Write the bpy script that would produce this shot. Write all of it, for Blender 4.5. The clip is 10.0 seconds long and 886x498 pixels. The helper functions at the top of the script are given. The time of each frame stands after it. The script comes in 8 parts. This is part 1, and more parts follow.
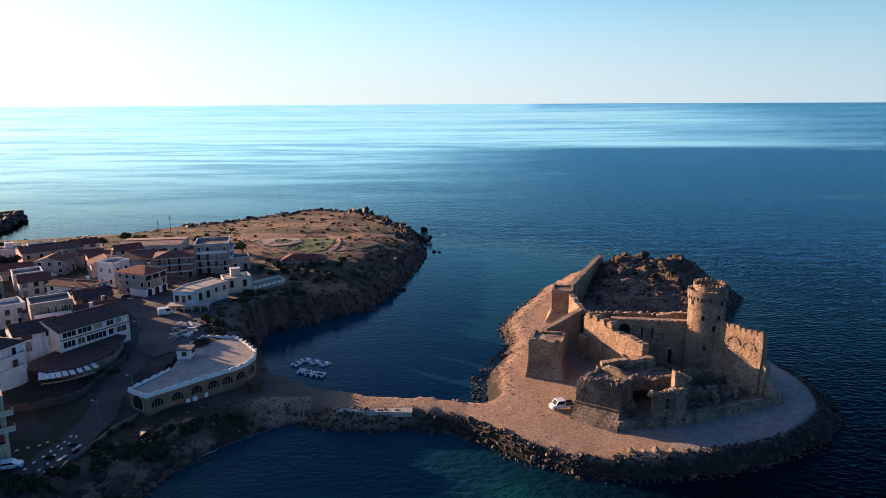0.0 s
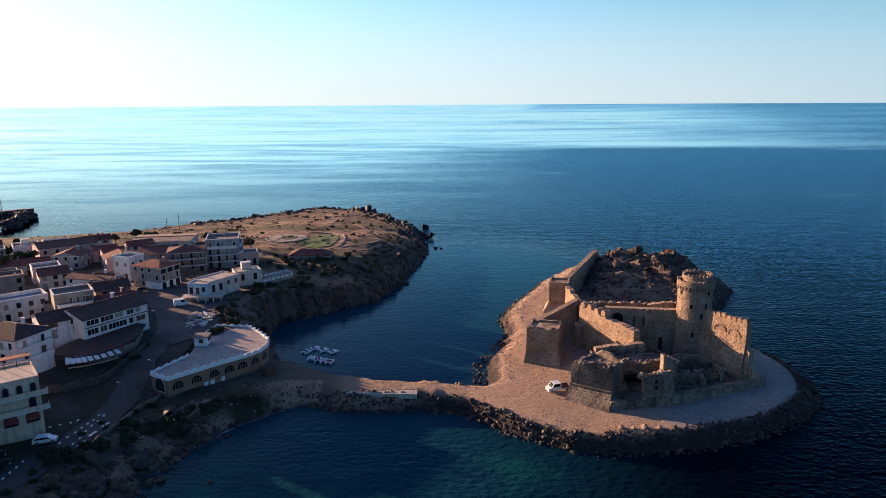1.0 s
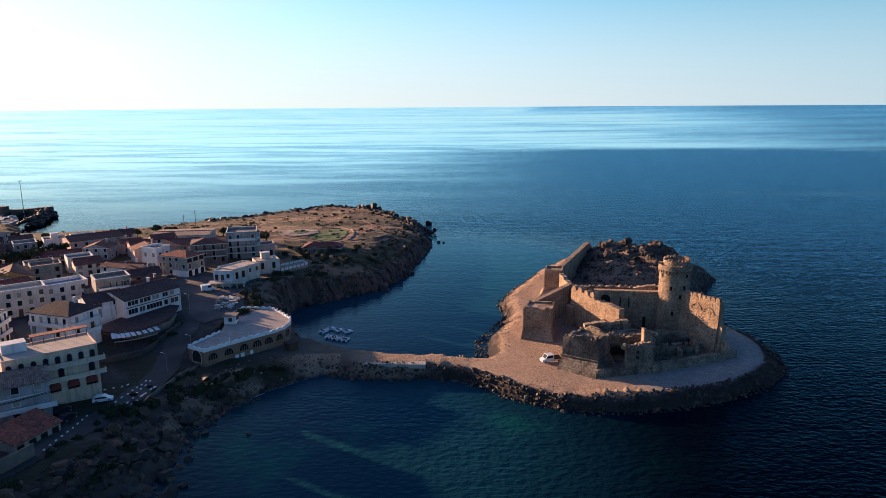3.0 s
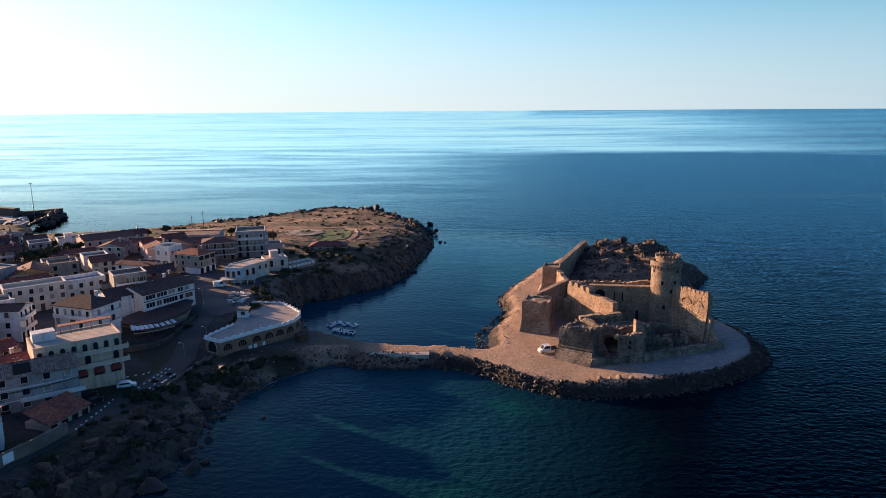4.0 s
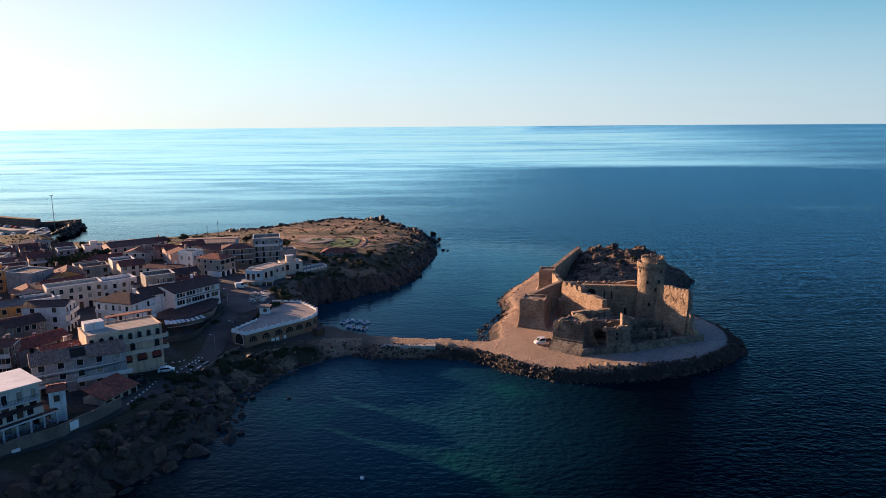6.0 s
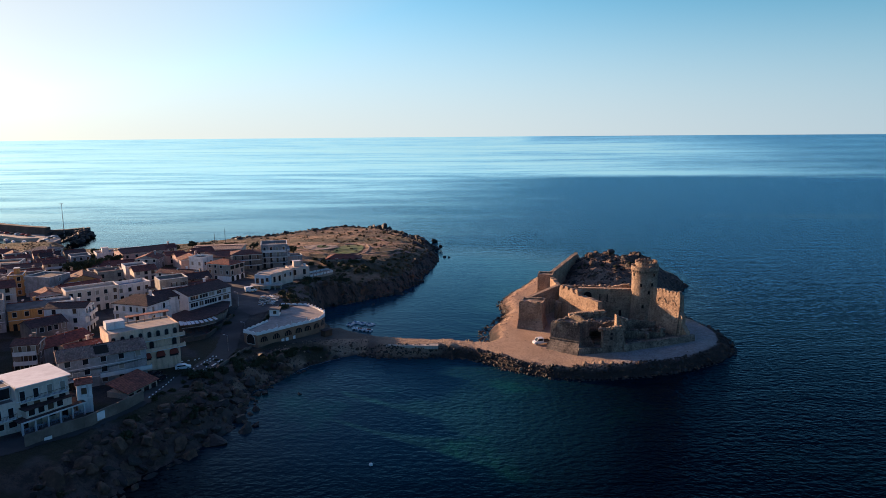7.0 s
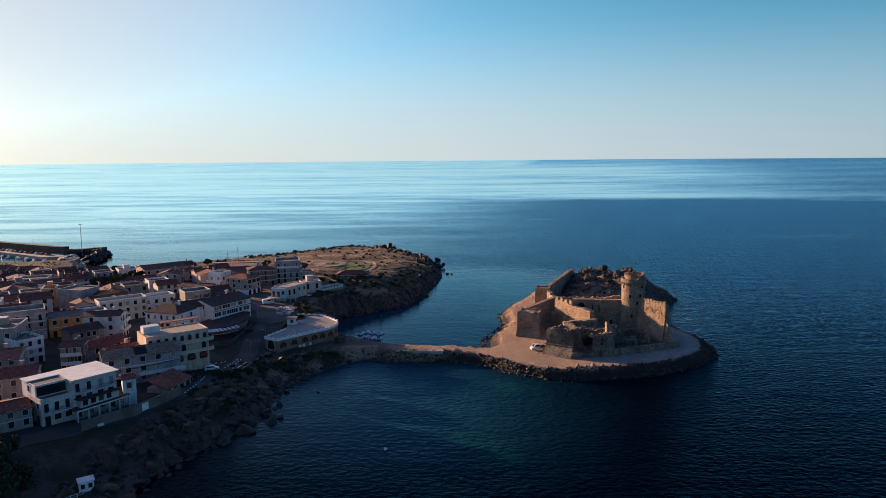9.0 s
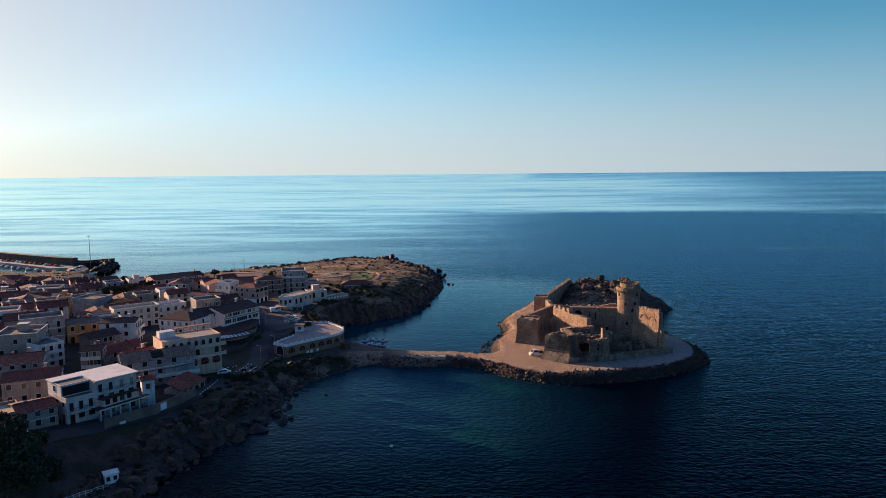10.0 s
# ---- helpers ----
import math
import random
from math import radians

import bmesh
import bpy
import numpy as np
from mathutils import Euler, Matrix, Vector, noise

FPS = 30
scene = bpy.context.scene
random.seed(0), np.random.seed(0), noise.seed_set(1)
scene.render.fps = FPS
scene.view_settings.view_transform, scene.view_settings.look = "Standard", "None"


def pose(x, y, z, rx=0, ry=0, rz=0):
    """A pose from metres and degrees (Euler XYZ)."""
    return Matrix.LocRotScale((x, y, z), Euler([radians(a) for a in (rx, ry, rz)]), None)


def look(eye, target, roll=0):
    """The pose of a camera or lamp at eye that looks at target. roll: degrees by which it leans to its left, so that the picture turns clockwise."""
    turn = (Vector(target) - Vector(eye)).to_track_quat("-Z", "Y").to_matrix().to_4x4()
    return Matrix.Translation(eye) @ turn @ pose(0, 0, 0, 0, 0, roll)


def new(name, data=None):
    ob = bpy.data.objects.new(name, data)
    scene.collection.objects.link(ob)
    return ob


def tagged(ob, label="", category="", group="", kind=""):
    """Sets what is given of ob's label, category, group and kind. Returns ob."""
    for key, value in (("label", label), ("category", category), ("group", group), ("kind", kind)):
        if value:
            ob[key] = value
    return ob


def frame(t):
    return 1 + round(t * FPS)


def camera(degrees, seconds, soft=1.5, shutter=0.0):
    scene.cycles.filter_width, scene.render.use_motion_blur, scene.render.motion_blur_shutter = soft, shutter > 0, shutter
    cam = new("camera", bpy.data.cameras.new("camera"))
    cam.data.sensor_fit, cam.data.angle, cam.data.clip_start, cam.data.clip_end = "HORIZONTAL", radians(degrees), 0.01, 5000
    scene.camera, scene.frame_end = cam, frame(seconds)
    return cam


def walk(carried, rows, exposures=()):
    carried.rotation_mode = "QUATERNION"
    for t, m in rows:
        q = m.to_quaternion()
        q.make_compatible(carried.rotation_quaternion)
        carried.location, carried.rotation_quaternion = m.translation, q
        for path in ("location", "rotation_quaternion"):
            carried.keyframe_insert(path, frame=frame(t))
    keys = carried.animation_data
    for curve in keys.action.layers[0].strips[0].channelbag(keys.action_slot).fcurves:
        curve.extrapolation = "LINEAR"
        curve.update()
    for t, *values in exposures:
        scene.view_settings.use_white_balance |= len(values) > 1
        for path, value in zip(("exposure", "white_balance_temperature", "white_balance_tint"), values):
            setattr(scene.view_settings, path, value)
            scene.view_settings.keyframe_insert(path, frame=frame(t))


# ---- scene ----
cam = camera(66.0, 10.0, soft=0.8)
# seconds; eye x, y, z; yaw to the left, pitch up, roll (degrees)
ROWS = [
    (0, -1.391, -8.171, 69.144, 0.091, -12.239, -0.320),
    (0.5, -1.779, -13.092, 69.180, 0.075, -12.221, -0.334),
    (1, -2.164, -18.040, 69.212, 0.062, -12.191, -0.347),
    (1.5, -2.548, -23.011, 69.240, 0.051, -12.188, -0.359),
    (2, -2.929, -28.004, 69.265, 0.042, -12.159, -0.371),
    (2.5, -3.309, -33.016, 69.285, 0.035, -12.089, -0.382),
    (4, -4.433, -48.145, 69.323, 0.025, -11.683, -0.411),
    (4.5, -4.804, -53.212, 69.328, 0.025, -11.435, -0.419),
    (5, -5.173, -58.288, 69.329, 0.026, -11.164, -0.427),
    (5.5, -5.539, -63.369, 69.327, 0.028, -10.811, -0.433),
    (7, -6.625, -78.629, 69.295, 0.043, -9.582, -0.450),
    (7.5, -6.983, -83.712, 69.277, 0.049, -9.099, -0.454),
    (8, -7.338, -88.791, 69.255, 0.056, -8.576, -0.458),
    (8.5, -7.692, -93.863, 69.229, 0.064, -8.071, -0.461),
    (9, -8.043, -98.926, 69.199, 0.072, -7.631, -0.463),
    (9.5, -8.392, -103.977, 69.165, 0.081, -7.081, -0.464),
    (10, -8.739, -109.014, 69.127, 0.089, -6.521, -0.465),
]


def drone_pose(x, y, z, yaw, pitch, roll):
    a, b = radians(yaw), radians(pitch)
    ahead = Vector((-math.sin(a) * math.cos(b), math.cos(a) * math.cos(b), math.sin(b)))
    return look((x, y, z), Vector((x, y, z)) + ahead * 10, roll)


walk(cam, [(t, drone_pose(*row)) for t, *row in ROWS], exposures=[(0, 1.42, 6100, 12), (5, 1.37, 6100, 12), (10, 1.03, 6100, 12)])
# ---- end of walk ----


# ---- light ----
SUN_AZ, SUN_EL = 57.0, 9.5  # degrees to the left of +y, degrees above the sea
world = bpy.data.worlds.new("sky")
scene.world = world
world.use_nodes = True
wn = world.node_tree
wn.nodes.clear()
sky = wn.nodes.new("ShaderNodeTexSky")
sky.sky_type = "NISHITA"
sky.sun_disc = False
sky.sun_elevation = radians(SUN_EL)
sky.sun_rotation = radians(-SUN_AZ)
sky.altitude = 0
sky.air_density = 0.75
sky.dust_density = 0.5
sky.ozone_density = 1.4
bg = wn.nodes.new("ShaderNodeBackground")
bg.inputs["Strength"].default_value = 0.082
wout = wn.nodes.new("ShaderNodeOutputWorld")
# the haze over the sea hides the lowest strip of the sky
lift = wn.nodes.new("ShaderNodeMapping")
lift.inputs["Location"].default_value = (0, 0, 0.07)
way = wn.nodes.new("ShaderNodeTexCoord")
wn.links.new(way.outputs["Generated"], lift.inputs["Vector"])
wn.links.new(lift.outputs[0], sky.inputs["Vector"])
clear = wn.nodes.new("ShaderNodeHueSaturation")
clear.inputs["Saturation"].default_value, clear.inputs["Value"].default_value = 1.2, 1.08
wn.links.new(sky.outputs[0], clear.inputs["Color"])
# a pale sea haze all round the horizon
high = wn.nodes.new("ShaderNodeSeparateXYZ")
wn.links.new(way.outputs["Generated"], high.inputs[0])
thin = wn.nodes.new("ShaderNodeMapRange")
thin.interpolation_type = "SMOOTHSTEP"
for key, v in zip(("From Min", "From Max", "To Min", "To Max"), (-0.02, 0.22, 0.85, 0.0)):
    thin.inputs[key].default_value = v
wn.links.new(high.outputs["Z"], thin.inputs["Value"])
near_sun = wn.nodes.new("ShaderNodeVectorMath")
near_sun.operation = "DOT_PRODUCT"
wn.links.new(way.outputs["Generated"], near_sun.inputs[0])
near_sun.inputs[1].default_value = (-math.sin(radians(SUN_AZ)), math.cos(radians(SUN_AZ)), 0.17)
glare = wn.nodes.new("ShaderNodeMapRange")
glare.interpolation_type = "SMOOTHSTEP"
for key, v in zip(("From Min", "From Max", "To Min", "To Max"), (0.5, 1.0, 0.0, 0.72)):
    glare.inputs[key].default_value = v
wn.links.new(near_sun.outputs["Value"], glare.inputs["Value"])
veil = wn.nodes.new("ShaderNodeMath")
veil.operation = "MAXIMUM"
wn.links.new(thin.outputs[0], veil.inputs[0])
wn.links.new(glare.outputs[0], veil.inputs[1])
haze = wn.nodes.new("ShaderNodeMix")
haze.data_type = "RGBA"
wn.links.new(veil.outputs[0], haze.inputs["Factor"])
# away from the sun the low morning sky dims, and the whole dome leans to cyan
side = wn.nodes.new("ShaderNodeVectorMath")
side.operation = "DOT_PRODUCT"
wn.links.new(way.outputs["Generated"], side.inputs[0])
side.inputs[1].default_value = (-math.sin(radians(SUN_AZ)), math.cos(radians(SUN_AZ)), 0)
dim = wn.nodes.new("ShaderNodeMapRange")
dim.interpolation_type = "SMOOTHSTEP"
for key, v in zip(("From Min", "From Max", "To Min", "To Max"), (-0.8, 0.75, 0.7, 1.06)):
    dim.inputs[key].default_value = v
wn.links.new(side.outputs["Value"], dim.inputs["Value"])
cast = wn.nodes.new("ShaderNodeVectorMath")
cast.operation = "MULTIPLY"
wn.links.new(clear.outputs[0], cast.inputs[0])
wn.links.new(cast.outputs[0], haze.inputs["A"])
tall = wn.nodes.new("ShaderNodeMapRange")
tall.interpolation_type = "SMOOTHSTEP"
for key, v in zip(("From Min", "From Max", "To Min", "To Max"), (0.2, 0.5, 0.0, 1.0)):
    tall.inputs[key].default_value = v
wn.links.new(high.outputs["Z"], tall.inputs["Value"])
sunward = wn.nodes.new("ShaderNodeMapRange")
for key, v in zip(("From Min", "From Max", "To Min", "To Max"), (0.0, 0.92, 0.0, 1.0)):
    sunward.inputs[key].default_value = v
wn.links.new(side.outputs["Value"], sunward.inputs["Value"])
low = wn.nodes.new("ShaderNodeMix")
low.data_type = "RGBA"
wn.links.new(sunward.outputs[0], low.inputs["Factor"])
low.inputs["A"].default_value, low.inputs["B"].default_value = (0.82, 1.27, 1.07, 1), (1.22, 1.26, 1.04, 1)
hue = wn.nodes.new("ShaderNodeMix")
hue.data_type = "RGBA"
wn.links.new(tall.outputs[0], hue.inputs["Factor"])
wn.links.new(low.outputs["Result"], hue.inputs["A"])
hue.inputs["B"].default_value = (0.98, 0.95, 1.22, 1)
wn.links.new(hue.outputs["Result"], cast.inputs[1])
rose = wn.nodes.new("ShaderNodeMix")
rose.data_type = "RGBA"
front = wn.nodes.new("ShaderNodeMapRange")
for key, v in zip(("From Min", "From Max", "To Min", "To Max"), (-0.75, -0.1, 0.0, 1.0)):
    front.inputs[key].default_value = v
wn.links.new(side.outputs["Value"], front.inputs["Value"])
wn.links.new(front.outputs[0], rose.inputs["Factor"])
rose.inputs["A"].default_value = (2.7, 2.4, 3.5, 1)
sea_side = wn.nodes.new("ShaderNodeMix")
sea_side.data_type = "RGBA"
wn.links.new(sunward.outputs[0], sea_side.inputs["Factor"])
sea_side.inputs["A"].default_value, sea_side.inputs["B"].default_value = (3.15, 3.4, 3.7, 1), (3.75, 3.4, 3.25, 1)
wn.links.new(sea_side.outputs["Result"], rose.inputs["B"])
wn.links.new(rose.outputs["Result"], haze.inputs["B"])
shed = wn.nodes.new("ShaderNodeVectorMath")
shed.operation = "SCALE"
wn.links.new(haze.outputs["Result"], shed.inputs[0])
wn.links.new(dim.outputs[0], shed.inputs["Scale"])
wn.links.new(shed.outputs[0], bg.inputs[0])
wn.links.new(bg.outputs[0], wout.inputs[0])
sun_data = bpy.data.lights.new("sun", "SUN")
sun_data.energy = 5.0
sun_data.angle = radians(0.6)
sun_data.color = (1.0, 0.6, 0.34)
sun = new("sun", sun_data)
sx, sy, sz = -math.sin(radians(SUN_AZ)) * math.cos(radians(SUN_EL)), math.cos(radians(SUN_AZ)) * math.cos(radians(SUN_EL)), math.sin(radians(SUN_EL))
sun.matrix_world = look((sx * 300, sy * 300, sz * 300), (0, 0, 0))

# ---- materials ----
def shader(name):
    m = bpy.data.materials.new(name)
    m.use_nodes = True
    return m, m.node_tree, m.node_tree.nodes["Principled BSDF"]


def mix_rgb(nt, fac, a, b, mode="MIX"):
    n = nt.nodes.new("ShaderNodeMix")
    n.data_type, n.blend_type = "RGBA", mode
    for sock, v in ((n.inputs["Factor"], fac), (n.inputs["A"], a), (n.inputs["B"], b)):
        if isinstance(v, bpy.types.NodeSocket):
            nt.links.new(v, sock)
        elif isinstance(v, (tuple, list)):
            sock.default_value = (*v[:3], 1)
        else:
            sock.default_value = v
    return n.outputs["Result"]


def noise_tex(nt, vec, scale, detail=4, rough=0.55, stretch=None):
    if stretch:
        mp = nt.nodes.new("ShaderNodeMapping")
        mp.inputs["Scale"].default_value = stretch
        nt.links.new(vec, mp.inputs["Vector"])
        vec = mp.outputs[0]
    n = nt.nodes.new("ShaderNodeTexNoise")
    n.inputs["Scale"].default_value, n.inputs["Detail"].default_value, n.inputs["Roughness"].default_value = scale, detail, rough
    nt.links.new(vec, n.inputs["Vector"])
    return n.outputs["Fac"]


def ramp(nt, fac, lo, hi, a=0.0, b=1.0):
    n = nt.nodes.new("ShaderNodeMapRange")
    n.interpolation_type = "SMOOTHSTEP"
    for k, v in zip(("From Min", "From Max", "To Min", "To Max"), (lo, hi, a, b)):
        n.inputs[k].default_value = v
    nt.links.new(fac, n.inputs["Value"])
    return n.outputs[0]


def position(nt):
    return nt.nodes.new("ShaderNodeNewGeometry").outputs["Position"]


def bump(nt, bsdf, height, strength, distance):
    b = nt.nodes.new("ShaderNodeBump")
    b.inputs["Strength"].default_value, b.inputs["Distance"].default_value = strength, distance
    nt.links.new(height, b.inputs["Height"])
    nt.links.new(b.outputs[0], bsdf.inputs["Normal"])
    return b


def scaled(c, k):
    return tuple(min(1.0, v * k) for v in c)


def surface(name, colour, other=None, big=0.25, fine=3.0, rough=0.85, relief=0.05, vary=0.25, metal=0.0, per_object=0.0, spread=(0.35, 0.65)):
    """Two colours in large stains, a fine grain over them, and relief."""
    m, nt, b = shader(name)
    pos = position(nt)
    stain = ramp(nt, noise_tex(nt, pos, big, 5, 0.6), *spread)
    c = mix_rgb(nt, stain, colour, other or scaled(colour, 0.72))
    grain = noise_tex(nt, pos, fine, 6, 0.65)
    c = mix_rgb(nt, ramp(nt, grain, 0.3, 0.75, 0.0, vary), c, scaled(colour, 0.35))
    if per_object:
        info = nt.nodes.new("ShaderNodeObjectInfo")
        c = mix_rgb(nt, ramp(nt, info.outputs["Random"], 0, 1, 0, per_object), c, scaled(colour, 0.45))
    nt.links.new(c, b.inputs["Base Color"])
    b.inputs["Roughness"].default_value, b.inputs["Metallic"].default_value = rough, metal
    if relief:
        bump(nt, b, grain, 0.6, relief)
    return m


def masonry(name, light, dark, course=0.45, streak=0.5):
    """Weathered ashlar: uneven courses, stains and holes."""
    m, nt, b = shader(name)
    pos = position(nt)
    sep = nt.nodes.new("ShaderNodeSeparateXYZ")
    nt.links.new(pos, sep.inputs[0])
    add = nt.nodes.new("ShaderNodeMath")
    add.operation = "SUBTRACT"
    nt.links.new(sep.outputs["X"], add.inputs[0])
    nt.links.new(sep.outputs["Y"], add.inputs[1])
    com = nt.nodes.new("ShaderNodeCombineXYZ")
    nt.links.new(add.outputs[0], com.inputs["X"])
    nt.links.new(sep.outputs["Z"], com.inputs["Y"])
    brick = nt.nodes.new("ShaderNodeTexBrick")
    brick.inputs["Scale"].default_value = 1.0
    brick.inputs["Brick Width"].default_value, brick.inputs["Row Height"].default_value = course * 2.1, course
    brick.inputs["Mortar Size"].default_value, brick.inputs["Mortar Smooth"].default_value = 0.03, 0.6
    brick.inputs["Color1"].default_value, brick.inputs["Color2"].default_value = (1, 1, 1, 1), (0.55, 0.55, 0.55, 1)
    brick.inputs["Mortar"].default_value = (0.3, 0.3, 0.3, 1)
    nt.links.new(com.outputs[0], brick.inputs["Vector"])
    stain = ramp(nt, noise_tex(nt, pos, 0.22, 6, 0.65), 0.36, 0.66)
    c = mix_rgb(nt, stain, light, dark)
    c = mix_rgb(nt, 0.6, c, brick.outputs["Color"], "MULTIPLY")
    pits = noise_tex(nt, pos, 1.6, 7, 0.7)
    c = mix_rgb(nt, ramp(nt, pits, 0.48, 0.66, 0, 0.85), c, scaled(dark, 0.3))
    c = mix_rgb(nt, ramp(nt, noise_tex(nt, pos, 3.0, 5, 0.75), 0.52, 0.68, 0, 0.5), c, scaled(light, 1.45))
    drip = noise_tex(nt, pos, 0.9, 4, 0.6, (1.0, 1.0, 0.12))
    c = mix_rgb(nt, ramp(nt, drip, 0.52, 0.7, 0, streak), c, scaled(dark, 0.5))
    nt.links.new(c, b.inputs["Base Color"])
    b.inputs["Roughness"].default_value = 0.93
    hgt = nt.nodes.new("ShaderNodeMath")
    hgt.operation = "MULTIPLY_ADD"
    nt.links.new(brick.outputs["Color"], hgt.inputs[0])
    hgt.inputs[1].default_value = 0.3
    nt.links.new(pits, hgt.inputs[2])
    bump(nt, b, hgt.outputs[0], 1.0, 0.5)
    return m


def tiles(name, colour, other, pitch=0.45):
    """Clay roof tiles: rows of half-round tiles, faded and mossy by patches."""
    m, nt, b = shader(name)
    pos = position(nt)
    grid = nt.nodes.new("ShaderNodeTexVoronoi")
    grid.inputs["Scale"].default_value = 1.0 / pitch
    nt.links.new(pos, grid.inputs["Vector"])
    stain = ramp(nt, noise_tex(nt, pos, 0.35, 5, 0.6), 0.35, 0.65)
    c = mix_rgb(nt, stain, colour, other)
    grey = nt.nodes.new("ShaderNodeRGBToBW")
    nt.links.new(grid.outputs["Color"], grey.inputs[0])
    c = mix_rgb(nt, 0.55, c, grey.outputs[0], "OVERLAY")
    c = mix_rgb(nt, ramp(nt, noise_tex(nt, pos, 1.4, 5, 0.7), 0.5, 0.75, 0, 0.6), c, scaled(other, 0.4))
    # courses of tiles follow the slope's height; the shade under each lap is painted in
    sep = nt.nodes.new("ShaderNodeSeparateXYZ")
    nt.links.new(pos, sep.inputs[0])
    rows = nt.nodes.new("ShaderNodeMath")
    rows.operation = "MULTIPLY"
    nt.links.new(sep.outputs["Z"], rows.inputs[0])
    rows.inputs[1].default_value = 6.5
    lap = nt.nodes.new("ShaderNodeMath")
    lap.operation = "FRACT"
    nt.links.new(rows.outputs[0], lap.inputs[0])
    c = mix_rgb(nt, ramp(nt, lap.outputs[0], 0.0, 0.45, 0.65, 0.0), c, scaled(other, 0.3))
    worn = ramp(nt, noise_tex(nt, pos, 0.8, 5, 0.7), 0.55, 0.7, 0, 0.45)
    c = mix_rgb(nt, worn, c, scaled(colour, 1.9))
    nt.links.new(c, b.inputs["Base Color"])
    b.inputs["Roughness"].default_value = 0.9
    bump(nt, b, grid.outputs["Distance"], 0.7, 0.12)
    return m


def plaster(name, colour, other):
    """Weathered render: patches, rain streaks running down, rubbed and flaked spots."""
    m, nt, b = shader(name)
    pos = position(nt)
    info = nt.nodes.new("ShaderNodeObjectInfo")
    c = mix_rgb(nt, ramp(nt, noise_tex(nt, pos, 0.3, 5, 0.65), 0.4, 0.6), colour, other)
    c = mix_rgb(nt, ramp(nt, info.outputs["Random"], 0, 1, 0, 0.22), c, scaled(other, 0.8))
    streak = noise_tex(nt, pos, 1.1, 5, 0.65, (1.0, 1.0, 0.1))
    c = mix_rgb(nt, ramp(nt, streak, 0.5, 0.72, 0, 0.6), c, scaled(other, 0.4))
    grain = noise_tex(nt, pos, 1.7, 6, 0.7)
    c = mix_rgb(nt, ramp(nt, grain, 0.52, 0.7, 0, 0.5), c, scaled(other, 0.5))
    c = mix_rgb(nt, ramp(nt, noise_tex(nt, pos, 0.9, 4, 0.6), 0.6, 0.68, 0, 0.35), c, scaled(colour, 1.25))
    nt.links.new(c, b.inputs["Base Color"])
    b.inputs["Roughness"].default_value = 0.9
    bump(nt, b, grain, 0.5, 0.03)
    return m


def land_material():
    m, nt, b = shader("land")
    pos = position(nt)
    at = {}
    for key in ("rock", "earth", "green", "paved", "wet", "gravel"):
        n = nt.nodes.new("ShaderNodeAttribute")
        n.attribute_name = key
        at[key] = n.outputs["Fac"]
    big, mid, fine = noise_tex(nt, pos, 0.09, 5, 0.6), noise_tex(nt, pos, 0.5, 6, 0.65), noise_tex(nt, pos, 2.0, 8, 0.85)
    sand = mix_rgb(nt, ramp(nt, big, 0.35, 0.65), (0.58, 0.4, 0.275), (0.46, 0.31, 0.21))
    sand = mix_rgb(nt, ramp(nt, fine, 0.46, 0.56, 0, 0.8), sand, (0.24, 0.145, 0.095))
    earth = mix_rgb(nt, ramp(nt, mid, 0.35, 0.62), (0.25, 0.145, 0.092), (0.33, 0.215, 0.135))
    earth = mix_rgb(nt, ramp(nt, fine, 0.46, 0.64, 0, 0.65), earth, (0.1, 0.06, 0.04))
    blot = noise_tex(nt, pos, 0.17, 6, 0.7)
    earth = mix_rgb(nt, ramp(nt, blot, 0.46, 0.58, 0, 0.78), earth, (0.085, 0.058, 0.036))
    crack = noise_tex(nt, pos, 0.45, 6, 0.7, (1.0, 1.0, 0.25))
    rock = mix_rgb(nt, ramp(nt, crack, 0.38, 0.62), (0.17, 0.105, 0.08), (0.06, 0.042, 0.035))
    rock = mix_rgb(nt, ramp(nt, fine, 0.46, 0.7), rock, (0.02, 0.016, 0.014))
    green = mix_rgb(nt, ramp(nt, fine, 0.4, 0.65), (0.026, 0.028, 0.011), (0.05, 0.04, 0.019))
    paved = mix_rgb(nt, ramp(nt, mid, 0.3, 0.7), (0.04, 0.038, 0.04), (0.075, 0.066, 0.062))
    gravel = mix_rgb(nt, ramp(nt, mid, 0.35, 0.65), (0.37, 0.36, 0.36), (0.28, 0.27, 0.27))
    gravel = mix_rgb(nt, ramp(nt, fine, 0.46, 0.6, 0, 0.6), gravel, (0.14, 0.13, 0.13))
    sand = mix_rgb(nt, at["gravel"], sand, gravel)
    c = mix_rgb(nt, at["earth"], sand, earth)
    c = mix_rgb(nt, at["paved"], c, paved)
    c = mix_rgb(nt, at["green"], c, green)
    c = mix_rgb(nt, at["rock"], c, rock)
    c = mix_rgb(nt, at["wet"], c, (0.02, 0.017, 0.014))
    nt.links.new(c, b.inputs["Base Color"])
    b.inputs["Roughness"].default_value = 0.95
    h = nt.nodes.new("ShaderNodeMath")
    h.operation = "MULTIPLY_ADD"
    nt.links.new(mid, h.inputs[0])
    h.inputs[1].default_value = 2.0
    nt.links.new(fine, h.inputs[2])
    bump(nt, b, h.outputs[0], 1.0, 0.6)
    return m


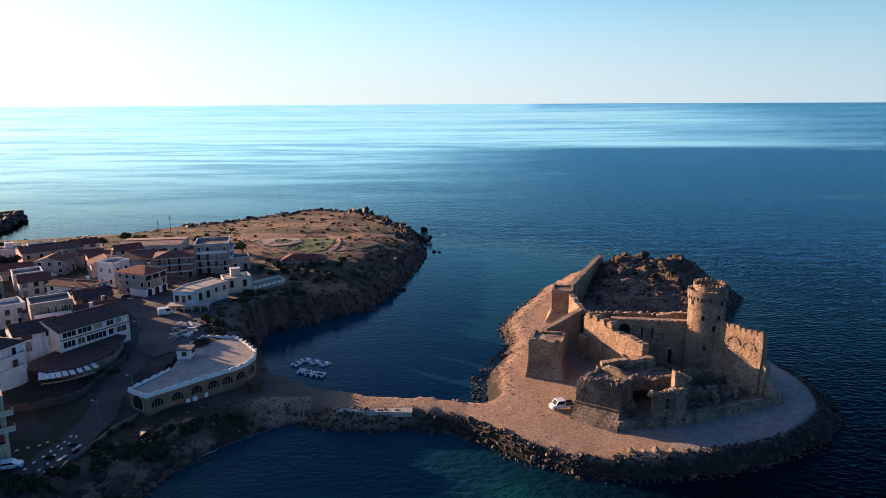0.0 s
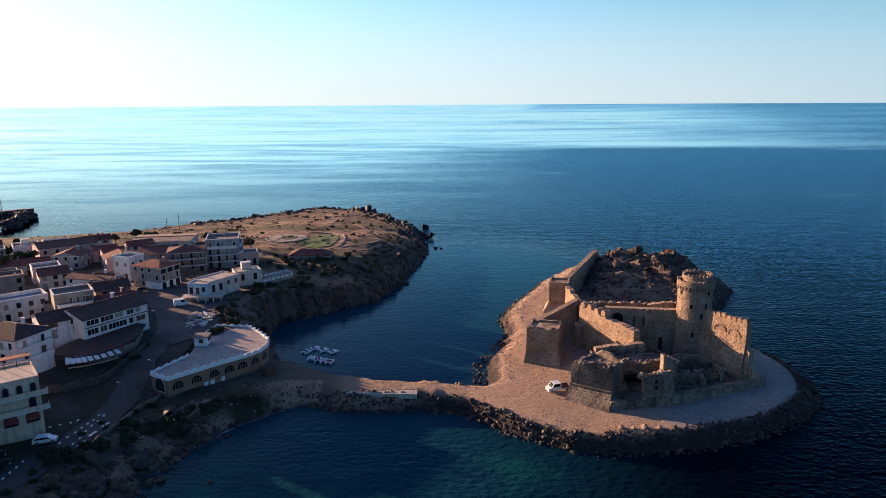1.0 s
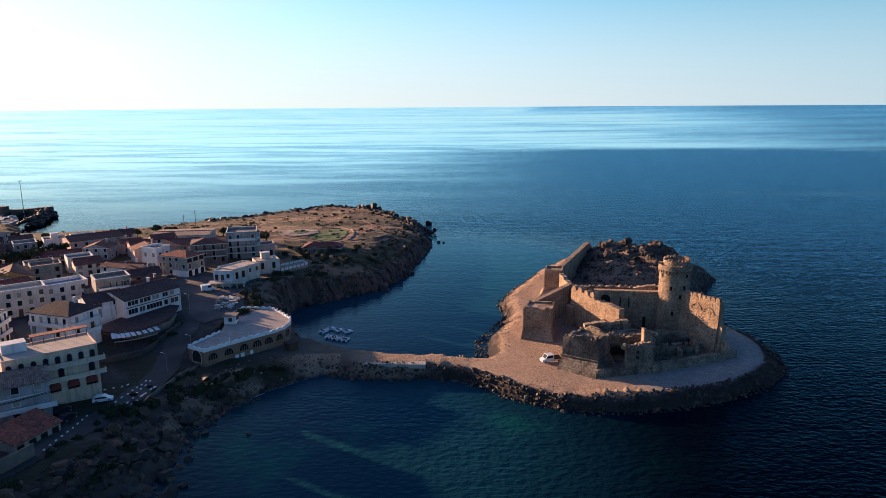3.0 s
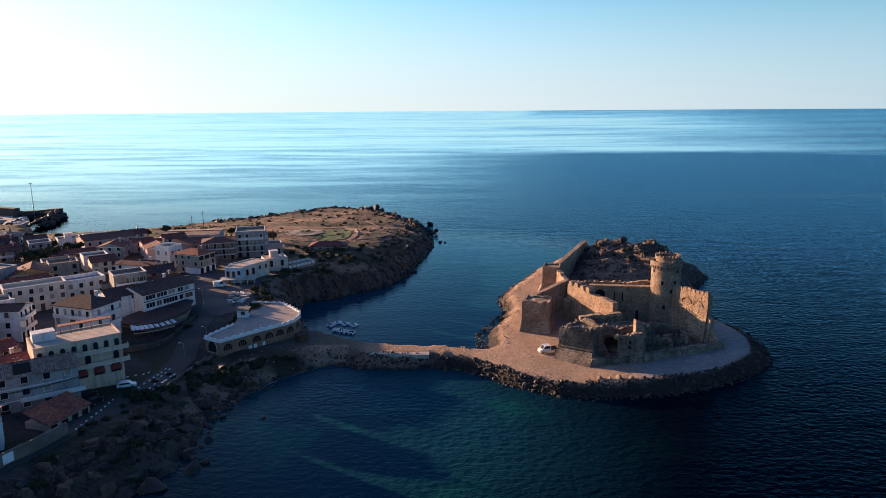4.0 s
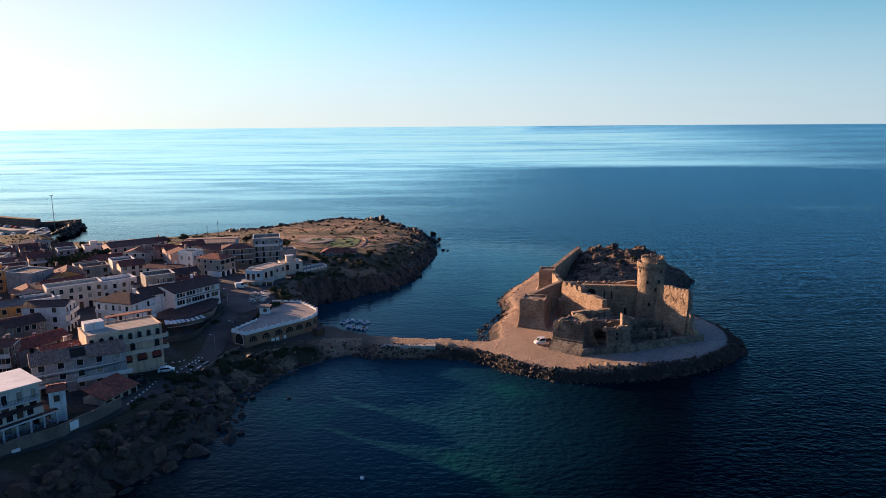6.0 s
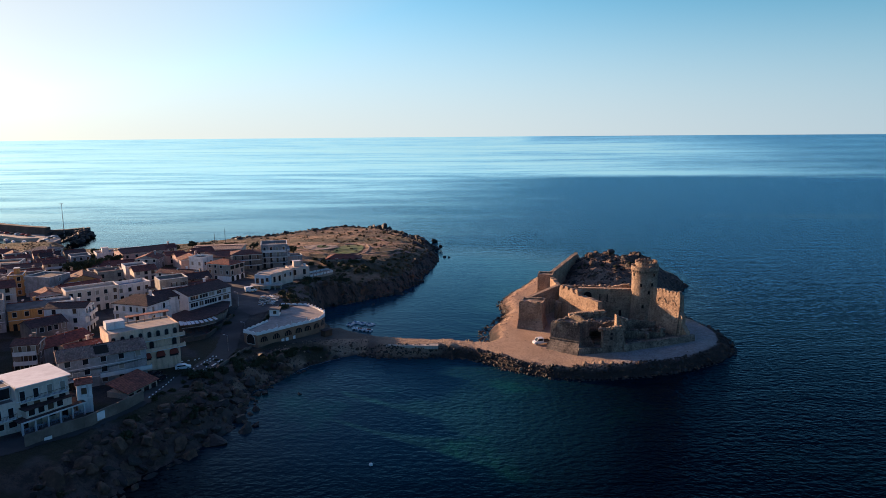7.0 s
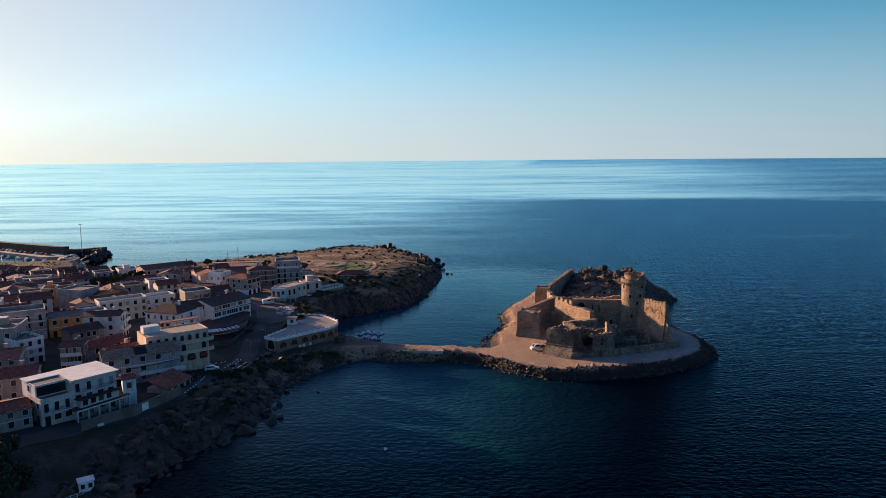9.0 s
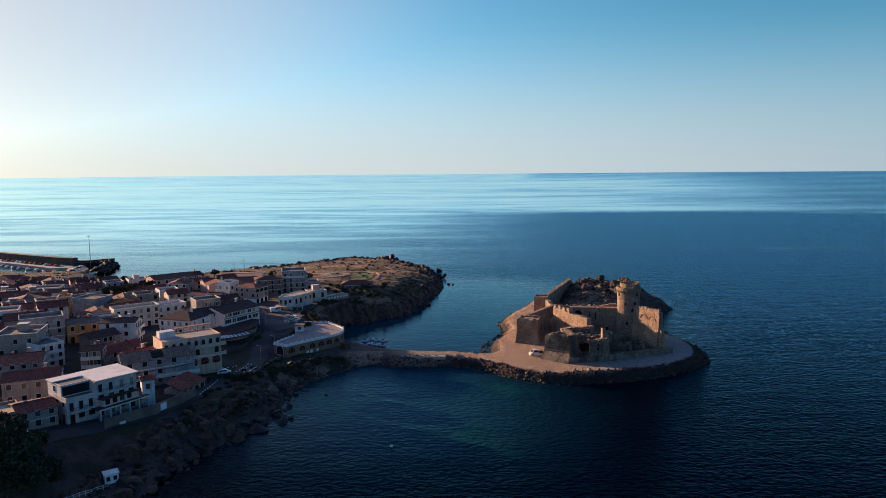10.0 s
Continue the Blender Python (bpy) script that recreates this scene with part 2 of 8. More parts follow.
def sea_material():
    m, nt, b = shader("sea_water")
    pos = position(nt)
    # beyond about a kilometre the sea lies calm, with rippled streaks across it; calm also paints a brighter reflection
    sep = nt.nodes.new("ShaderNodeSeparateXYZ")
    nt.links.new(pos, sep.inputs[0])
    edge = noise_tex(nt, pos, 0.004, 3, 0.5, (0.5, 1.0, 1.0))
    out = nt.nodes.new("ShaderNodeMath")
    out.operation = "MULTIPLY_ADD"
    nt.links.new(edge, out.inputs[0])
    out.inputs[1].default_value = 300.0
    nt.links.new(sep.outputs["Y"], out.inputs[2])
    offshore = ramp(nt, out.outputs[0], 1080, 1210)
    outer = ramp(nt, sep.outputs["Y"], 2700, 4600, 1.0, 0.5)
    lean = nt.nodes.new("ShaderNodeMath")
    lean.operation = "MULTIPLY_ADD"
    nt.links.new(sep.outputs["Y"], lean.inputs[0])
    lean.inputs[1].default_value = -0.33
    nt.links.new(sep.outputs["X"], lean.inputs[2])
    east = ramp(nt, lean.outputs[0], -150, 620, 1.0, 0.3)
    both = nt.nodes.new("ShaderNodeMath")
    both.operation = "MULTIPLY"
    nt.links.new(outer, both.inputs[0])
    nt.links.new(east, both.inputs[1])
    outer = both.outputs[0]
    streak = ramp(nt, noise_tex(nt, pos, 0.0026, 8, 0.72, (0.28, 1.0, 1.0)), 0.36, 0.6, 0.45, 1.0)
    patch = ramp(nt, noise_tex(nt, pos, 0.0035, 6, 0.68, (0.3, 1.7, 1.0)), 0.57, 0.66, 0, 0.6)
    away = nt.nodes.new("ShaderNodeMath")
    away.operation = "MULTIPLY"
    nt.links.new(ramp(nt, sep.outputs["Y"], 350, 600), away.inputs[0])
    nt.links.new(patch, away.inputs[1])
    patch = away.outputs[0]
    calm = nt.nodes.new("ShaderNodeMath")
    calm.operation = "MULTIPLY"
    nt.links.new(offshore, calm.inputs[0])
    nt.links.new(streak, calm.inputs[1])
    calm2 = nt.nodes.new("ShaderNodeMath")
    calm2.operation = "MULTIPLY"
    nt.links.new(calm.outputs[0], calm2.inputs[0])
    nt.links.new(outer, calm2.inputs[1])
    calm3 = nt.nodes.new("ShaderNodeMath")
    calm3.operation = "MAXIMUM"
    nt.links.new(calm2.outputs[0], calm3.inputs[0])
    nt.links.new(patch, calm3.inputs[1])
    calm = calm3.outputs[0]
    swell = noise_tex(nt, pos, 0.085, 3, 0.55, (0.45, 1.6, 1.0))
    chop = noise_tex(nt, pos, 0.6, 3, 0.5, (0.8, 1.25, 1.0))
    h = nt.nodes.new("ShaderNodeMath")
    h.operation = "MULTIPLY_ADD"
    nt.links.new(swell, h.inputs[0])
    h.inputs[1].default_value = 1.0
    nt.links.new(chop, h.inputs[2])
    bm_ = bump(nt, b, h.outputs[0], 0.5, 2.0)
    # the sea lies smoother in the lee of the headland than in the open east; the mask also paints the brighter sunward
    # reflection
    lee = nt.nodes.new("ShaderNodeMath")
    lee.operation = "MULTIPLY_ADD"
    nt.links.new(sep.outputs["Y"], lee.inputs[0])
    lee.inputs[1].default_value = -0.16
    nt.links.new(sep.outputs["X"], lee.inputs[2])
    sheltered_sheen = ramp(nt, lee.outputs[0], -270, 90, 0.95, 0.0)
    fret = nt.nodes.new("ShaderNodeMath")
    fret.operation = "MULTIPLY"
    nt.links.new(sheltered_sheen, fret.inputs[0])
    nt.links.new(ramp(nt, noise_tex(nt, pos, 0.012, 6, 0.65, (0.3, 1.3, 1.0)), 0.38, 0.62, 0.62, 1.0), fret.inputs[1])
    sheltered_sheen = fret.outputs[0]
    bay = nt.nodes.new("ShaderNodeVectorMath")
    bay.operation = "DISTANCE"
    nt.links.new(pos, bay.inputs[0])
    bay.inputs[1].default_value = (-20, 225, 0)
    cove = nt.nodes.new("ShaderNodeMath")
    cove.operation = "MAXIMUM"
    nt.links.new(sheltered_sheen, cove.inputs[0])
    nt.links.new(ramp(nt, bay.outputs["Value"], 70, 150, 0.8, 0.0), cove.inputs[1])
    sheltered_sheen = cove.outputs[0]
    # off the beach the reflection is raised by hand for the sky's glow
    beach = nt.nodes.new("ShaderNodeVectorMath")
    beach.operation = "DISTANCE"
    nt.links.new(pos, beach.inputs[0])
    beach.inputs[1].default_value = (-48, 88, 0)
    inshore = nt.nodes.new("ShaderNodeMath")
    inshore.operation = "MAXIMUM"
    nt.links.new(sheltered_sheen, inshore.inputs[0])
    nt.links.new(ramp(nt, beach.outputs["Value"], 15, 75, 0.6, 0.0), inshore.inputs[1])
    sheltered_sheen = inshore.outputs[0]
    calm4 = nt.nodes.new("ShaderNodeMath")
    calm4.operation = "MAXIMUM"
    nt.links.new(calm, calm4.inputs[0])
    nt.links.new(sheltered_sheen, calm4.inputs[1])
    calm = calm4.outputs[0]
    nt.links.new(ramp(nt, calm, 0, 1, 0.26, 0.032), bm_.inputs["Strength"])
    shoal = ramp(nt, noise_tex(nt, pos, 0.028, 4, 0.6), 0.5, 0.68)
    near = nt.nodes.new("ShaderNodeVectorMath")
    near.operation = "DISTANCE"
    nt.links.new(pos, near.inputs[0])
    near.inputs[1].default_value = (-22, 92, 0)
    shallow = ramp(nt, near.outputs["Value"], 18, 72, 1.0, 0.0)
    c = mix_rgb(nt, shoal, (0.0004, 0.0015, 0.005), (0.0006, 0.0036, 0.007))
    bank_c = mix_rgb(nt, shoal, (0.006, 0.036, 0.054), (0.008, 0.08, 0.068))
    c = mix_rgb(nt, shallow, c, bank_c)
    c = mix_rgb(nt, ramp(nt, bay.outputs["Value"], 60, 150, 0.9, 0.0), c, (0.008, 0.046, 0.074))
    nt.links.new(c, b.inputs["Base Color"])
    b.inputs["Roughness"].default_value = 0.6
    b.inputs["Specular IOR Level"].default_value = 0.0
    # the mirrored sky grows with the glancing angle; its tint and extra strength are painted by the calm mask
    gloss = nt.nodes.new("ShaderNodeBsdfGlossy")
    gloss.distribution = "BECKMANN"
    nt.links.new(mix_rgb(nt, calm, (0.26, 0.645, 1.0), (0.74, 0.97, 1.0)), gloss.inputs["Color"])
    nt.links.new(ramp(nt, calm, 0, 1, 0.14, 0.07), gloss.inputs["Roughness"])
    fres = nt.nodes.new("ShaderNodeFresnel")
    fres.inputs["IOR"].default_value = 1.33
    for node in (gloss, fres):
        nt.links.new(bm_.outputs[0], node.inputs["Normal"])
    power = nt.nodes.new("ShaderNodeMath")
    power.operation = "POWER"
    nt.links.new(fres.outputs[0], power.inputs[0])
    power.inputs[1].default_value = 1.85
    gain = nt.nodes.new("ShaderNodeMath")
    gain.operation = "MULTIPLY"
    gain.use_clamp = True
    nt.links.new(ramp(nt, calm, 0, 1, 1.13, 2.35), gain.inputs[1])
    nt.links.new(power.outputs[0], gain.inputs[0])
    mixed = nt.nodes.new("ShaderNodeMixShader")
    nt.links.new(gain.outputs[0], mixed.inputs["Fac"])
    nt.links.new(b.outputs[0], mixed.inputs[1])
    nt.links.new(gloss.outputs[0], mixed.inputs[2])
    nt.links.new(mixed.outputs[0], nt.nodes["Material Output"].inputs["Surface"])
    return m


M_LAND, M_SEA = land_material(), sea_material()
M_STONE = masonry("castle_stone", (0.52, 0.365, 0.245), (0.31, 0.2, 0.13))
M_RUIN = masonry("ruined_stone", (0.34, 0.27, 0.2), (0.09, 0.068, 0.055), 0.5, 0.7)
M_TOWER = masonry("tower_stone", (0.46, 0.335, 0.235), (0.27, 0.185, 0.125), 0.4)
M_ROCK = surface("rock", (0.145, 0.085, 0.054), (0.028, 0.02, 0.015), 0.5, 1.8, 0.93, 0.3, 0.7, per_object=0.4)
M_DARK_ROCK = surface("wet_rock", (0.026, 0.02, 0.016), (0.01, 0.009, 0.008), 0.5, 1.8, 0.7, 0.25, 0.6, per_object=0.4)
M_PALE_ROCK = surface("pale_rock", (0.36, 0.26, 0.18), (0.2, 0.145, 0.1), 0.5, 1.8, 0.93, 0.25, 0.6, per_object=0.5)
M_ASPHALT = surface("asphalt", (0.05, 0.047, 0.046), (0.035, 0.033, 0.032), 0.15, 4.0, 0.9, 0.01, 0.25)
M_PLAZA = surface("worn_paving", (0.09, 0.08, 0.08), (0.056, 0.052, 0.054), 0.12, 3.0, 0.9, 0.01, 0.3)
M_PLAZA_PALE = surface("pale_paving", (0.34, 0.27, 0.22), (0.24, 0.19, 0.155), 0.15, 3.0, 0.9, 0.01, 0.3)
M_CONCRETE = surface("concrete", (0.5, 0.43, 0.36), (0.38, 0.33, 0.28), 0.3, 3.0, 0.9, 0.01, 0.25)
M_WHITE = surface("white_paint", (0.8, 0.8, 0.79), (0.66, 0.65, 0.64), 0.3, 2.0, 0.75, 0.01, 0.12)
M_TRIM = surface("white_trim", (0.66, 0.66, 0.66), (0.54, 0.54, 0.54), 0.5, 2.0, 0.6, 0.0, 0.1)
M_IRON = surface("dark_iron", (0.03, 0.03, 0.032), None, 0.5, 4.0, 0.5, 0.0, 0.2, 0.6)
M_WOOD = surface("dark_wood", (0.09, 0.05, 0.03), None, 0.6, 5.0, 0.7, 0.01, 0.4)
M_TERRA = surface("terracotta_paving", (0.52, 0.42, 0.34), (0.42, 0.33, 0.26), 0.3, 2.2, 0.85, 0.01, 0.25)
M_DECK_TILES = surface("terrace_tiles", (0.37, 0.325, 0.3), (0.26, 0.23, 0.215), 0.35, 1.1, 0.85, 0.02, 0.45)
M_RED_AWNING = surface("dark_red_canvas", (0.22, 0.035, 0.025), None, 0.5, 4.0, 0.8, 0.01, 0.2)
M_LEAF = surface("leaves", (0.045, 0.06, 0.022), (0.025, 0.035, 0.014), 0.4, 3.0, 0.8, 0.0, 0.4, per_object=0.4)
M_GRASS = surface("watered_lawn", (0.085, 0.15, 0.03), (0.05, 0.085, 0.02), 0.3, 2.0, 0.9, 0.05, 0.5)
M_SCRUB = surface("dry_scrub", (0.11, 0.085, 0.042), (0.055, 0.05, 0.025), 0.3, 2.0, 0.9, 0.0, 0.5)
M_PATH = surface("trodden_pink_earth", (0.36, 0.2, 0.145), (0.24, 0.13, 0.09), 0.3, 2.0, 0.95, 0.04, 0.4)
M_BARK = surface("bark", (0.09, 0.065, 0.045), None, 0.8, 4.0, 0.95, 0.02, 0.4)
M_RUBBER = surface("rubber", (0.02, 0.02, 0.02), None, 1.0, 5.0, 0.8, 0.0, 0.2)
M_STEEL = surface("galvanised_steel", (0.5, 0.5, 0.5), None, 0.5, 4.0, 0.45, 0.0, 0.15, 0.8)
M_CAR_WHITE = surface("white_car_paint", (0.75, 0.76, 0.77), (0.7, 0.7, 0.71), 0.5, 3.0, 0.25, 0.0, 0.05)
M_CAR_GREY = surface("grey_car_paint", (0.15, 0.16, 0.18), None, 0.5, 3.0, 0.25, 0.0, 0.05, 0.5)
M_CAR_DARK = surface("dark_car_paint", (0.03, 0.035, 0.05), None, 0.5, 3.0, 0.25, 0.0, 0.05, 0.4)
M_CAR_RED = surface("red_car_paint", (0.3, 0.03, 0.03), None, 0.5, 3.0, 0.25, 0.0, 0.05)
M_BOAT = surface("boat_hull", (0.7, 0.71, 0.72), (0.55, 0.56, 0.58), 0.8, 3.0, 0.4, 0.0, 0.1)
M_BLUE = surface("faded_blue_paint", (0.12, 0.22, 0.36), None, 0.5, 3.0, 0.6, 0.0, 0.15)


def glass_material():
    m, nt, b = shader("window_glass")
    b.inputs["Base Color"].default_value = (0.015, 0.018, 0.022, 1)
    b.inputs["Roughness"].default_value = 0.08
    return m


M_GLASS = glass_material()
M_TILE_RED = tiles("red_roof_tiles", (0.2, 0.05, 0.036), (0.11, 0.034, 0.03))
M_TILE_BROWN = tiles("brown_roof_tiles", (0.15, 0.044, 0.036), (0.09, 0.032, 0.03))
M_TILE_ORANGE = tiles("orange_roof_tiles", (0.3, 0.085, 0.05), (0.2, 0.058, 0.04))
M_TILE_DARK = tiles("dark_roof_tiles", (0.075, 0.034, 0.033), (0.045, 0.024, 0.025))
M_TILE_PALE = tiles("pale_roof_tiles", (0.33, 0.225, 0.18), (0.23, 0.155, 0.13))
M_ROOF_GREY = surface("grey_roof_felt", (0.2, 0.17, 0.155), (0.11, 0.095, 0.09), 0.3, 2.0, 0.9, 0.02, 0.4)
WALLS = {}
for key, a, o in (
    ("white", (0.55, 0.55, 0.55), (0.45, 0.45, 0.45)), ("cream", (0.5, 0.43, 0.37), (0.4, 0.345, 0.3)), ("yellow", (0.54, 0.39, 0.28), (0.43, 0.315, 0.235)),
    ("ochre", (0.5, 0.25, 0.075), (0.38, 0.19, 0.07)), ("grey", (0.275, 0.275, 0.285), (0.17, 0.17, 0.175)), ("pink", (0.4, 0.285, 0.26), (0.32, 0.235, 0.215)),
    ("brown", (0.2, 0.155, 0.13), (0.135, 0.105, 0.09)), ("blue", (0.36, 0.44, 0.496), (0.288, 0.36, 0.416)), ("tan", (0.32, 0.26, 0.22), (0.25, 0.205, 0.175)),
    ("raw", (0.24, 0.216, 0.192), (0.152, 0.136, 0.124)),
):
    WALLS[key] = plaster("plaster_" + key, scaled(a, 1.3), scaled(o, 1.3))

# ---- building blocks ----
RNG = random.Random(7)


def thing(name, x, y, z, label, category, group="", kind=""):
    ob = new(name)
    ob.location = (x, y, z)
    ob.empty_display_size = 0.3
    return tagged(ob, label, category, group, kind)


def root_of(ob):
    while ob.parent:
        ob = ob.parent
    return ob


def part(name, bm, material, parent=None, label="", smooth=False):
    """Links a bmesh, drawn in world places, as one mesh under a thing or a part."""
    if parent is not None:
        bmesh.ops.translate(bm, vec=-root_of(parent).location, verts=bm.verts)
    me = bpy.data.meshes.new(name)
    bm.to_mesh(me)
    bm.free()
    me.materials.append(material)
    if smooth:
        me.shade_smooth()
    ob = new(name, me)
    if parent is not None:
        ob.parent = parent
    if label:
        tagged(ob, label)
    return ob


def prism(bm, poly, z0, z1, top=None):
    """A solid over a polygon; top: another polygon for its upper side."""
    top = top or poly
    z1s = z1 if isinstance(z1, (list, tuple)) else [z1] * len(poly)
    lo = [bm.verts.new((x, y, z0)) for x, y in poly]
    hi = [bm.verts.new((x, y, z)) for (x, y), z in zip(top, z1s)]
    n = len(poly)
    for i in range(n):
        bm.faces.new((lo[i], lo[(i + 1) % n], hi[(i + 1) % n], hi[i]))
    bm.faces.new(hi)
    bm.faces.new(lo[::-1])
    return bm


def ccw(poly):
    a = sum(p[0] * q[1] - q[0] * p[1] for p, q in zip(poly, poly[1:] + poly[:1]))
    return list(poly) if a > 0 else list(poly)[::-1]


def slab(bm, o, u, along, out, up):
    """A box on a facade: o a point, u the facade's direction; spans along u, out from it, and up."""
    ux, uy = u
    nx, ny = uy, -ux
    vs = []
    for zz in up:
        for a, b in ((along[0], out[0]), (along[1], out[0]), (along[1], out[1]), (along[0], out[1])):
            vs.append(bm.verts.new((o[0] + ux * a + nx * b, o[1] + uy * a + ny * b, zz)))
    for f in ((3, 2, 1, 0), (4, 5, 6, 7), (0, 1, 5, 4), (1, 2, 6, 5), (2, 3, 7, 6), (3, 0, 4, 7)):
        bm.faces.new([vs[i] for i in f])
    return bm


def box(bm, c, size, turn=0.0):
    u = (math.cos(radians(turn)), math.sin(radians(turn)))
    return slab(bm, c, u, (-size[0] / 2, size[0] / 2), (-size[1] / 2, size[1] / 2), (c[2] - size[2] / 2, c[2] + size[2] / 2))


def tube(bm, a, b, r0, r1=None, n=8):
    r1 = r0 if r1 is None else r1
    a, b = Vector(a), Vector(b)
    q = (b - a).to_track_quat("Z", "Y")
    rings = []
    for p, r in ((a, r0), (b, r1)):
        rings.append([bm.verts.new(p + q @ Vector((math.cos(k * math.tau / n) * r, math.sin(k * math.tau / n) * r, 0))) for k in range(n)])
    for k in range(n):
        bm.faces.new((rings[0][k], rings[0][(k + 1) % n], rings[1][(k + 1) % n], rings[1][k]))
    bm.faces.new(rings[1])
    bm.faces.new(rings[0][::-1])
    return bm


def unit(p, q):
    d = math.hypot(q[0] - p[0], q[1] - p[1])
    return ((q[0] - p[0]) / d, (q[1] - p[1]) / d), d


def boulder_mesh(bm, c, r, seed, flat=0.7):
    """An angular stone: a coarse ball cut and pushed by noise."""
    made = bmesh.ops.create_icosphere(bm, subdivisions=2, radius=1.0)["verts"]
    rr = random.Random(seed)
    sxyz = (r * rr.uniform(0.8, 1.35), r * rr.uniform(0.7, 1.1), r * flat * rr.uniform(0.75, 1.2))
    q = Euler((rr.uniform(-0.4, 0.4), rr.uniform(-0.4, 0.4), rr.uniform(0, 6.3)))
    cuts = [(Vector((rr.uniform(-1, 1), rr.uniform(-1, 1), rr.uniform(-0.5, 1))).normalized(), rr.uniform(0.55, 0.85)) for _ in range(7)]
    for v in made:
        p = v.co.copy()
        for n, k in cuts:
            over = p.dot(n) - k
            if over > 0:
                p -= n * over
        p *= 1 + 0.14 * noise.noise(p * 1.7 + Vector((seed * 3.1, 0, 0)))
        p = Vector((p.x * sxyz[0], p.y * sxyz[1], p.z * sxyz[2]))
        p.rotate(q)
        v.co = p + Vector(c)
    return bm

# ---- land and sea ----
COAST = [(-168, -336), (-134.4, -168), (-100.8, -67.2), (-82.88, 0), (-75.6, 29.46), (-73.02, 39.42), (-70.22, 49.5), (-65.52, 59.36), (-61.6, 67.76), (-57.68, 77.28), (-57.46, 88.48),
         (-57.79, 98.9), (-53.76, 110.88), (-51.52, 113.12), (-48.61, 119.84), (-42.56, 124.88), (-38.98, 127.9), (-33.6, 129.92), (-24.19, 127.23), (-7.17, 127.68),
         (1.23, 123.65), (6.94, 118.83), (11.09, 114.69), (17.25, 110.43), (24.08, 106.96), (31.02, 105.5), (41.55, 105.84), (52.86, 108.08), (65.86, 112.67),
         (75.38, 118.16), (86.24, 129.14), (90.16, 142.24), (89.6, 153.44), (85.68, 165.76), (83.6, 180.0), (86.4, 197), (94.6, 211.5), (104.6, 227.4), (98.56, 241.92)]
COAST += [(84, 253.12), (67.2, 257.6), (50.4, 255.36), (36.96, 238.56), (30.24, 225.12), (24.19, 213.47), (15.79, 192.98), (16.8, 175.62), (11.2, 164.86), (6.94, 155.23), (6.83, 139.55),
          (-1.01, 140.9), (-12.99, 141.57), (-21.28, 143.58), (-29.9, 146.94), (-39.31, 152.21), (-45.81, 155.12), (-51.18, 166.32), (-56, 181.89), (-54.77, 191.97),
          (-46.93, 196.22), (-37.63, 204.62), (-29.23, 211.9), (-26.1, 218.4), (-19.26, 232.4), (-16.24, 255.36), (-12.1, 276.19), (-9.52, 293.44), (-10.08, 304.64), (-14.56, 333.76)]
COAST += [(-29.12, 364), (-41.44, 392), (-63.84, 408.8), (-82.32, 415.52), (-104.16, 394.24), (-125.22, 375.2), (-146.61, 357), (-164, 324), (-179.2, 320), (-207.2, 319), (-225.12, 321),
          (-238.56, 334), (-253.12, 356.16), (-273.28, 359.52), (-287.84, 349.78), (-311.36, 350.56), (-380.8, 369.6), (-627.2, 425.6), (-627.2, -336)]
# heights of the ground away from the shore: x, y, height
HEIGHTS = [(-80.64, 103.04, 5.49), (-73.92, 117.6, 4.48), (-67.2, 125.44, 3.58), (-56, 140, 3.36), (-44.8, 140, 3.25), (-33.6, 136.64, 3.25), (-16.8, 131.04, 3.25), (-72.8, 134.4, 5.6), (-76.16, 145.6, 7.39),
           (-76.16, 159.04, 8.74), (-73.92, 173.6, 9.07), (-82.88, 180.32, 9.07), (-68.32, 159.04, 8.29), (-60.48, 188.16, 10.08), (-78.4, 199.36, 9.52), (-53.76, 209.44, 9.41), (-48.16, 262.08, 9.63),
           (-77.28, 269.92, 10.53), (-58.24, 313.6, 8.51), (-44.8, 358.4, 5.82), (-84, 397.6, 4.48), (-123.2, 358.4, 4.26), (-136.64, 284.48, 7.39), (-95.2, 224, 9.52), (-117.6, 179.2, 9.52),
           (-112, 145.6, 9.3), (-100.8, 120.96, 8.06)]
HEIGHTS += [(-95.2, 91.84, 6.94), (-87.36, 73.92, 6.94), (-89.6, 58.24, 7.17), (-103.04, 47.04, 7.84), (-85.12, 33.6, 2.69), (-123.2, 100.8, 9.52), (-156.8, 134.4, 10.08), (-168, 190.4, 8.4),
            (-201.6, 257.6, 5.6), (-229.6, 280, 4.48), (-257.6, 324.8, 2.91), (-145.6, 67.2, 11.2), (-291.2, 168, 10.08), (-123.2, 22.4, 7.84), (-168, -112, 10.08)]
HEIGHTS += [(11.2, 134.4, 2.8), (33.6, 112, 2.69), (67.2, 123.2, 2.69), (78.4, 145.6, 2.8), (22.4, 179.2, 3.02), (28, 207.2, 3.58), (44.8, 145.6, 2.91), (53.76, 184.8, 3.92)]
# how wide the slope from the waterline is: x, y, metres
SLOPES = [(-73.92, 44.8, 20), (-64.96, 67.2, 17), (-61.6, 89.6, 20), (-58.24, 106.4, 13), (-44.8, 125.44, 6), (-16.8, 129.92, 3.2), (11.2, 123.2, 4), (44.8, 108.64, 3.5), (87.36, 134.4, 6), (89.6, 212.8, 7),
          (15.68, 184.8, 6), (-16.8, 142.24, 9), (-39.2, 152.32, 7), (-52.64, 173.6, 6), (-50.4, 196, 5.5), (-24.64, 224, 5.5), (-13.44, 280, 7), (-33.6, 369.6, 9), (-100.8, 392, 12),
          (-156.8, 341.6, 8), (-200, 318, 6), (-257.6, 347.2, 6), (-123.2, -112, 25)]


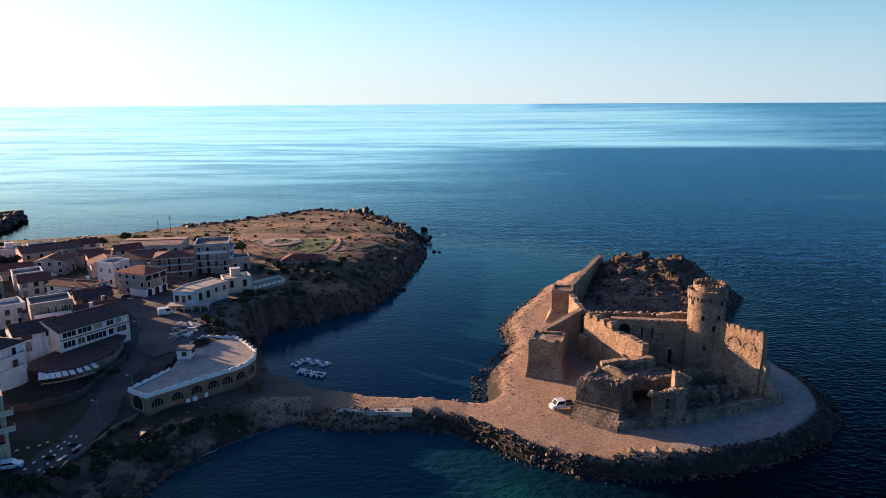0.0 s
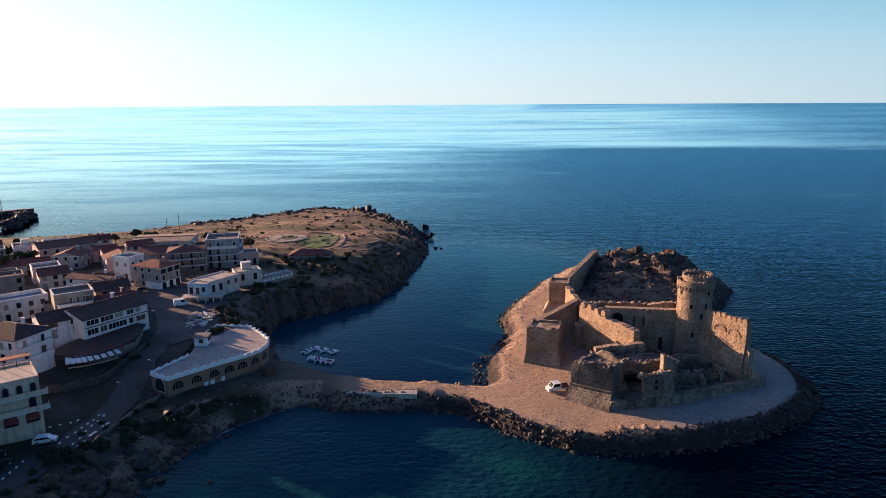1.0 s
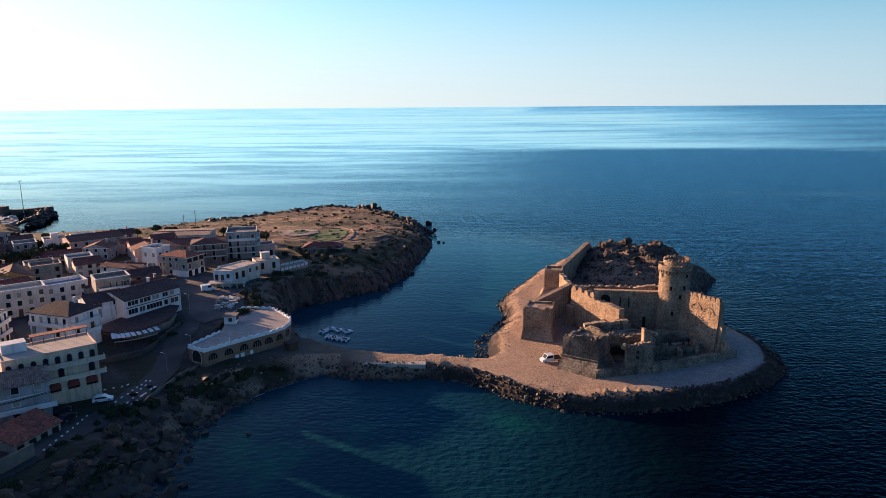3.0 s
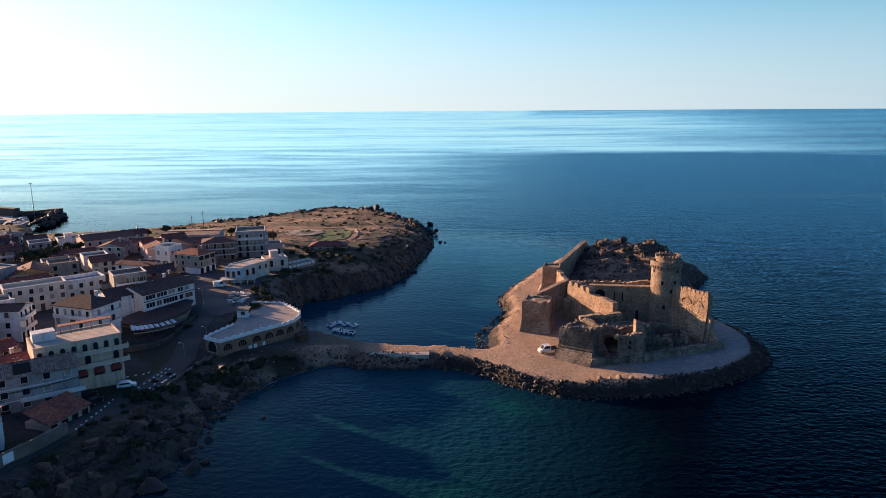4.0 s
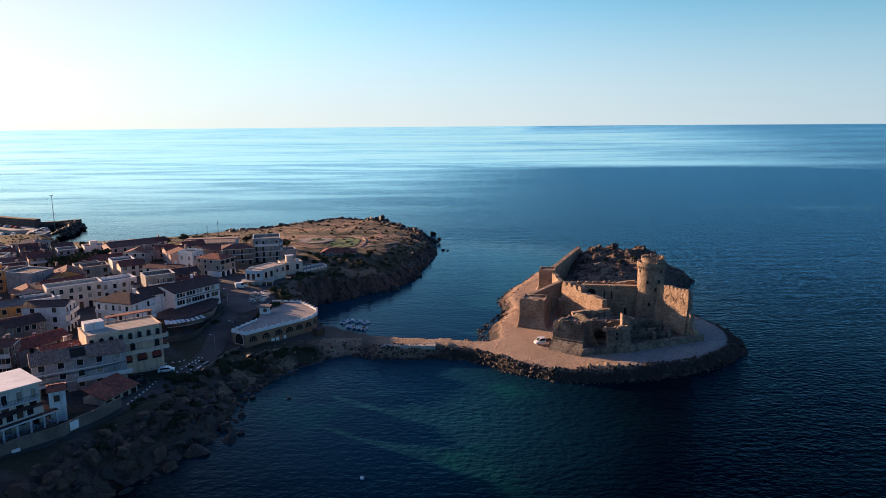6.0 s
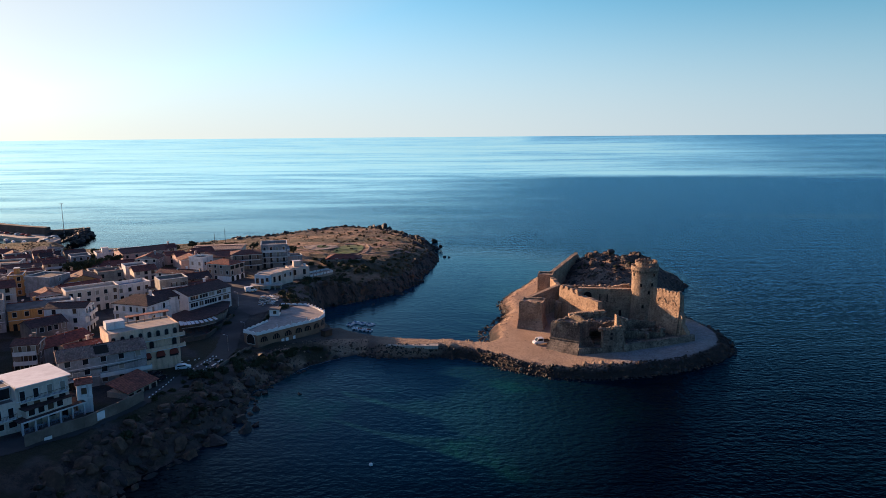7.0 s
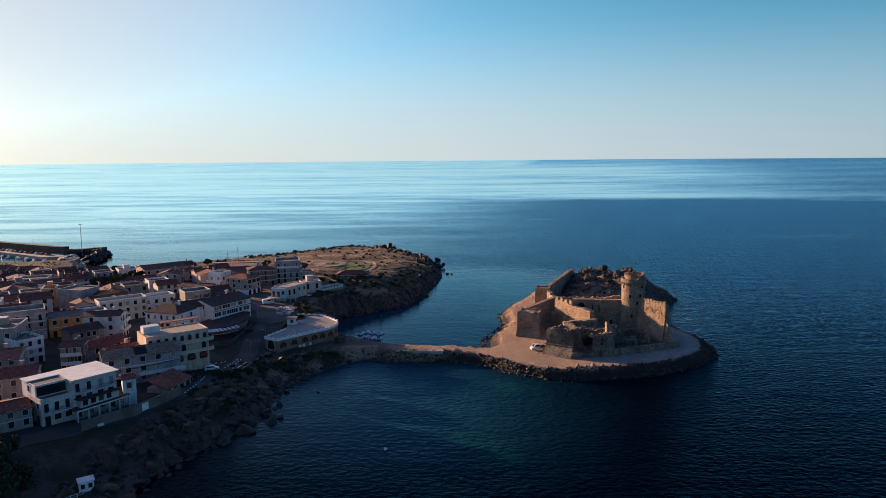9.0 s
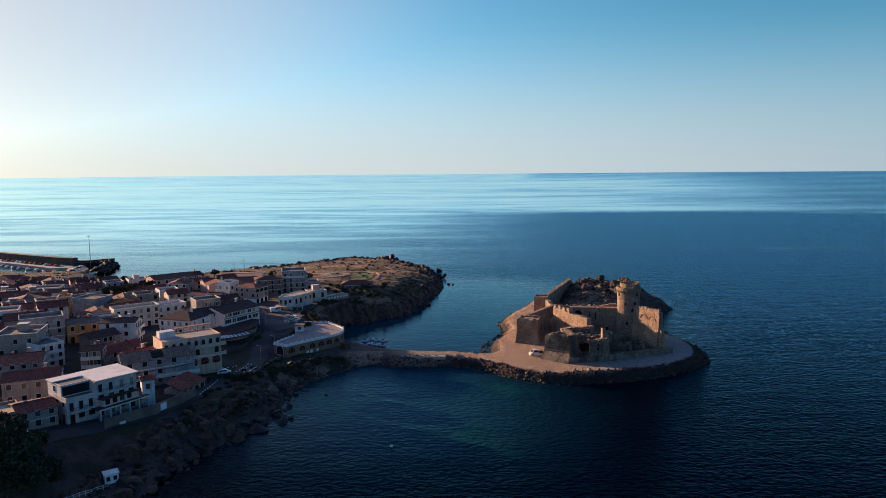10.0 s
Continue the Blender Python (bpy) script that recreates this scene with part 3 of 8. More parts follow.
def blend_at(rows, x, y):
    num, den = np.zeros_like(x), np.zeros_like(x)
    for px, py, v in rows:
        w = 1.0 / ((x - px) ** 2 + (y - py) ** 2 + 4.0) ** 1.6
        num += w * v
        den += w
    return num / den


def shore_distance(x, y, poly=COAST):
    """Metres inside the shore line (outside: minus)."""
    best, inside = np.full_like(x, 1e9), np.zeros(x.shape, bool)
    for (ax, ay), (bx, by) in zip(poly, poly[1:] + poly[:1]):
        ex, ey = bx - ax, by - ay
        k = np.clip(((x - ax) * ex + (y - ay) * ey) / (ex * ex + ey * ey), 0, 1)
        best = np.minimum(best, (x - ax - k * ex) ** 2 + (y - ay - k * ey) ** 2)
        if ay != by:
            inside ^= ((ay > y) != (by > y)) & (x < ex * (y - ay) / ey + ax)
    return np.where(inside, 1, -1) * np.sqrt(best)


def rough_at(x, y, scale, seed, octaves=4):
    return np.array([noise.fractal(Vector((a * scale, b * scale, seed)), 1.0, 2.0, octaves) for a, b in zip(x.ravel(), y.ravel())]).reshape(x.shape)


def smooth01(v):
    v = np.clip(v, 0, 1)
    return v * v * (3 - 2 * v)


def hill_at(x, y):
    h = np.zeros_like(x)
    for cx, cy, rx, ry, top in ((67.2, 228.48, 15.68, 13.44, 6.27), (73.92, 220.64, 13.44, 16.8, 5.38), (57.12, 225.12, 8.96, 12.32, 5.15), (86.24, 224, 10.08, 12.32, 4.48), (64.96, 204.96, 15.68, 13.44, 2.24)):
        h += top * np.exp(-(((x - cx) / rx) ** 2 + ((y - cy) / ry) ** 2) ** 1.15)
    # a long rocky ramp falls from the hill to the castle's back wall
    ramp_z = 10.5 * smooth01((y - 163) / 60.0) * np.exp(-(((x - 66) / 19) ** 2) ** 2) * (1 - smooth01((y - 226) / 10.0))
    return np.maximum(h, ramp_z)


def land_height(x, y, detail=True):
    x, y = np.asarray(x, float), np.asarray(y, float)
    d = shore_distance(x, y)
    base, width = blend_at(HEIGHTS, x, y), blend_at(SLOPES, x, y)
    jag = rough_at(x, y, 0.11, 3.3) if detail else 0.0
    dd = d + jag * np.minimum(2.2, width * 0.16) - np.where((x > -3.36) & (y < 168), 1.6, 0.0)
    s = np.clip(dd / width, 0, 1)
    rise = 1 - (1 - s) ** 2.0
    # towards the cove the headland falls in a long slope to a lower cliff
    cove_side = smooth01((x + 67) / 5.0) * smooth01((y - 196) / 14.0) * smooth01((350 - y) / 40.0) * (x < -5.6)
    gentle = 1 - (1 - np.clip(dd / 30.0, 0, 1)) ** 2.0
    rise = rise + cove_side * (0.5 * rise + 0.5 * gentle - rise)
    z = np.where(dd > 0, base * rise, np.maximum(dd * 0.35, -4.0))
    if detail:
        ridge = rough_at(x, y, 0.25, 9.1, 5)
        cliff = np.exp(-((s - 0.45) / 0.35) ** 2) * (dd > -2)
        lump = smooth01((y - 212.8) / 20.0) * (x < -5.6) * smooth01((dd - width) / 4.0)
        z = z + rough_at(x, y, 0.13, 21.0, 5) * 0.32 * lump
        z = z + ridge * cliff * np.clip(base - 2.0, 0.3, 5) * 0.42
        hill = hill_at(x, y)
        crag = np.abs(rough_at(x, y, 0.085, 5.5, 5))
        z = z + hill * (0.8 + 0.45 * crag) + ridge * np.clip(hill, 0, 4) * 0.18
        z = z + rough_at(x, y, 0.05, 1.7, 3) * 0.15 * (dd > 3)
    return z


def ground_at(x, y):
    return float(land_height(np.array([x]), np.array([y]))[0])


def spaced(*runs):
    out = []
    for a, b, step in runs:
        out += list(np.arange(a, b, step))
    return np.array(out + [runs[-1][1]], float)


def build_land():
    xs = spaced((-520, -200, 8), (-200, -110, 2), (-110, 108, 1.0))
    ys = spaced((-300, 20, 8), (20, 300, 1.1), (300, 430, 1.8), (430, 500, 10))
    gx, gy = np.meshgrid(xs, ys)
    gz = land_height(gx, gy)
    d = shore_distance(gx, gy)
    dzx = np.gradient(gz, axis=1) / np.gradient(xs)[None, :]
    dzy = np.gradient(gz, axis=0) / np.gradient(ys)[:, None]
    steep = np.hypot(dzx, dzy)
    patch = rough_at(gx, gy, 0.06, 12.5, 4)
    isl = smooth01((gx + 13.44) / 12.0) * (gy < 268.8)
    hill = hill_at(gx, gy)
    rock = np.clip(smooth01((steep - 0.35 + patch * 0.12) / 0.3) + smooth01((1.3 - gz + patch * 0.7) / 0.7), 0, 1)
    rock = np.maximum(rock, np.where(isl > 0.5, smooth01((hill - 0.8 + patch) / 1.6) * np.clip(0.75 + patch, 0.45, 1.0), 0))
    rim = smooth01((np.where(gx > 40, 5.6, 3.8) - d + patch * 1.5) / 1.4) * isl * (gy < 156.8) * (gx > -15.68)
    rock = np.maximum(rock, rim)
    far = smooth01((gy - 356.16 + patch * 40) / 14.0) * (gx > -156.8)
    rock = np.maximum(rock, far * 0.8)
    beach = (1 - isl) * smooth01((3.6 - gz) / 1.0) * (gx > -67.2) * (gy < 184.8)
    rock = rock * (1 - beach * 0.7 * (gz > 0.5))
    pen = smooth01((gy - np.where(gx > -156.8, 199.36, 293.44)) / 12.0) * (gx < -5.6)
    bluff = smooth01((136.64 - gy) / 8.0) * (gx < -40.32)
    earth = np.clip(pen + bluff * 0.6 + smooth01((patch - 0.1) * 3) * 0.3, 0, 1) * (1 - isl * 0.85)
    ward = smooth01((gx - 36.96) / 4.0) * smooth01((gy - 156.8) / 4.0) * smooth01((200.0 - gy) / 12.0) * smooth01((76.16 - gx) / 4.0) * (shore_distance(gx, gy) > 5)
    earth = np.maximum(earth, ward)
    green = np.clip(smooth01((patch + 0.06) / 0.2) * (pen * 0.85 + bluff), 0, 1)
    lawn = smooth01(1.25 - np.hypot((gx + 69.44) / 12.32, (gy - 272.16) / 11.76) ** 4)
    green = np.clip(green + lawn * 0.8 * (gx > -73.92), 0, 1) * (1 - isl)
    back = smooth01((gy - 239.68) / 10.0) * smooth01((-103.04 - gx) / 10.0)
    green = np.maximum(green, back * np.clip(0.75 + patch, 0.3, 1))
    town = (1 - isl) * (1 - pen) * (0.8 + 0.2 * smooth01((d - 14) / 6.0)) * (1 - 0.7 * smooth01((gx + 30.24) / 6.0))
    shore = smooth01((11 - d) / 3.0) * (gx > -64.96) * (gx < -31.36) * (gy > 94.08) * (gy < 136.64)
    town = town * (1 - 0.85 * shore)
    rock = rock * (1 - 0.8 * shore * (gz > 0.35))
    # weed and damp blacken the stones along the islet's waterline
    wet = np.clip(smooth01((1.5 - gz + patch * 0.6) / 0.9) + rim * 0.95, 0, 1) * isl * 0.9
    gravel = smooth01((gx - 36 + (gy - 108) * 0.35 + patch * 10) / 16.0) * smooth01((162 - gy) / 10.0) * isl
    slope_green = smooth01((258 - gy) / 12.0) * smooth01((gy - 196) / 8.0) * (gx > -68) * (1 - isl)
    green = np.maximum(green, slope_green * np.clip(0.6 + patch * 1.5, 0.2, 0.95))
    ny, nx = gz.shape
    idx = np.arange(ny * nx).reshape(ny, nx)
    keep = np.maximum.reduce([gz[:-1, :-1], gz[1:, :-1], gz[:-1, 1:], gz[1:, 1:]]) > -1.6
    quads = np.stack([idx[:-1, :-1], idx[:-1, 1:], idx[1:, 1:], idx[1:, :-1]], -1)[keep]
    used, remap = np.unique(quads, return_inverse=True)
    verts = np.stack([gx.ravel(), gy.ravel(), gz.ravel()], -1)[used]
    me = bpy.data.meshes.new("ground")
    me.from_pydata(verts.tolist(), [], remap.reshape(-1, 4).tolist())
    for key, val in (("rock", rock), ("earth", earth), ("green", green), ("paved", town), ("wet", wet), ("gravel", gravel)):
        a = me.attributes.new(key, "FLOAT", "POINT")
        a.data.foreach_set("value", np.clip(val, 0, 1).ravel()[used].astype(np.float32))
    me.materials.append(M_LAND)
    me.shade_smooth()
    return tagged(new("ground", me), "sandy islet, causeway and rocky headland rising from the sea", "ground", kind="structure")


def build_sea():
    radii = [0, 60, 120, 200, 320, 500, 800, 1200, 1700, 2200, 2800, 3400, 4000, 4500, 4860]
    bm = bmesh.new()
    n, rings = 96, []
    mid = bm.verts.new((0, 100, 0))
    for r in radii[1:]:
        z = 47.0 * max(0, (r - 900) / 3960) ** 2  # the far sea rises to the true horizon's height
        rings.append([bm.verts.new((math.cos(k * math.tau / n) * r, 100 + math.sin(k * math.tau / n) * r, z)) for k in range(n)])
    for k in range(n):
        bm.faces.new((mid, rings[0][k], rings[0][(k + 1) % n]))
        for a, b in zip(rings, rings[1:]):
            bm.faces.new((a[k], b[k], b[(k + 1) % n], a[(k + 1) % n]))
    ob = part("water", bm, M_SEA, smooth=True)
    return tagged(ob, "calm deep blue sea reaching the horizon", "sea", kind="structure")


build_land()
build_sea()

# ---- the castle on the islet ----
castle = thing("castle", 42.56, 143.36, 2.69, "ruined sandstone sea fortress with a round tower", "castle")


def stone_wall(name, p, q, thick, z0, z1, z1b=None, batter=0.0, knee=None, ragged=0.0, material=None, label="", seed=1, parent=None):
    """A standing wall from p to q, of uneven stone with a broken top; its outer side is on the right hand.
    batter: how far the outer foot stands out below the knee."""
    (ux, uy), length = unit(p, q)
    nx, ny = uy, -ux
    z1b = z1 if z1b is None else z1b
    n = max(4, int(length / 0.55))
    knee = z1 if knee is None else knee
    rows = max(4, int((max(z1, z1b) - z0) / 0.9))
    wear = 0.05 + 0.09 * min(1.5, ragged)
    bm = bmesh.new()
    cols = []
    for i in range(n + 1):
        t = i / n
        top = z1 + (z1b - z1) * t
        wob = noise.noise(Vector((t * length * 0.4, seed * 7.7, 0))) + 0.7 * noise.noise(Vector((round(t * length / 0.8) * 1.3, seed * 3.1, 5)))
        top += min(0.15 * ragged, wob * ragged - 0.25 * ragged)
        x, y = p[0] + ux * length * t, p[1] + uy * length * t
        kz = min(knee, top - 0.3)
        prof = []
        levels = [(r / rows, 1) for r in range(rows + 1)] + [(1.0, 0)] + [(r / 3, 0) for r in (2, 1, 0)]
        for f, side in levels:
            zz = z0 + (top - z0) * f
            out = batter * max(0.0, 1 - (zz - z0) / (kz - z0)) if side else -thick
            j = wear * noise.noise(Vector((x * 1.1, y * 1.1, zz * 1.1 + seed))) + wear * noise.noise(Vector((x * 0.3, y * 0.3, zz * 0.3 + seed)))
            prof.append(bm.verts.new((x + nx * (out + j) + ux * j * (0 < i < n), y + ny * (out + j) + uy * j * (0 < i < n), zz + (j if 0 < f < 1 else 0))))
        cols.append(prof)
    m = len(cols[0])
    for a, b in zip(cols, cols[1:]):
        for k in range(m - 1):
            bm.faces.new((a[k], b[k], b[k + 1], a[k + 1]))
        bm.faces.new((a[m - 1], b[m - 1], b[0], a[0]))
    bm.faces.new(cols[0])
    bm.faces.new(cols[-1][::-1])
    bmesh.ops.recalc_face_normals(bm, faces=bm.faces)
    return part(name, bm, material or M_STONE, parent or castle, label)


def rubble(p, q, z, zb, count, size, seed, material=None):
    """Loose stones left standing along a broken wall top."""
    rr_ = random.Random(seed)
    for i in range(count):
        t = (i + rr_.uniform(0.1, 0.9)) / count
        r = size * rr_.uniform(0.5, 1.2)
        bm = bmesh.new()
        boulder_mesh(bm, (p[0] + (q[0] - p[0]) * t + rr_.uniform(-0.2, 0.2), p[1] + (q[1] - p[1]) * t + rr_.uniform(-0.2, 0.2), z + (zb - z) * t + r * 0.1), r, seed * 31 + i, 0.8)
        part("stone", bm, material or M_STONE, castle)


def arch_shape(parent, o, u, a, z, w, h, out, material, name):
    bm = bmesh.new()
    pts = [(a - w / 2, z), (a + w / 2, z)] + [(a + math.cos(k * math.pi / 8) * w / 2, z + h - w / 2 + math.sin(k * math.pi / 8) * w / 2) for k in range(9)]
    rows = [[bm.verts.new((o[0] + u[0] * p + u[1] * d, o[1] + u[1] * p - u[0] * d, q)) for p, q in pts] for d in (out, -0.3)]
    k = len(pts)
    for j in range(k):
        bm.faces.new((rows[0][j], rows[1][j], rows[1][(j + 1) % k], rows[0][(j + 1) % k]))
    bm.faces.new(rows[0])
    bm.faces.new(rows[1][::-1])
    bmesh.ops.recalc_face_normals(bm, faces=bm.faces)
    return part(name, bm, material, parent)


def blind_arch(p, q, a, z, r):
    """A ring of thin voussoirs standing just proud of the wall face."""
    u, _ = unit(p, q)
    for k in range(10):
        b0, b1 = k * math.pi / 10 + 0.03, (k + 1) * math.pi / 10 - 0.03
        bm = bmesh.new()
        vs = []
        for d in (0.16, -0.3):
            for b, rr_ in ((b0, r), (b1, r), (b1, r + 0.32), (b0, r + 0.32)):
                c = a + math.cos(b) * rr_
                vs.append(bm.verts.new((p[0] + u[0] * c + u[1] * d, p[1] + u[1] * c - u[0] * d, z + math.sin(b) * rr_)))
        for f in ((3, 2, 1, 0), (4, 5, 6, 7), (0, 1, 5, 4), (1, 2, 6, 5), (2, 3, 7, 6), (3, 0, 4, 7)):
            bm.faces.new([vs[i] for i in f])
        bmesh.ops.recalc_face_normals(bm, faces=bm.faces)
        part("voussoir", bm, M_STONE, castle)


def merlons(p, q, z, count, width, height, thick, material=None, round_top=True, skip=(), zb=None):
    (ux, uy), length = unit(p, q)
    zb = z if zb is None else zb
    step = length / count
    for i in range(count):
        if i in skip:
            continue
        t = (i + 0.5) / count
        zz = z + (zb - z) * t - 0.15
        a0, a1 = i * step + (step - width) / 2, i * step + (step + width) / 2
        bm = bmesh.new()
        h = height * RNG.uniform(0.75, 1.1)
        if round_top:
            m = 6
            pts = [(a0, zz), (a1, zz)] + [((a0 + a1) / 2 + math.cos(k * math.pi / m) * width / 2, zz + h * 0.6 + math.sin(k * math.pi / m) * h * 0.4) for k in range(m + 1)]
        else:
            pts = [(a0, zz), (a1, zz), (a1, zz + h), (a0, zz + h * RNG.uniform(0.8, 1))]
        rows = []
        for out in (0.02, -thick):
            rows.append([bm.verts.new((p[0] + ux * a + uy * out, p[1] + uy * a - ux * out, b)) for a, b in pts])
        k = len(pts)
        for j in range(k):
            bm.faces.new((rows[0][j], rows[0][(j + 1) % k], rows[1][(j + 1) % k], rows[1][j]))
        bm.faces.new(rows[0][::-1])
        bm.faces.new(rows[1])
        bmesh.ops.recalc_face_normals(bm, faces=bm.faces)
        part("merlon", bm, material or M_STONE, castle)


def bastion(name, base, top, z0, zk, z1, label, material, ragged=0.0, seed=3, sunk=1.3):
    """A solid bastion with a sloping foot up to a cordon, and upright faces over it."""
    bm = bmesh.new()
    base, top = ccw(base), ccw(top)

    def ring(poly, z, sub=8, jit=0.08, rag=0.0):
        out = []
        for (ax, ay), (bx, by) in zip(poly, poly[1:] + poly[:1]):
            for k in range(sub):
                t = k / sub
                x, y = ax + (bx - ax) * t, ay + (by - ay) * t
                j = jit * noise.noise(Vector((x, y, z + seed)))
                zz = z + rag * min(0.2, noise.noise(Vector((x * 0.45, y * 0.45, seed * 2.2))) - 0.15)
                out.append(bm.verts.new((x + j, y + j, zz)))
        return out
    mid = [tuple(b + (t - b) * 0.93 for b, t in zip(pb, pt)) for pb, pt in zip(base, top)]
    cord = [tuple(c + (p - c) * 1.035 for p, c in zip(pm, (sum(v[0] for v in top) / len(top), sum(v[1] for v in top) / len(top)))) for pm in mid]
    rows = [ring(base, z0), ring(mid, zk - 0.2), ring(cord, zk - 0.15), ring(cord, zk + 0.15), ring(top, zk + 0.2), ring(top, (zk + z1) / 2), ring(top, z1, rag=ragged)]
    n = len(rows[0])
    for a, b in zip(rows, rows[1:]):
        for k in range(n):
            bm.faces.new((a[k], a[(k + 1) % n], b[(k + 1) % n], b[k]))
    cx, cy = sum(v[0] for v in top) / len(top), sum(v[1] for v in top) / len(top)
    inner = [bm.verts.new((v.co.x + (cx - v.co.x) * 0.16, v.co.y + (cy - v.co.y) * 0.16, v.co.z - 0.05)) for v in rows[-1]]
    floor = [bm.verts.new((v.co.x, v.co.y, z1 - sunk + 0.25 * noise.noise(v.co * 0.8))) for v in inner]
    heart = bm.verts.new((cx, cy, z1 - sunk + 0.2))
    for k in range(n):
        j = (k + 1) % n
        bm.faces.new((rows[-1][k], rows[-1][j], inner[j], inner[k]))
        bm.faces.new((inner[k], inner[j], floor[j], floor[k]))
        bm.faces.new((floor[k], floor[j], heart))
    return part(name, bm, material, castle, label)


def painted_opening(parent, o, u, along, up, deep=0.5, name="opening"):
    """A window or loophole: a flat near-black panel, painted as a shaded recess."""
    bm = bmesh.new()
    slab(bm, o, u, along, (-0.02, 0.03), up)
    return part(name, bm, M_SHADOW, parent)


# near-black colour that stands for the shade inside openings
M_SHADOW = surface("painted_interior_shade", (0.012, 0.01, 0.009), None, 0.5, 3.0, 1.0, 0.0, 0.2)
GZ = 2.24
bastion("west_bastion", [(18.03, 147.62), (27.33, 144.7), (30.24, 154.56), (20.5, 157.92)], [(19.15, 149.97), (26.88, 148.06), (29.12, 155.12), (21.5, 157.92)],
        GZ, 5.94, 12.1, "battered sandstone bastion with a broken parapet", M_STONE, 0.5, sunk=0.6)
bastion("south_bastion", [(24.75, 125.66), (33.49, 119.39), (41.44, 128.8), (34.16, 136.64)], [(26.88, 128.69), (34.94, 123.54), (39.2, 129.25), (33.82, 136.19)],
        GZ, 5.82, 11.42, "crumbling bastion with bared rubble masonry", M_RUIN, 1.6, 8)
merlons((19.3, 149.9), (26.7, 148.1), 11.9, 4, 1.1, 0.8, 0.8, round_top=False, skip=(2,))
bastion("north_bastion", [(28.22, 188.61), (36.06, 186.37), (38.64, 195.44), (30.24, 198.24)], [(31.47, 192.42), (37.18, 190.18), (38.75, 196.56), (32.93, 198.24)],
        GZ, 6.05, 12.99, "tall sandstone bastion over the beach", M_STONE, 0.4, 5, sunk=0.6)
stone_wall("curtain_wall", (22.96, 155.68), (37.41, 173.04), 1.57, GZ, 11.87, 12.77, material=M_STONE, seed=2)
stone_wall("linking_wall", (38.53, 170.8), (37.52, 189.28), 1.46, GZ, 11.87, 12.54, seed=4, ragged=0.6)
stone_wall("rampart_wall", (53.3, 230.0), (37.2, 197.12), 1.68, GZ, 15.2, 13.22, seed=6, ragged=0.5)
stone_wall("rampart_spur", (53.3, 230.0), (57.5, 226.0), 1.46, GZ, 15.2, 10.08, seed=7, ragged=0.8)
# inner ward
stone_wall("west_wall", (34.94, 161.39), (44.35, 141.01), 1.79, GZ, 14.67, 14.11, seed=9, ragged=0.5)
stone_wall("buttress", (33.6, 161.2), (34.5, 159.3), 1.5, GZ, 9.7, 9.3, seed=10, ragged=0.4, batter=0.5)
merlons((34.94, 161.39), (39.87, 150.75), 14.45, 4, 1.68, 1.68, 2.13)
stone_wall("west_ledge", (34.72, 161.06), (44.13, 140.78), 0.56, 9.97, 10.36, 10.08, seed=40, ragged=0.1)
stone_wall("ward_wall", (40.77, 156.35), (59.36, 152.77), 1.79, GZ, 15.34, 15.57, seed=11)
# loopholes and doorways are panels on the wall, their inner shade only painted
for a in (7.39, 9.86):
    painted_opening(castle, (40.77, 156.35), unit((40.77, 156.35), (59.36, 152.77))[0], (a, a + 0.35), (10.64, 13.44), name="loophole")
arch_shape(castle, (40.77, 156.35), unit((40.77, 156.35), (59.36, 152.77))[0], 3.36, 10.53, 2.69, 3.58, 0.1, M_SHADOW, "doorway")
painted_opening(castle, (40.77, 156.35), unit((40.77, 156.35), (59.36, 152.77))[0], (14.11, 15.01), (3.81, 7.84), name="doorway")
stone_wall("inner_wall", (36.96, 165.2), (61.6, 161.28), 1.34, GZ, 14.11, 14.78, seed=12, ragged=0.4)
rubble((36.96, 165.2), (61.6, 161.28), 14.11, 14.78, 16, 0.7, 51)
rubble((40.77, 155.68), (59.36, 152.1), 15.34, 15.57, 12, 0.4, 52)
stone_wall("lit_gable", (53.2, 160.16), (59.36, 158.37), 1.34, 10.08, 14.78, 16.35, seed=13, ragged=0.3)
stone_wall("east_wall", (63.39, 147.28), (69.89, 136.53), 1.9, GZ, 17.25, 17.02, seed=14, ragged=0.15, batter=1.46, knee=12.77)
blind_arch((63.39, 147.28), (69.89, 136.53), 5.15, 13.44, 1.51)
blind_arch((63.39, 147.28), (69.89, 136.53), 9.18, 13.22, 1.51)
merlons((63.73, 146.72), (69.89, 136.53), 17.02, 8, 1.23, 1.23, 1.12)
stone_wall("east_wall_stump", (69.6, 137.1), (70.5, 135.5), 1.7, GZ, 11.6, 10.6, seed=15, ragged=0.5, batter=1.0, knee=9.0)
stone_wall("east_wall_foot", (70.4, 135.7), (71.3, 133.6), 1.68, GZ, 7.6, 5.6, seed=25, ragged=0.6)
stone_wall("east_return", (71.9, 138.21), (66.08, 148.96), 1.34, GZ, 14.56, 15.68, seed=16)
# the collapsed south hall
stone_wall("hall_parapet", (33.38, 137.2), (47.04, 138.88), 1.46, GZ, 10.3, 11.2, seed=17, ragged=0.6, material=M_RUIN)
merlons((34.16, 137.31), (46.48, 138.77), 10.08, 6, 1.74, 1.12, 1.57, zb=10.98, round_top=False)
stone_wall("hall_back", (34.72, 135.52), (49.84, 136.64), 1.12, GZ, 9.63, 9.63, seed=18, ragged=0.5, material=M_RUIN)
stone_wall("hall_lintel", (37.52, 130.37), (49.95, 131.49), 1.34, 7.17, 10.19, 9.97, seed=41, ragged=0.9, material=M_RUIN)
bm = bmesh.new()
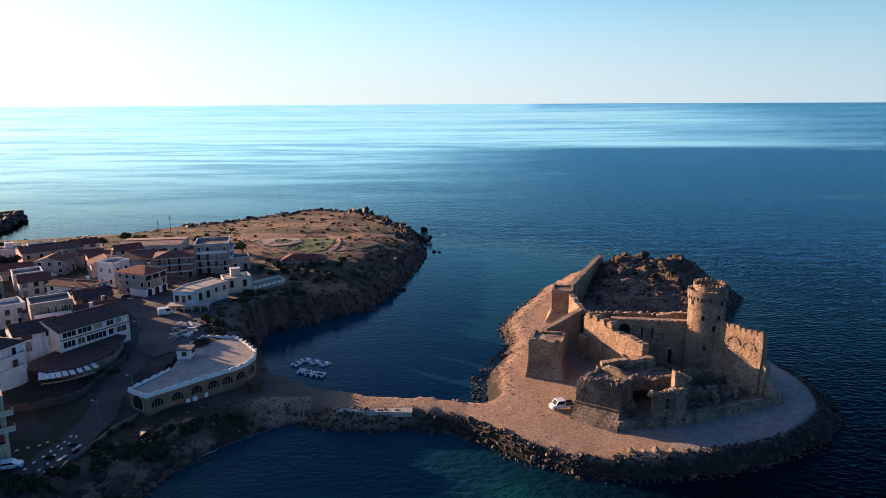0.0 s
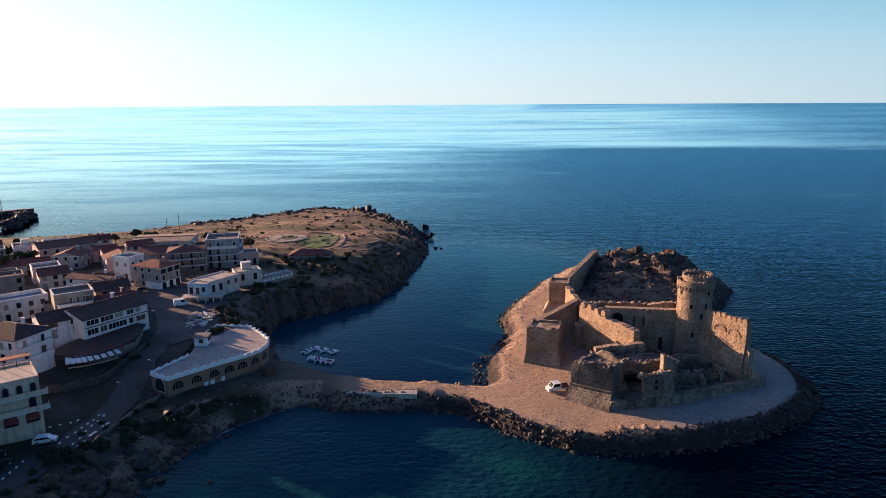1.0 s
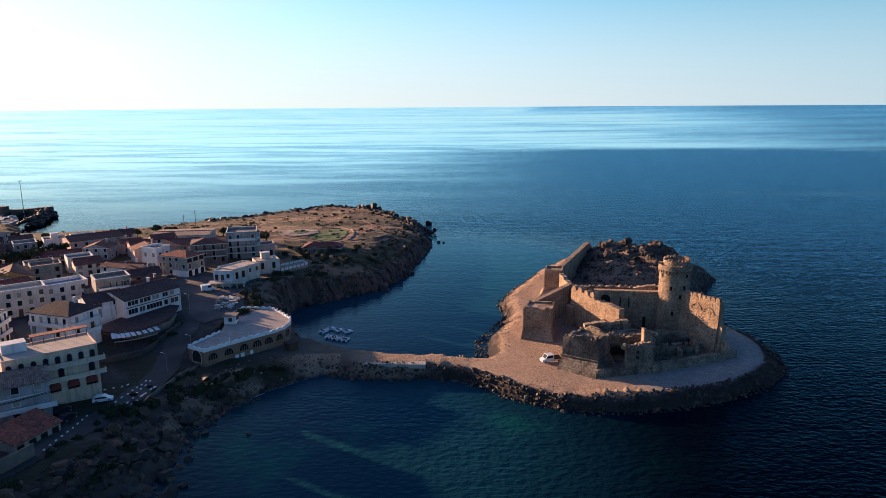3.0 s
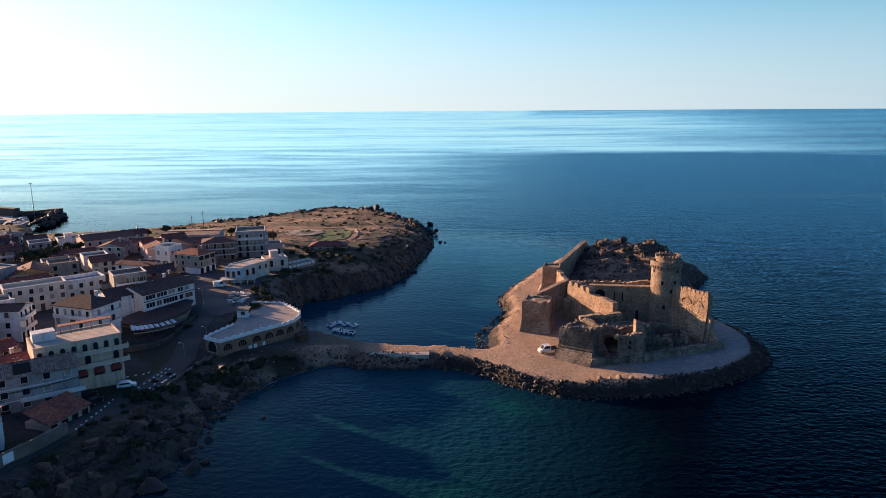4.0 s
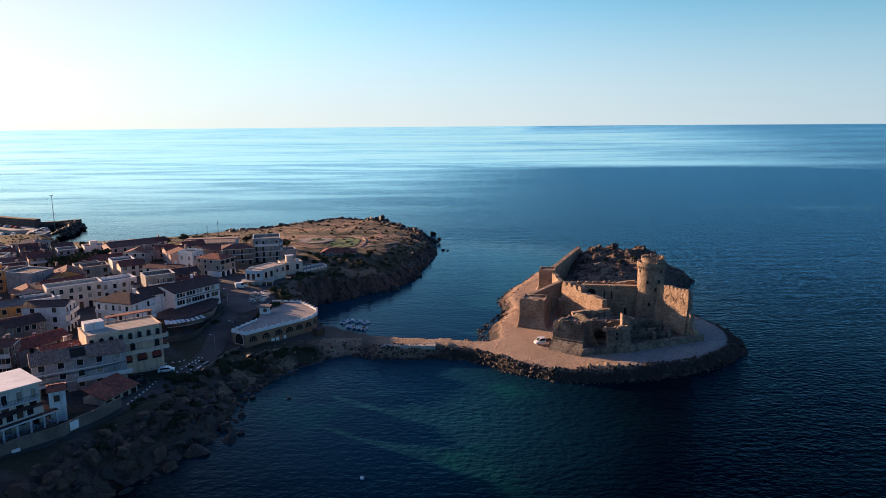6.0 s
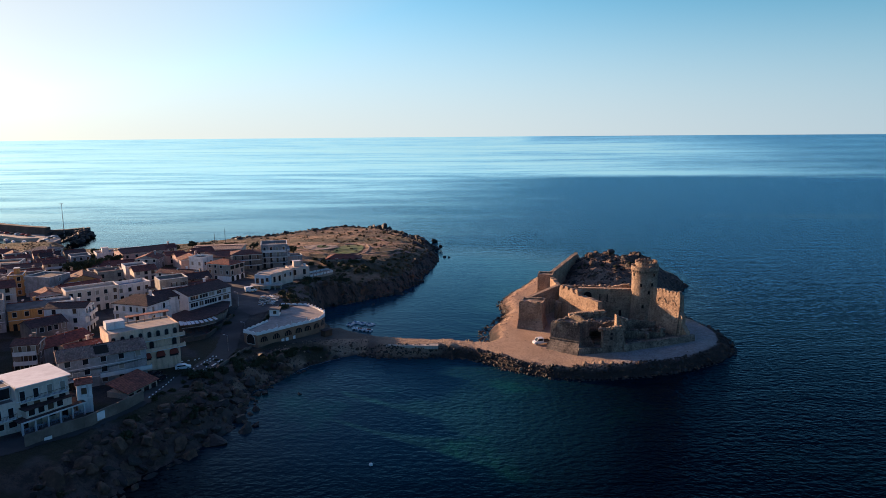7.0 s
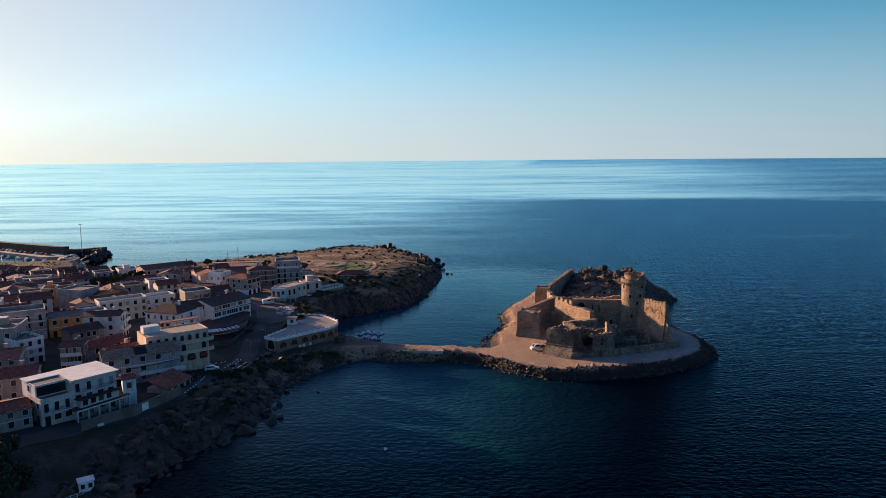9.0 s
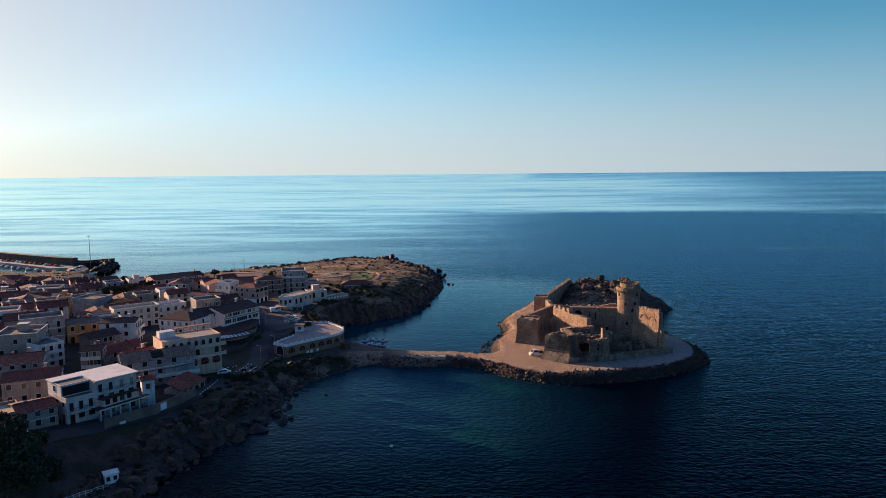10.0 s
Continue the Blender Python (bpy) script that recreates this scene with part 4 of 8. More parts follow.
prism(bm, ccw([(34.72, 131.71), (49.84, 132.83), (49.84, 137.76), (34.72, 136.64)]), 8.51, 9.3)
part("hall_vault", bm, M_RUIN, castle)
rubble((38.08, 131.04), (49.73, 132.16), 9.97, 9.86, 12, 0.55, 60, M_RUIN)
rubble((52.64, 133.28), (64.96, 134.96), 6.61, 6.27, 10, 0.6, 61, M_RUIN)
rubble((52.64, 129.92), (67.2, 132.16), 3.81, 3.81, 22, 0.6, 62, M_RUIN)
stone_wall("hall_low_wall", (34.27, 121.18), (48.16, 122.98), 1.46, GZ, 4.5, 4.6, batter=0.67, seed=19, ragged=0.4, material=M_RUIN)
stone_wall("hall_east_wall", (49.28, 123.87), (50.96, 134.4), 1.46, GZ, 13.44, 10.08, seed=20, ragged=1.6, material=M_RUIN)
stone_wall("hall_pier", (41.89, 122.3), (48.61, 123.2), 1.68, GZ, 10.3, 11.2, seed=21, ragged=1.6, material=M_RUIN)
# the pier's embrasures are panels with their shade painted on
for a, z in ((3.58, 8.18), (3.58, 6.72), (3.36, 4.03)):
    painted_opening(castle, (40.66, 122.08), unit((40.66, 122.08), (48.61, 123.2))[0], (a, a + 0.7), (z, z + 0.8), name="embrasure")
rubble((40.66, 122.53), (48.61, 123.65), 9.97, 10.75, 12, 0.75, 53)
rubble((27.44, 128.69), (34.5, 124.21), 11.09, 11.09, 16, 0.6, 54, M_RUIN)
rubble((34.5, 124.21), (40.32, 130.14), 11.09, 11.09, 14, 0.7, 55, M_RUIN)
rubble((28.56, 130.48), (36.96, 128.24), 10.19, 10.19, 26, 0.7, 56, M_PALE_ROCK)
rubble((49.5, 124.32), (50.62, 133.95), 12.54, 9.63, 10, 0.7, 57)
rubble((19.49, 150.3), (26.66, 148.51), 11.65, 11.65, 9, 0.6, 58)
stone_wall("pier_tooth", (46.37, 124.32), (49.17, 124.77), 1.57, 9.52, 14.11, 13.22, seed=22, ragged=1.2)
stone_wall("low_wall", (48.5, 122.75), (74.26, 133.95), 1.34, GZ, 5.15, 4.7, batter=0.56, seed=23, ragged=0.3, material=M_RUIN)
for i, (a, b, z) in enumerate((((51.52, 132.16), (64.96, 134.4), 6.94), ((53.76, 138.88), (63.84, 141.12), 8.96), ((58.24, 129.36), (59.36, 138.88), 6.61), ((53.2, 136.64), (52.64, 147.84), 8.4), ((63.84, 133.28), (64.96, 142.24), 7.17))):
    stone_wall("ruin_wall", a, b, 0.8, GZ, z, z - 1.6, seed=30 + i, ragged=0.6, material=M_RUIN)
bm = bmesh.new()
prism(bm, ccw([(34.72, 134.4), (49.28, 125.44), (69.44, 133.28), (64.96, 145.6), (59.36, 153.44), (42.56, 155.68), (43.68, 141.12)]), 1.68, 3.81)
part("ward_floor", bm, M_RUIN, castle)


def round_tower(cx, cy, r):
    tower = part("tower", ring_stack(cx, cy, [(r * 1.1, GZ), (r * 1.03, 8.96), (r, 10.64), (r, 16.8), (r, 21.95), (r * 1.0, 22.62)]), M_TOWER, castle, "cylindrical tower with a corbelled crown")
    n = 30
    for k in range(n):
        a = k * math.tau / n
        bm = bmesh.new()
        slab(bm, (cx + math.cos(a) * r, cy + math.sin(a) * r), (-math.sin(a), math.cos(a)), (-0.2, 0.2), (-0.1, 0.32), (22.06, 22.96))
        part("corbel", bm, M_TOWER, tower)
    part("crown", ring_stack(cx, cy, [(r * 1.0, 22.62), (r * 1.08, 22.96), (r * 1.08, 24.19)], hollow=0.86, floor_z=23.18), M_TOWER, tower)
    part("upper_drum", ring_stack(cx + 0.5, cy + 0.5, [(r * 0.86, 23.3), (r * 0.86, 25.42)], hollow=0.88, floor_z=23.52), M_TOWER, tower)
    for k in range(22):
        a = k * math.tau / 22
        for rr, ox, z, w, keep in ((r * 1.0, 0, 24.19, 0.8, 0.5), (r * 0.81, 0.5, 25.42, 0.5, 0.95)):
            if RNG.random() > keep:
                continue
            bm = bmesh.new()
            slab(bm, (cx + ox + math.cos(a) * rr, cy + ox + math.sin(a) * rr), (-math.sin(a), math.cos(a)), (-w / 2, w / 2), (-0.2, 0.25), (z - 0.1, z + RNG.uniform(0.3, 0.6)))
            part("merlon", bm, M_TOWER if ox == 0 else M_STONE, tower)
    # embrasures are near-black blocks, the shade inside put into their colour
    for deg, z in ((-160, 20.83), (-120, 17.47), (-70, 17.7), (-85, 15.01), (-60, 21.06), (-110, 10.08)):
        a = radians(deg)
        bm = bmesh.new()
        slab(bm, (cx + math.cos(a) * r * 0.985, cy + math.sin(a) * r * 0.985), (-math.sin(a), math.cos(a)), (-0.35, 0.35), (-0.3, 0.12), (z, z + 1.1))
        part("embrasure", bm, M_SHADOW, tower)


def ring_stack(cx, cy, rows, n=48, hollow=0.0, floor_z=None):
    bm = bmesh.new()
    rings = []
    for r, z in rows:
        rings.append([bm.verts.new((cx + math.cos(k * math.tau / n) * r * (1 + 0.006 * noise.noise(Vector((k, z, 1)))), cy + math.sin(k * math.tau / n) * r, z)) for k in range(n)])
    if hollow:
        r, z = rows[-1]
        for zz in (z, floor_z):
            rings.append([bm.verts.new((cx + math.cos(k * math.tau / n) * r * hollow, cy + math.sin(k * math.tau / n) * r * hollow, zz)) for k in range(n)])
    for a, b in zip(rings, rings[1:]):
        for k in range(n):
            bm.faces.new((a[k], a[(k + 1) % n], b[(k + 1) % n], b[k]))
    bm.faces.new(rings[-1])
    bm.faces.new(rings[0][::-1])
    return bm


round_tower(62.55, 151.42, 4.28)

# ---- the town ----
M_DECK_RED = surface("red_terrace_paving", (0.2, 0.085, 0.06), (0.13, 0.06, 0.045), 0.3, 2.0, 0.9, 0.01, 0.35)
M_BLIND = surface("faded_roller_blind", (0.3, 0.27, 0.23), (0.22, 0.2, 0.17), 0.4, 3.0, 0.8, 0.0, 0.2)


def window(parent, o, u, a, z, w, h, style="plain"):
    """A window on a facade: a proud surround, a pane behind it, and shutters where it has them."""
    bm = bmesh.new()
    t = 0.08
    for along, up in (((a - w / 2 - t, a + w / 2 + t), (z - t, z)), ((a - w / 2 - t, a + w / 2 + t), (z + h, z + h + t)), ((a - w / 2 - t, a - w / 2), (z, z + h)), ((a + w / 2, a + w / 2 + t), (z, z + h))):
        slab(bm, o, u, along, (-0.02, 0.09), up)
    win = part("window", bm, M_TRIM if style != "dark" else M_WOOD, parent)
    bm = bmesh.new()
    slab(bm, o, u, (a - w / 2, a + w / 2), (-0.02, 0.02), (z, z + h))
    k = RNG.random()
    part("pane" if k > 0.28 else "blind", bm, M_GLASS if k > 0.28 else M_WOOD if k > 0.12 else M_BLIND, win)
    if style == "shutter":
        for s in (-1, 1):
            bm = bmesh.new()
            slab(bm, o, u, (a + s * (w / 2 + 0.1), a + s * (w + 0.05)) if s > 0 else (a - w - 0.05, a - w / 2 - 0.1), (0.0, 0.07), (z, z + h))
            part("shutter", bm, M_WOOD, win)
    return win


def arch_window(parent, o, u, a, z, w, h, material=None, trim=None):
    """An arched opening as a flat panel with a raised surround; M_SHADOW paints its inner shade."""
    def outline(g):
        pts = [(a - w / 2 - g, z - g), (a + w / 2 + g, z - g)]
        for k in range(9):
            b = k * math.pi / 8
            pts.append((a + math.cos(b) * (w / 2 + g), z + h - w / 2 + math.sin(b) * (w / 2 + g)))
        return pts
    for name, g, out, mat, par in (("arch_window", 0.14, 0.07, trim or M_TRIM, parent), ("pane", 0.0, 0.1, material or M_GLASS, None)):
        bm = bmesh.new()
        rows = [[bm.verts.new((o[0] + u[0] * p + u[1] * d, o[1] + u[1] * p - u[0] * d, q)) for p, q in outline(g)] for d in (out, -0.05)]
        k = len(rows[0])
        for j in range(k):
            bm.faces.new((rows[0][j], rows[1][j], rows[1][(j + 1) % k], rows[0][(j + 1) % k]))
        bm.faces.new(rows[0])
        bm.faces.new(rows[1][::-1])
        ob = part(name, bm, mat, par or made)
        made = ob
    return made


def balcony(parent, o, u, a0, a1, z, deep=1.1, solid=None):
    bm = bmesh.new()
    slab(bm, o, u, (a0, a1), (-0.05, deep), (z - 0.18, z))
    b = part("balcony", bm, M_TRIM, parent)
    bm = bmesh.new()
    if solid:
        slab(bm, o, u, (a0, a1), (deep - 0.12, deep), (z, z + 0.9))
        slab(bm, o, u, (a0, a0 + 0.12), (0, deep - 0.12), (z, z + 0.9))
        slab(bm, o, u, (a1 - 0.12, a1), (0, deep - 0.12), (z, z + 0.9))
    else:
        slab(bm, o, u, (a0, a1), (deep - 0.06, deep), (z + 0.9, z + 0.96))
        k = max(3, int((a1 - a0) / 0.25))
        for i in range(k + 1):
            c = a0 + (a1 - a0) * i / k
            slab(bm, o, u, (c - 0.02, c + 0.02), (deep - 0.05, deep - 0.01), (z, z + 0.9))
        for c in (a0, a1 - 0.04):
            slab(bm, o, u, (c, c + 0.04), (0, deep - 0.06), (z + 0.9, z + 0.96))
    part("balustrade" if solid else "railing", bm, solid or M_IRON, b)


def gable_roof(corners, z, rise, over, thick, along_front=True):
    """Two pitches over a rectangle A, B, C, D; the ridge runs along A-B."""
    (ax, ay), (bx, by), (cx, cy), (dx, dy) = corners
    if not along_front:
        (ax, ay), (bx, by), (cx, cy), (dx, dy) = (bx, by), (cx, cy), (dx, dy), (ax, ay)
    (ux, uy), _ = unit((ax, ay), (bx, by))
    (vx, vy), dep = unit((bx, by), (cx, cy))
    A = (ax - (ux + vx) * over, ay - (uy + vy) * over)
    B = (bx + (ux - vx) * over, by + (uy - vy) * over)
    Cc = (cx + (ux + vx) * over, cy + (uy + vy) * over)
    D = (dx - (ux - vx) * over, dy - (uy - vy) * over)
    drop = rise * over / (dep / 2)
    E, F = ((A[0] + D[0]) / 2, (A[1] + D[1]) / 2), ((B[0] + Cc[0]) / 2, (B[1] + Cc[1]) / 2)
    bm = bmesh.new()
    rows = []
    for off in (0, -thick):
        rows.append([bm.verts.new((p[0], p[1], q + off)) for p, q in ((A, z - drop), (B, z - drop), (F, z + rise), (E, z + rise), (Cc, z - drop), (D, z - drop))])
    t, b = rows
    for f in ((0, 1, 2, 3), (3, 2, 4, 5)):
        bm.faces.new([t[i] for i in f])
        bm.faces.new([b[i] for i in f][::-1])
    for i, j in ((0, 1), (1, 2), (2, 4), (4, 5), (5, 3), (3, 0)):
        bm.faces.new((t[j], t[i], b[i], b[j]))
    return bm, (E, F)


def hip_roof(corners, z, rise, over):
    (ax, ay), (bx, by), (cx, cy), (dx, dy) = corners
    (ux, uy), wid = unit((ax, ay), (bx, by))
    (vx, vy), dep = unit((bx, by), (cx, cy))
    P = [(ax - (ux + vx) * over, ay - (uy + vy) * over), (bx + (ux - vx) * over, by + (uy - vy) * over), (cx + (ux + vx) * over, cy + (uy + vy) * over), (dx - (ux - vx) * over, dy - (uy - vy) * over)]
    bm = bmesh.new()
    lo = [bm.verts.new((x, y, z - 0.12)) for x, y in P]
    hi = [bm.verts.new((x, y, z + 0.06)) for x, y in P]
    mx, my = sum(p[0] for p in P) / 4, sum(p[1] for p in P) / 4
    if wid >= dep:
        k = (wid - dep) / 2 + 0.3
        r = [bm.verts.new((mx - ux * k, my - uy * k, z + rise)), bm.verts.new((mx + ux * k, my + uy * k, z + rise))]
        for f in ((hi[0], hi[1], r[1], r[0]), (hi[1], hi[2], r[1]), (hi[2], hi[3], r[0], r[1]), (hi[3], hi[0], r[0])):
            bm.faces.new(f)
    else:
        k = (dep - wid) / 2 + 0.3
        r = [bm.verts.new((mx - vx * k, my - vy * k, z + rise)), bm.verts.new((mx + vx * k, my + vy * k, z + rise))]
        for f in ((hi[0], hi[1], r[0]), (hi[1], hi[2], r[1], r[0]), (hi[2], hi[3], r[1]), (hi[3], hi[0], r[0], r[1])):
            bm.faces.new(f)
    for i in range(4):
        bm.faces.new((lo[i], lo[(i + 1) % 4], hi[(i + 1) % 4], hi[i]))
    bm.faces.new(lo[::-1])
    return bm


HOUSES = []


def extras(h, corners, top, gb, floors, roof, wmat, rise):
    """String courses, eaves boards, and what stands on the roofs."""
    A, B, Cc, D = corners
    (ux, uy), length = unit(A, B)
    vx, vy = -uy, ux
    depth = math.hypot(D[0] - A[0], D[1] - A[1])
    mx, my = (A[0] + Cc[0]) / 2, (A[1] + Cc[1]) / 2
    HOUSES.append((mx, my, math.hypot(length, depth) / 2))
    if RNG.random() < 0.5:
        for fl in range(1, floors):
            z = gb + (top - gb) * fl / floors
            for p, q in ((A, B), (B, Cc)):
                u, ln = unit(p, q)
                bm = bmesh.new()
                slab(bm, p, u, (-0.05, ln + 0.05), (-0.05, 0.07), (z - 0.12, z + 0.1))
                part("string_course", bm, M_TRIM, h)
    if roof in ("gable", "cross"):
        p, q = (((A[0] + D[0]) / 2, (A[1] + D[1]) / 2), ((B[0] + Cc[0]) / 2, (B[1] + Cc[1]) / 2)) if roof == "gable" else (((A[0] + B[0]) / 2, (A[1] + B[1]) / 2), ((D[0] + Cc[0]) / 2, (D[1] + Cc[1]) / 2))
        bm = bmesh.new()
        tube(bm, (*p, top + rise), (*q, top + rise), 0.2, n=7)
        part("ridge_tiles", bm, M_TILE_ORANGE if RNG.random() < 0.5 else M_TILE_BROWN, h)
    if roof != "flat":
        for p, q in ((A, B), (B, Cc)):
            u, ln = unit(p, q)
            bm = bmesh.new()
            slab(bm, p, u, (-0.25, ln + 0.25), (-0.05, 0.28), (top - 0.32, top - 0.1))
            part("eaves_board", bm, M_TRIM, h)
    deg = math.degrees(math.atan2(uy, ux))

    def spot():
        a, b = RNG.uniform(0.15, 0.85) * length, RNG.uniform(0.25, 0.85) * depth
        return A[0] + ux * a + vx * b, A[1] + uy * a + vy * b
    if roof == "flat" and length > 5 and RNG.random() < 0.4 and "guest" not in h.name and "bar" not in h.name:
        x, y = spot()
        bm = bmesh.new()
        box(bm, (mx + vx * depth * 0.18, my + vy * depth * 0.18, top + 1.15), (min(3.0, length * 0.35), min(2.6, depth * 0.35), 2.2), deg)
        hut_ob = part("stair_hut", bm, wmat, h)
        bm = bmesh.new()
        box(bm, (mx + vx * depth * 0.18, my + vy * depth * 0.18, top + 2.33), (min(3.3, length * 0.4), min(2.9, depth * 0.4), 0.14), deg)
        part("hut_roof", bm, M_TRIM, hut_ob)
        if RNG.random() < 0.7:
            bm = bmesh.new()
            tube(bm, (x, y, top + 0.05), (x, y, top + 1.25), 0.55, 0.55, 14)
            part("water_tank", bm, M_BLUE if RNG.random() < 0.3 else M_TRIM, h)
    for _ in range(RNG.randint(0, 1) if "guest" not in h.name else 0):
        x, y = spot()
        z = top + (0.05 if roof == "flat" else rise * 0.55)
        bm = bmesh.new()
        tube(bm, (x, y, z - 0.3), (x, y, z + 2.0), 0.035, n=5)
        mast = part("aerial_mast", bm, M_STEEL, h)
        bm = bmesh.new()
        slab(bm, (x, y), (ux, uy), (-0.6, 0.6), (-0.02, 0.02), (z + 1.8, z + 1.84))
        for k in range(5):
            slab(bm, (x, y), (vx, vy), (-0.3, 0.3), (-0.5 + k * 0.25, -0.47 + k * 0.25), (z + 1.85, z + 1.88))
        part("aerial", bm, M_STEEL, mast)
    if RNG.random() < 0.35 and "guest" not in h.name:
        x, y = spot()
        z = top + (0.05 if roof == "flat" else rise * 0.5)
        bm = bmesh.new()
        tube(bm, (x, y, z - 0.2), (x, y, z + 0.7), 0.04, n=5)
        tube(bm, (x, y, z + 0.7), (x - 0.1, y + 0.06, z + 0.82), 0.42, 0.46, 12)
        part("dish_aerial", bm, M_TRIM, h)


def house(label, A, B, depth, top, wall, roof, tile=None, floors=2, front=3, side=2, left=0, style="plain", base=None, balconies=(), rise=1.6, parapet=0.7, chimney=True, name="house", win=(1.15, 1.5), deck=None):
    """A house on the front edge A-B (seen from the camera's side) that runs back by depth; top: the eaves' height."""
    (ux, uy), length = unit(A, B)
    vx, vy = -uy, ux
    Cc, D = (B[0] + vx * depth, B[1] + vy * depth), (A[0] + vx * depth, A[1] + vy * depth)
    corners = [A, B, Cc, D]
    mx, my = (A[0] + Cc[0]) / 2, (A[1] + Cc[1]) / 2
    gl = min(ground_at(*p) for p in corners) - 0.4
    gb = ground_at((A[0] + B[0]) / 2, (A[1] + B[1]) / 2) if base is None else base
    h = thing(name, mx, my, gl, label, "house", "houses of the town")
    wmat = WALLS[wall]
    bm = bmesh.new()
    prism(bm, corners, gl, top)
    part("wall", bm, wmat, h)
    if roof == "flat":
        bm = bmesh.new()
        t = 0.22
        for (p, q) in ((A, B), (B, Cc), (Cc, D), (D, A)):
            u, ln = unit(p, q)
            slab(bm, p, u, (-0.05, ln - t), (-t, 0.06), (top + 0.002, top + parapet))
        low = part("parapet", bm, wmat, h)
        if parapet > 0.35 and RNG.random() < 0.75:
            bm = bmesh.new()
            for (p, q) in ((A, B), (B, Cc), (Cc, D), (D, A)):
                u, ln = unit(p, q)
                slab(bm, p, u, (-0.08, ln - t - 0.1), (-t - 0.05, 0.1), (top + parapet + 0.003, top + parapet + 0.09))
            part("coping", bm, M_TRIM, low)
        bm = bmesh.new()
        k = 0.23
        prism(bm, [(A[0] + (ux + vx) * k, A[1] + (uy + vy) * k), (B[0] + (-ux + vx) * k, B[1] + (-uy + vy) * k), (Cc[0] - (ux + vx) * k, Cc[1] - (uy + vy) * k), (D[0] + (ux - vx) * k, D[1] + (uy - vy) * k)], top - 0.1, top + 0.05)
        part("roof", bm, deck or RNG.choice((M_ROOF_GREY, M_ROOF_GREY, M_DECK_RED)), h)
    elif roof == "hip":
        part("roof", hip_roof(corners, top + 0.12, rise, 0.45), tile or M_TILE_RED, h)
    else:
        bm, (E, F) = gable_roof(corners, top, rise, 0.35, 0.16, roof == "gable")
        part("roof", bm, tile or M_TILE_RED, h)
        p, q = (A, D) if roof == "gable" else (B, A)
        p2, q2 = (B, Cc) if roof == "gable" else (Cc, D)
        for s, e in ((p, q), (p2, q2)):
            bm = bmesh.new()
            u, ln = unit(s, e)
            w = 0.2
            nx, ny = u[1] * w, -u[0] * w
            if roof == "gable" and s is A or roof != "gable" and s is Cc:
                nx, ny = -nx, -ny
            tri = [(s, top - 0.2), (e, top - 0.2), (((s[0] + e[0]) / 2, (s[1] + e[1]) / 2), top + rise - 0.18)]
            a = [bm.verts.new((x, y, z)) for (x, y), z in tri]
            b = [bm.verts.new((x - nx, y - ny, z)) for (x, y), z in tri]
            bm.faces.new(a)
            bm.faces.new(b[::-1])
            for i in range(3):
                bm.faces.new((a[i], a[(i + 1) % 3], b[(i + 1) % 3], b[i]))
            bmesh.ops.recalc_face_normals(bm, faces=bm.faces)
            part("gable", bm, wmat, h)
    if chimney and roof != "flat" and RNG.random() < 0.55:
        bm = bmesh.new()
        cx, cy = mx + ux * length * 0.22 + vx * depth * 0.1, my + uy * length * 0.22 + vy * depth * 0.1
        deg = math.degrees(math.atan2(uy, ux))
        box(bm, (cx, cy, top + rise * 0.5 + 0.5), (0.7, 0.6, rise + 1.2), deg)
        box(bm, (cx, cy, top + rise + 1.15), (0.95, 0.85, 0.12), deg)
        part("chimney", bm, wmat, h)
    storey = (top - gb) / floors
    extras(h, corners, top, gb, floors, roof, wmat, rise)
    ww, wh = win
    for (p, q, n, which) in ((A, B, front, "front"), (B, Cc, side, "side"), (D, A, left, "left")):
        if not n:
            continue
        u, ln = unit(p, q)
        for fl in range(floors):
            z = gb + storey * fl + min(1.0, storey * 0.33)
            for i in range(n):
                a = ln * (i + 0.5) / n + RNG.uniform(-0.15, 0.15)
                door = fl == 0 and RNG.random() < 0.35
                if RNG.random() < 0.08:
                    continue
                if door:
                    window(h, p, u, a, gb + 0.05, 1.0, 2.1, "dark")
                elif (which, fl) in balconies:
                    window(h, p, u, a, gb + storey * fl + 0.05, 1.0, 2.1, style)
                else:
                    window(h, p, u, a, z, ww, wh, style)
            if (which, fl) in balconies:
                balcony(h, p, u, ln * 0.06, ln * 0.94, gb + storey * fl, 1.1, balconies[(which, fl)] if isinstance(balconies, dict) else None)
    return h, corners, gb


def P(x, y):
    return (x, y)


# rows near the harbour
house("low pink-plastered house with a red roof", P(-265.44, 277.76), P(-253.12, 277.31), 10.08, 9.41, "pink", "gable", M_TILE_RED, 2, 4, 0)
house("long low house with a red tiled roof", P(-248.3, 271.04), P(-233.86, 273.73), 10.08, 9.18, "cream", "gable", M_TILE_RED, 2, 5, 2)
house("grey house with a pale hipped roof", P(-226.46, 274.06), P(-212.46, 273.39), 11.2, 10.3, "grey", "hip", M_TILE_PALE, 2, 4, 2)
house("white house with a terrace and brown roof", P(-200.48, 213.92), P(-187.04, 221.76), 10.08, 12.32, "white", "gable", M_TILE_BROWN, 2, 4, 2, rise=0.9)
house("tan house with a brown gabled roof", P(-199.36, 182.56), P(-186.59, 187.6), 10.08, 13.89, "grey", "cross", M_TILE_BROWN, 2, 3, 1)
house("narrow orange house with a white roof edge", P(-174.27, 177.86), P(-169.57, 179.87), 8.96, 16.35, "ochre", "flat", None, 3, 2, 2, parapet=0.4)
house("plain pale house with blank side walls", P(-167.66, 177.86), P(-156.35, 174.72), 10.08, 16.13, "grey", "flat", None, 3, 0, 1, parapet=0.5)
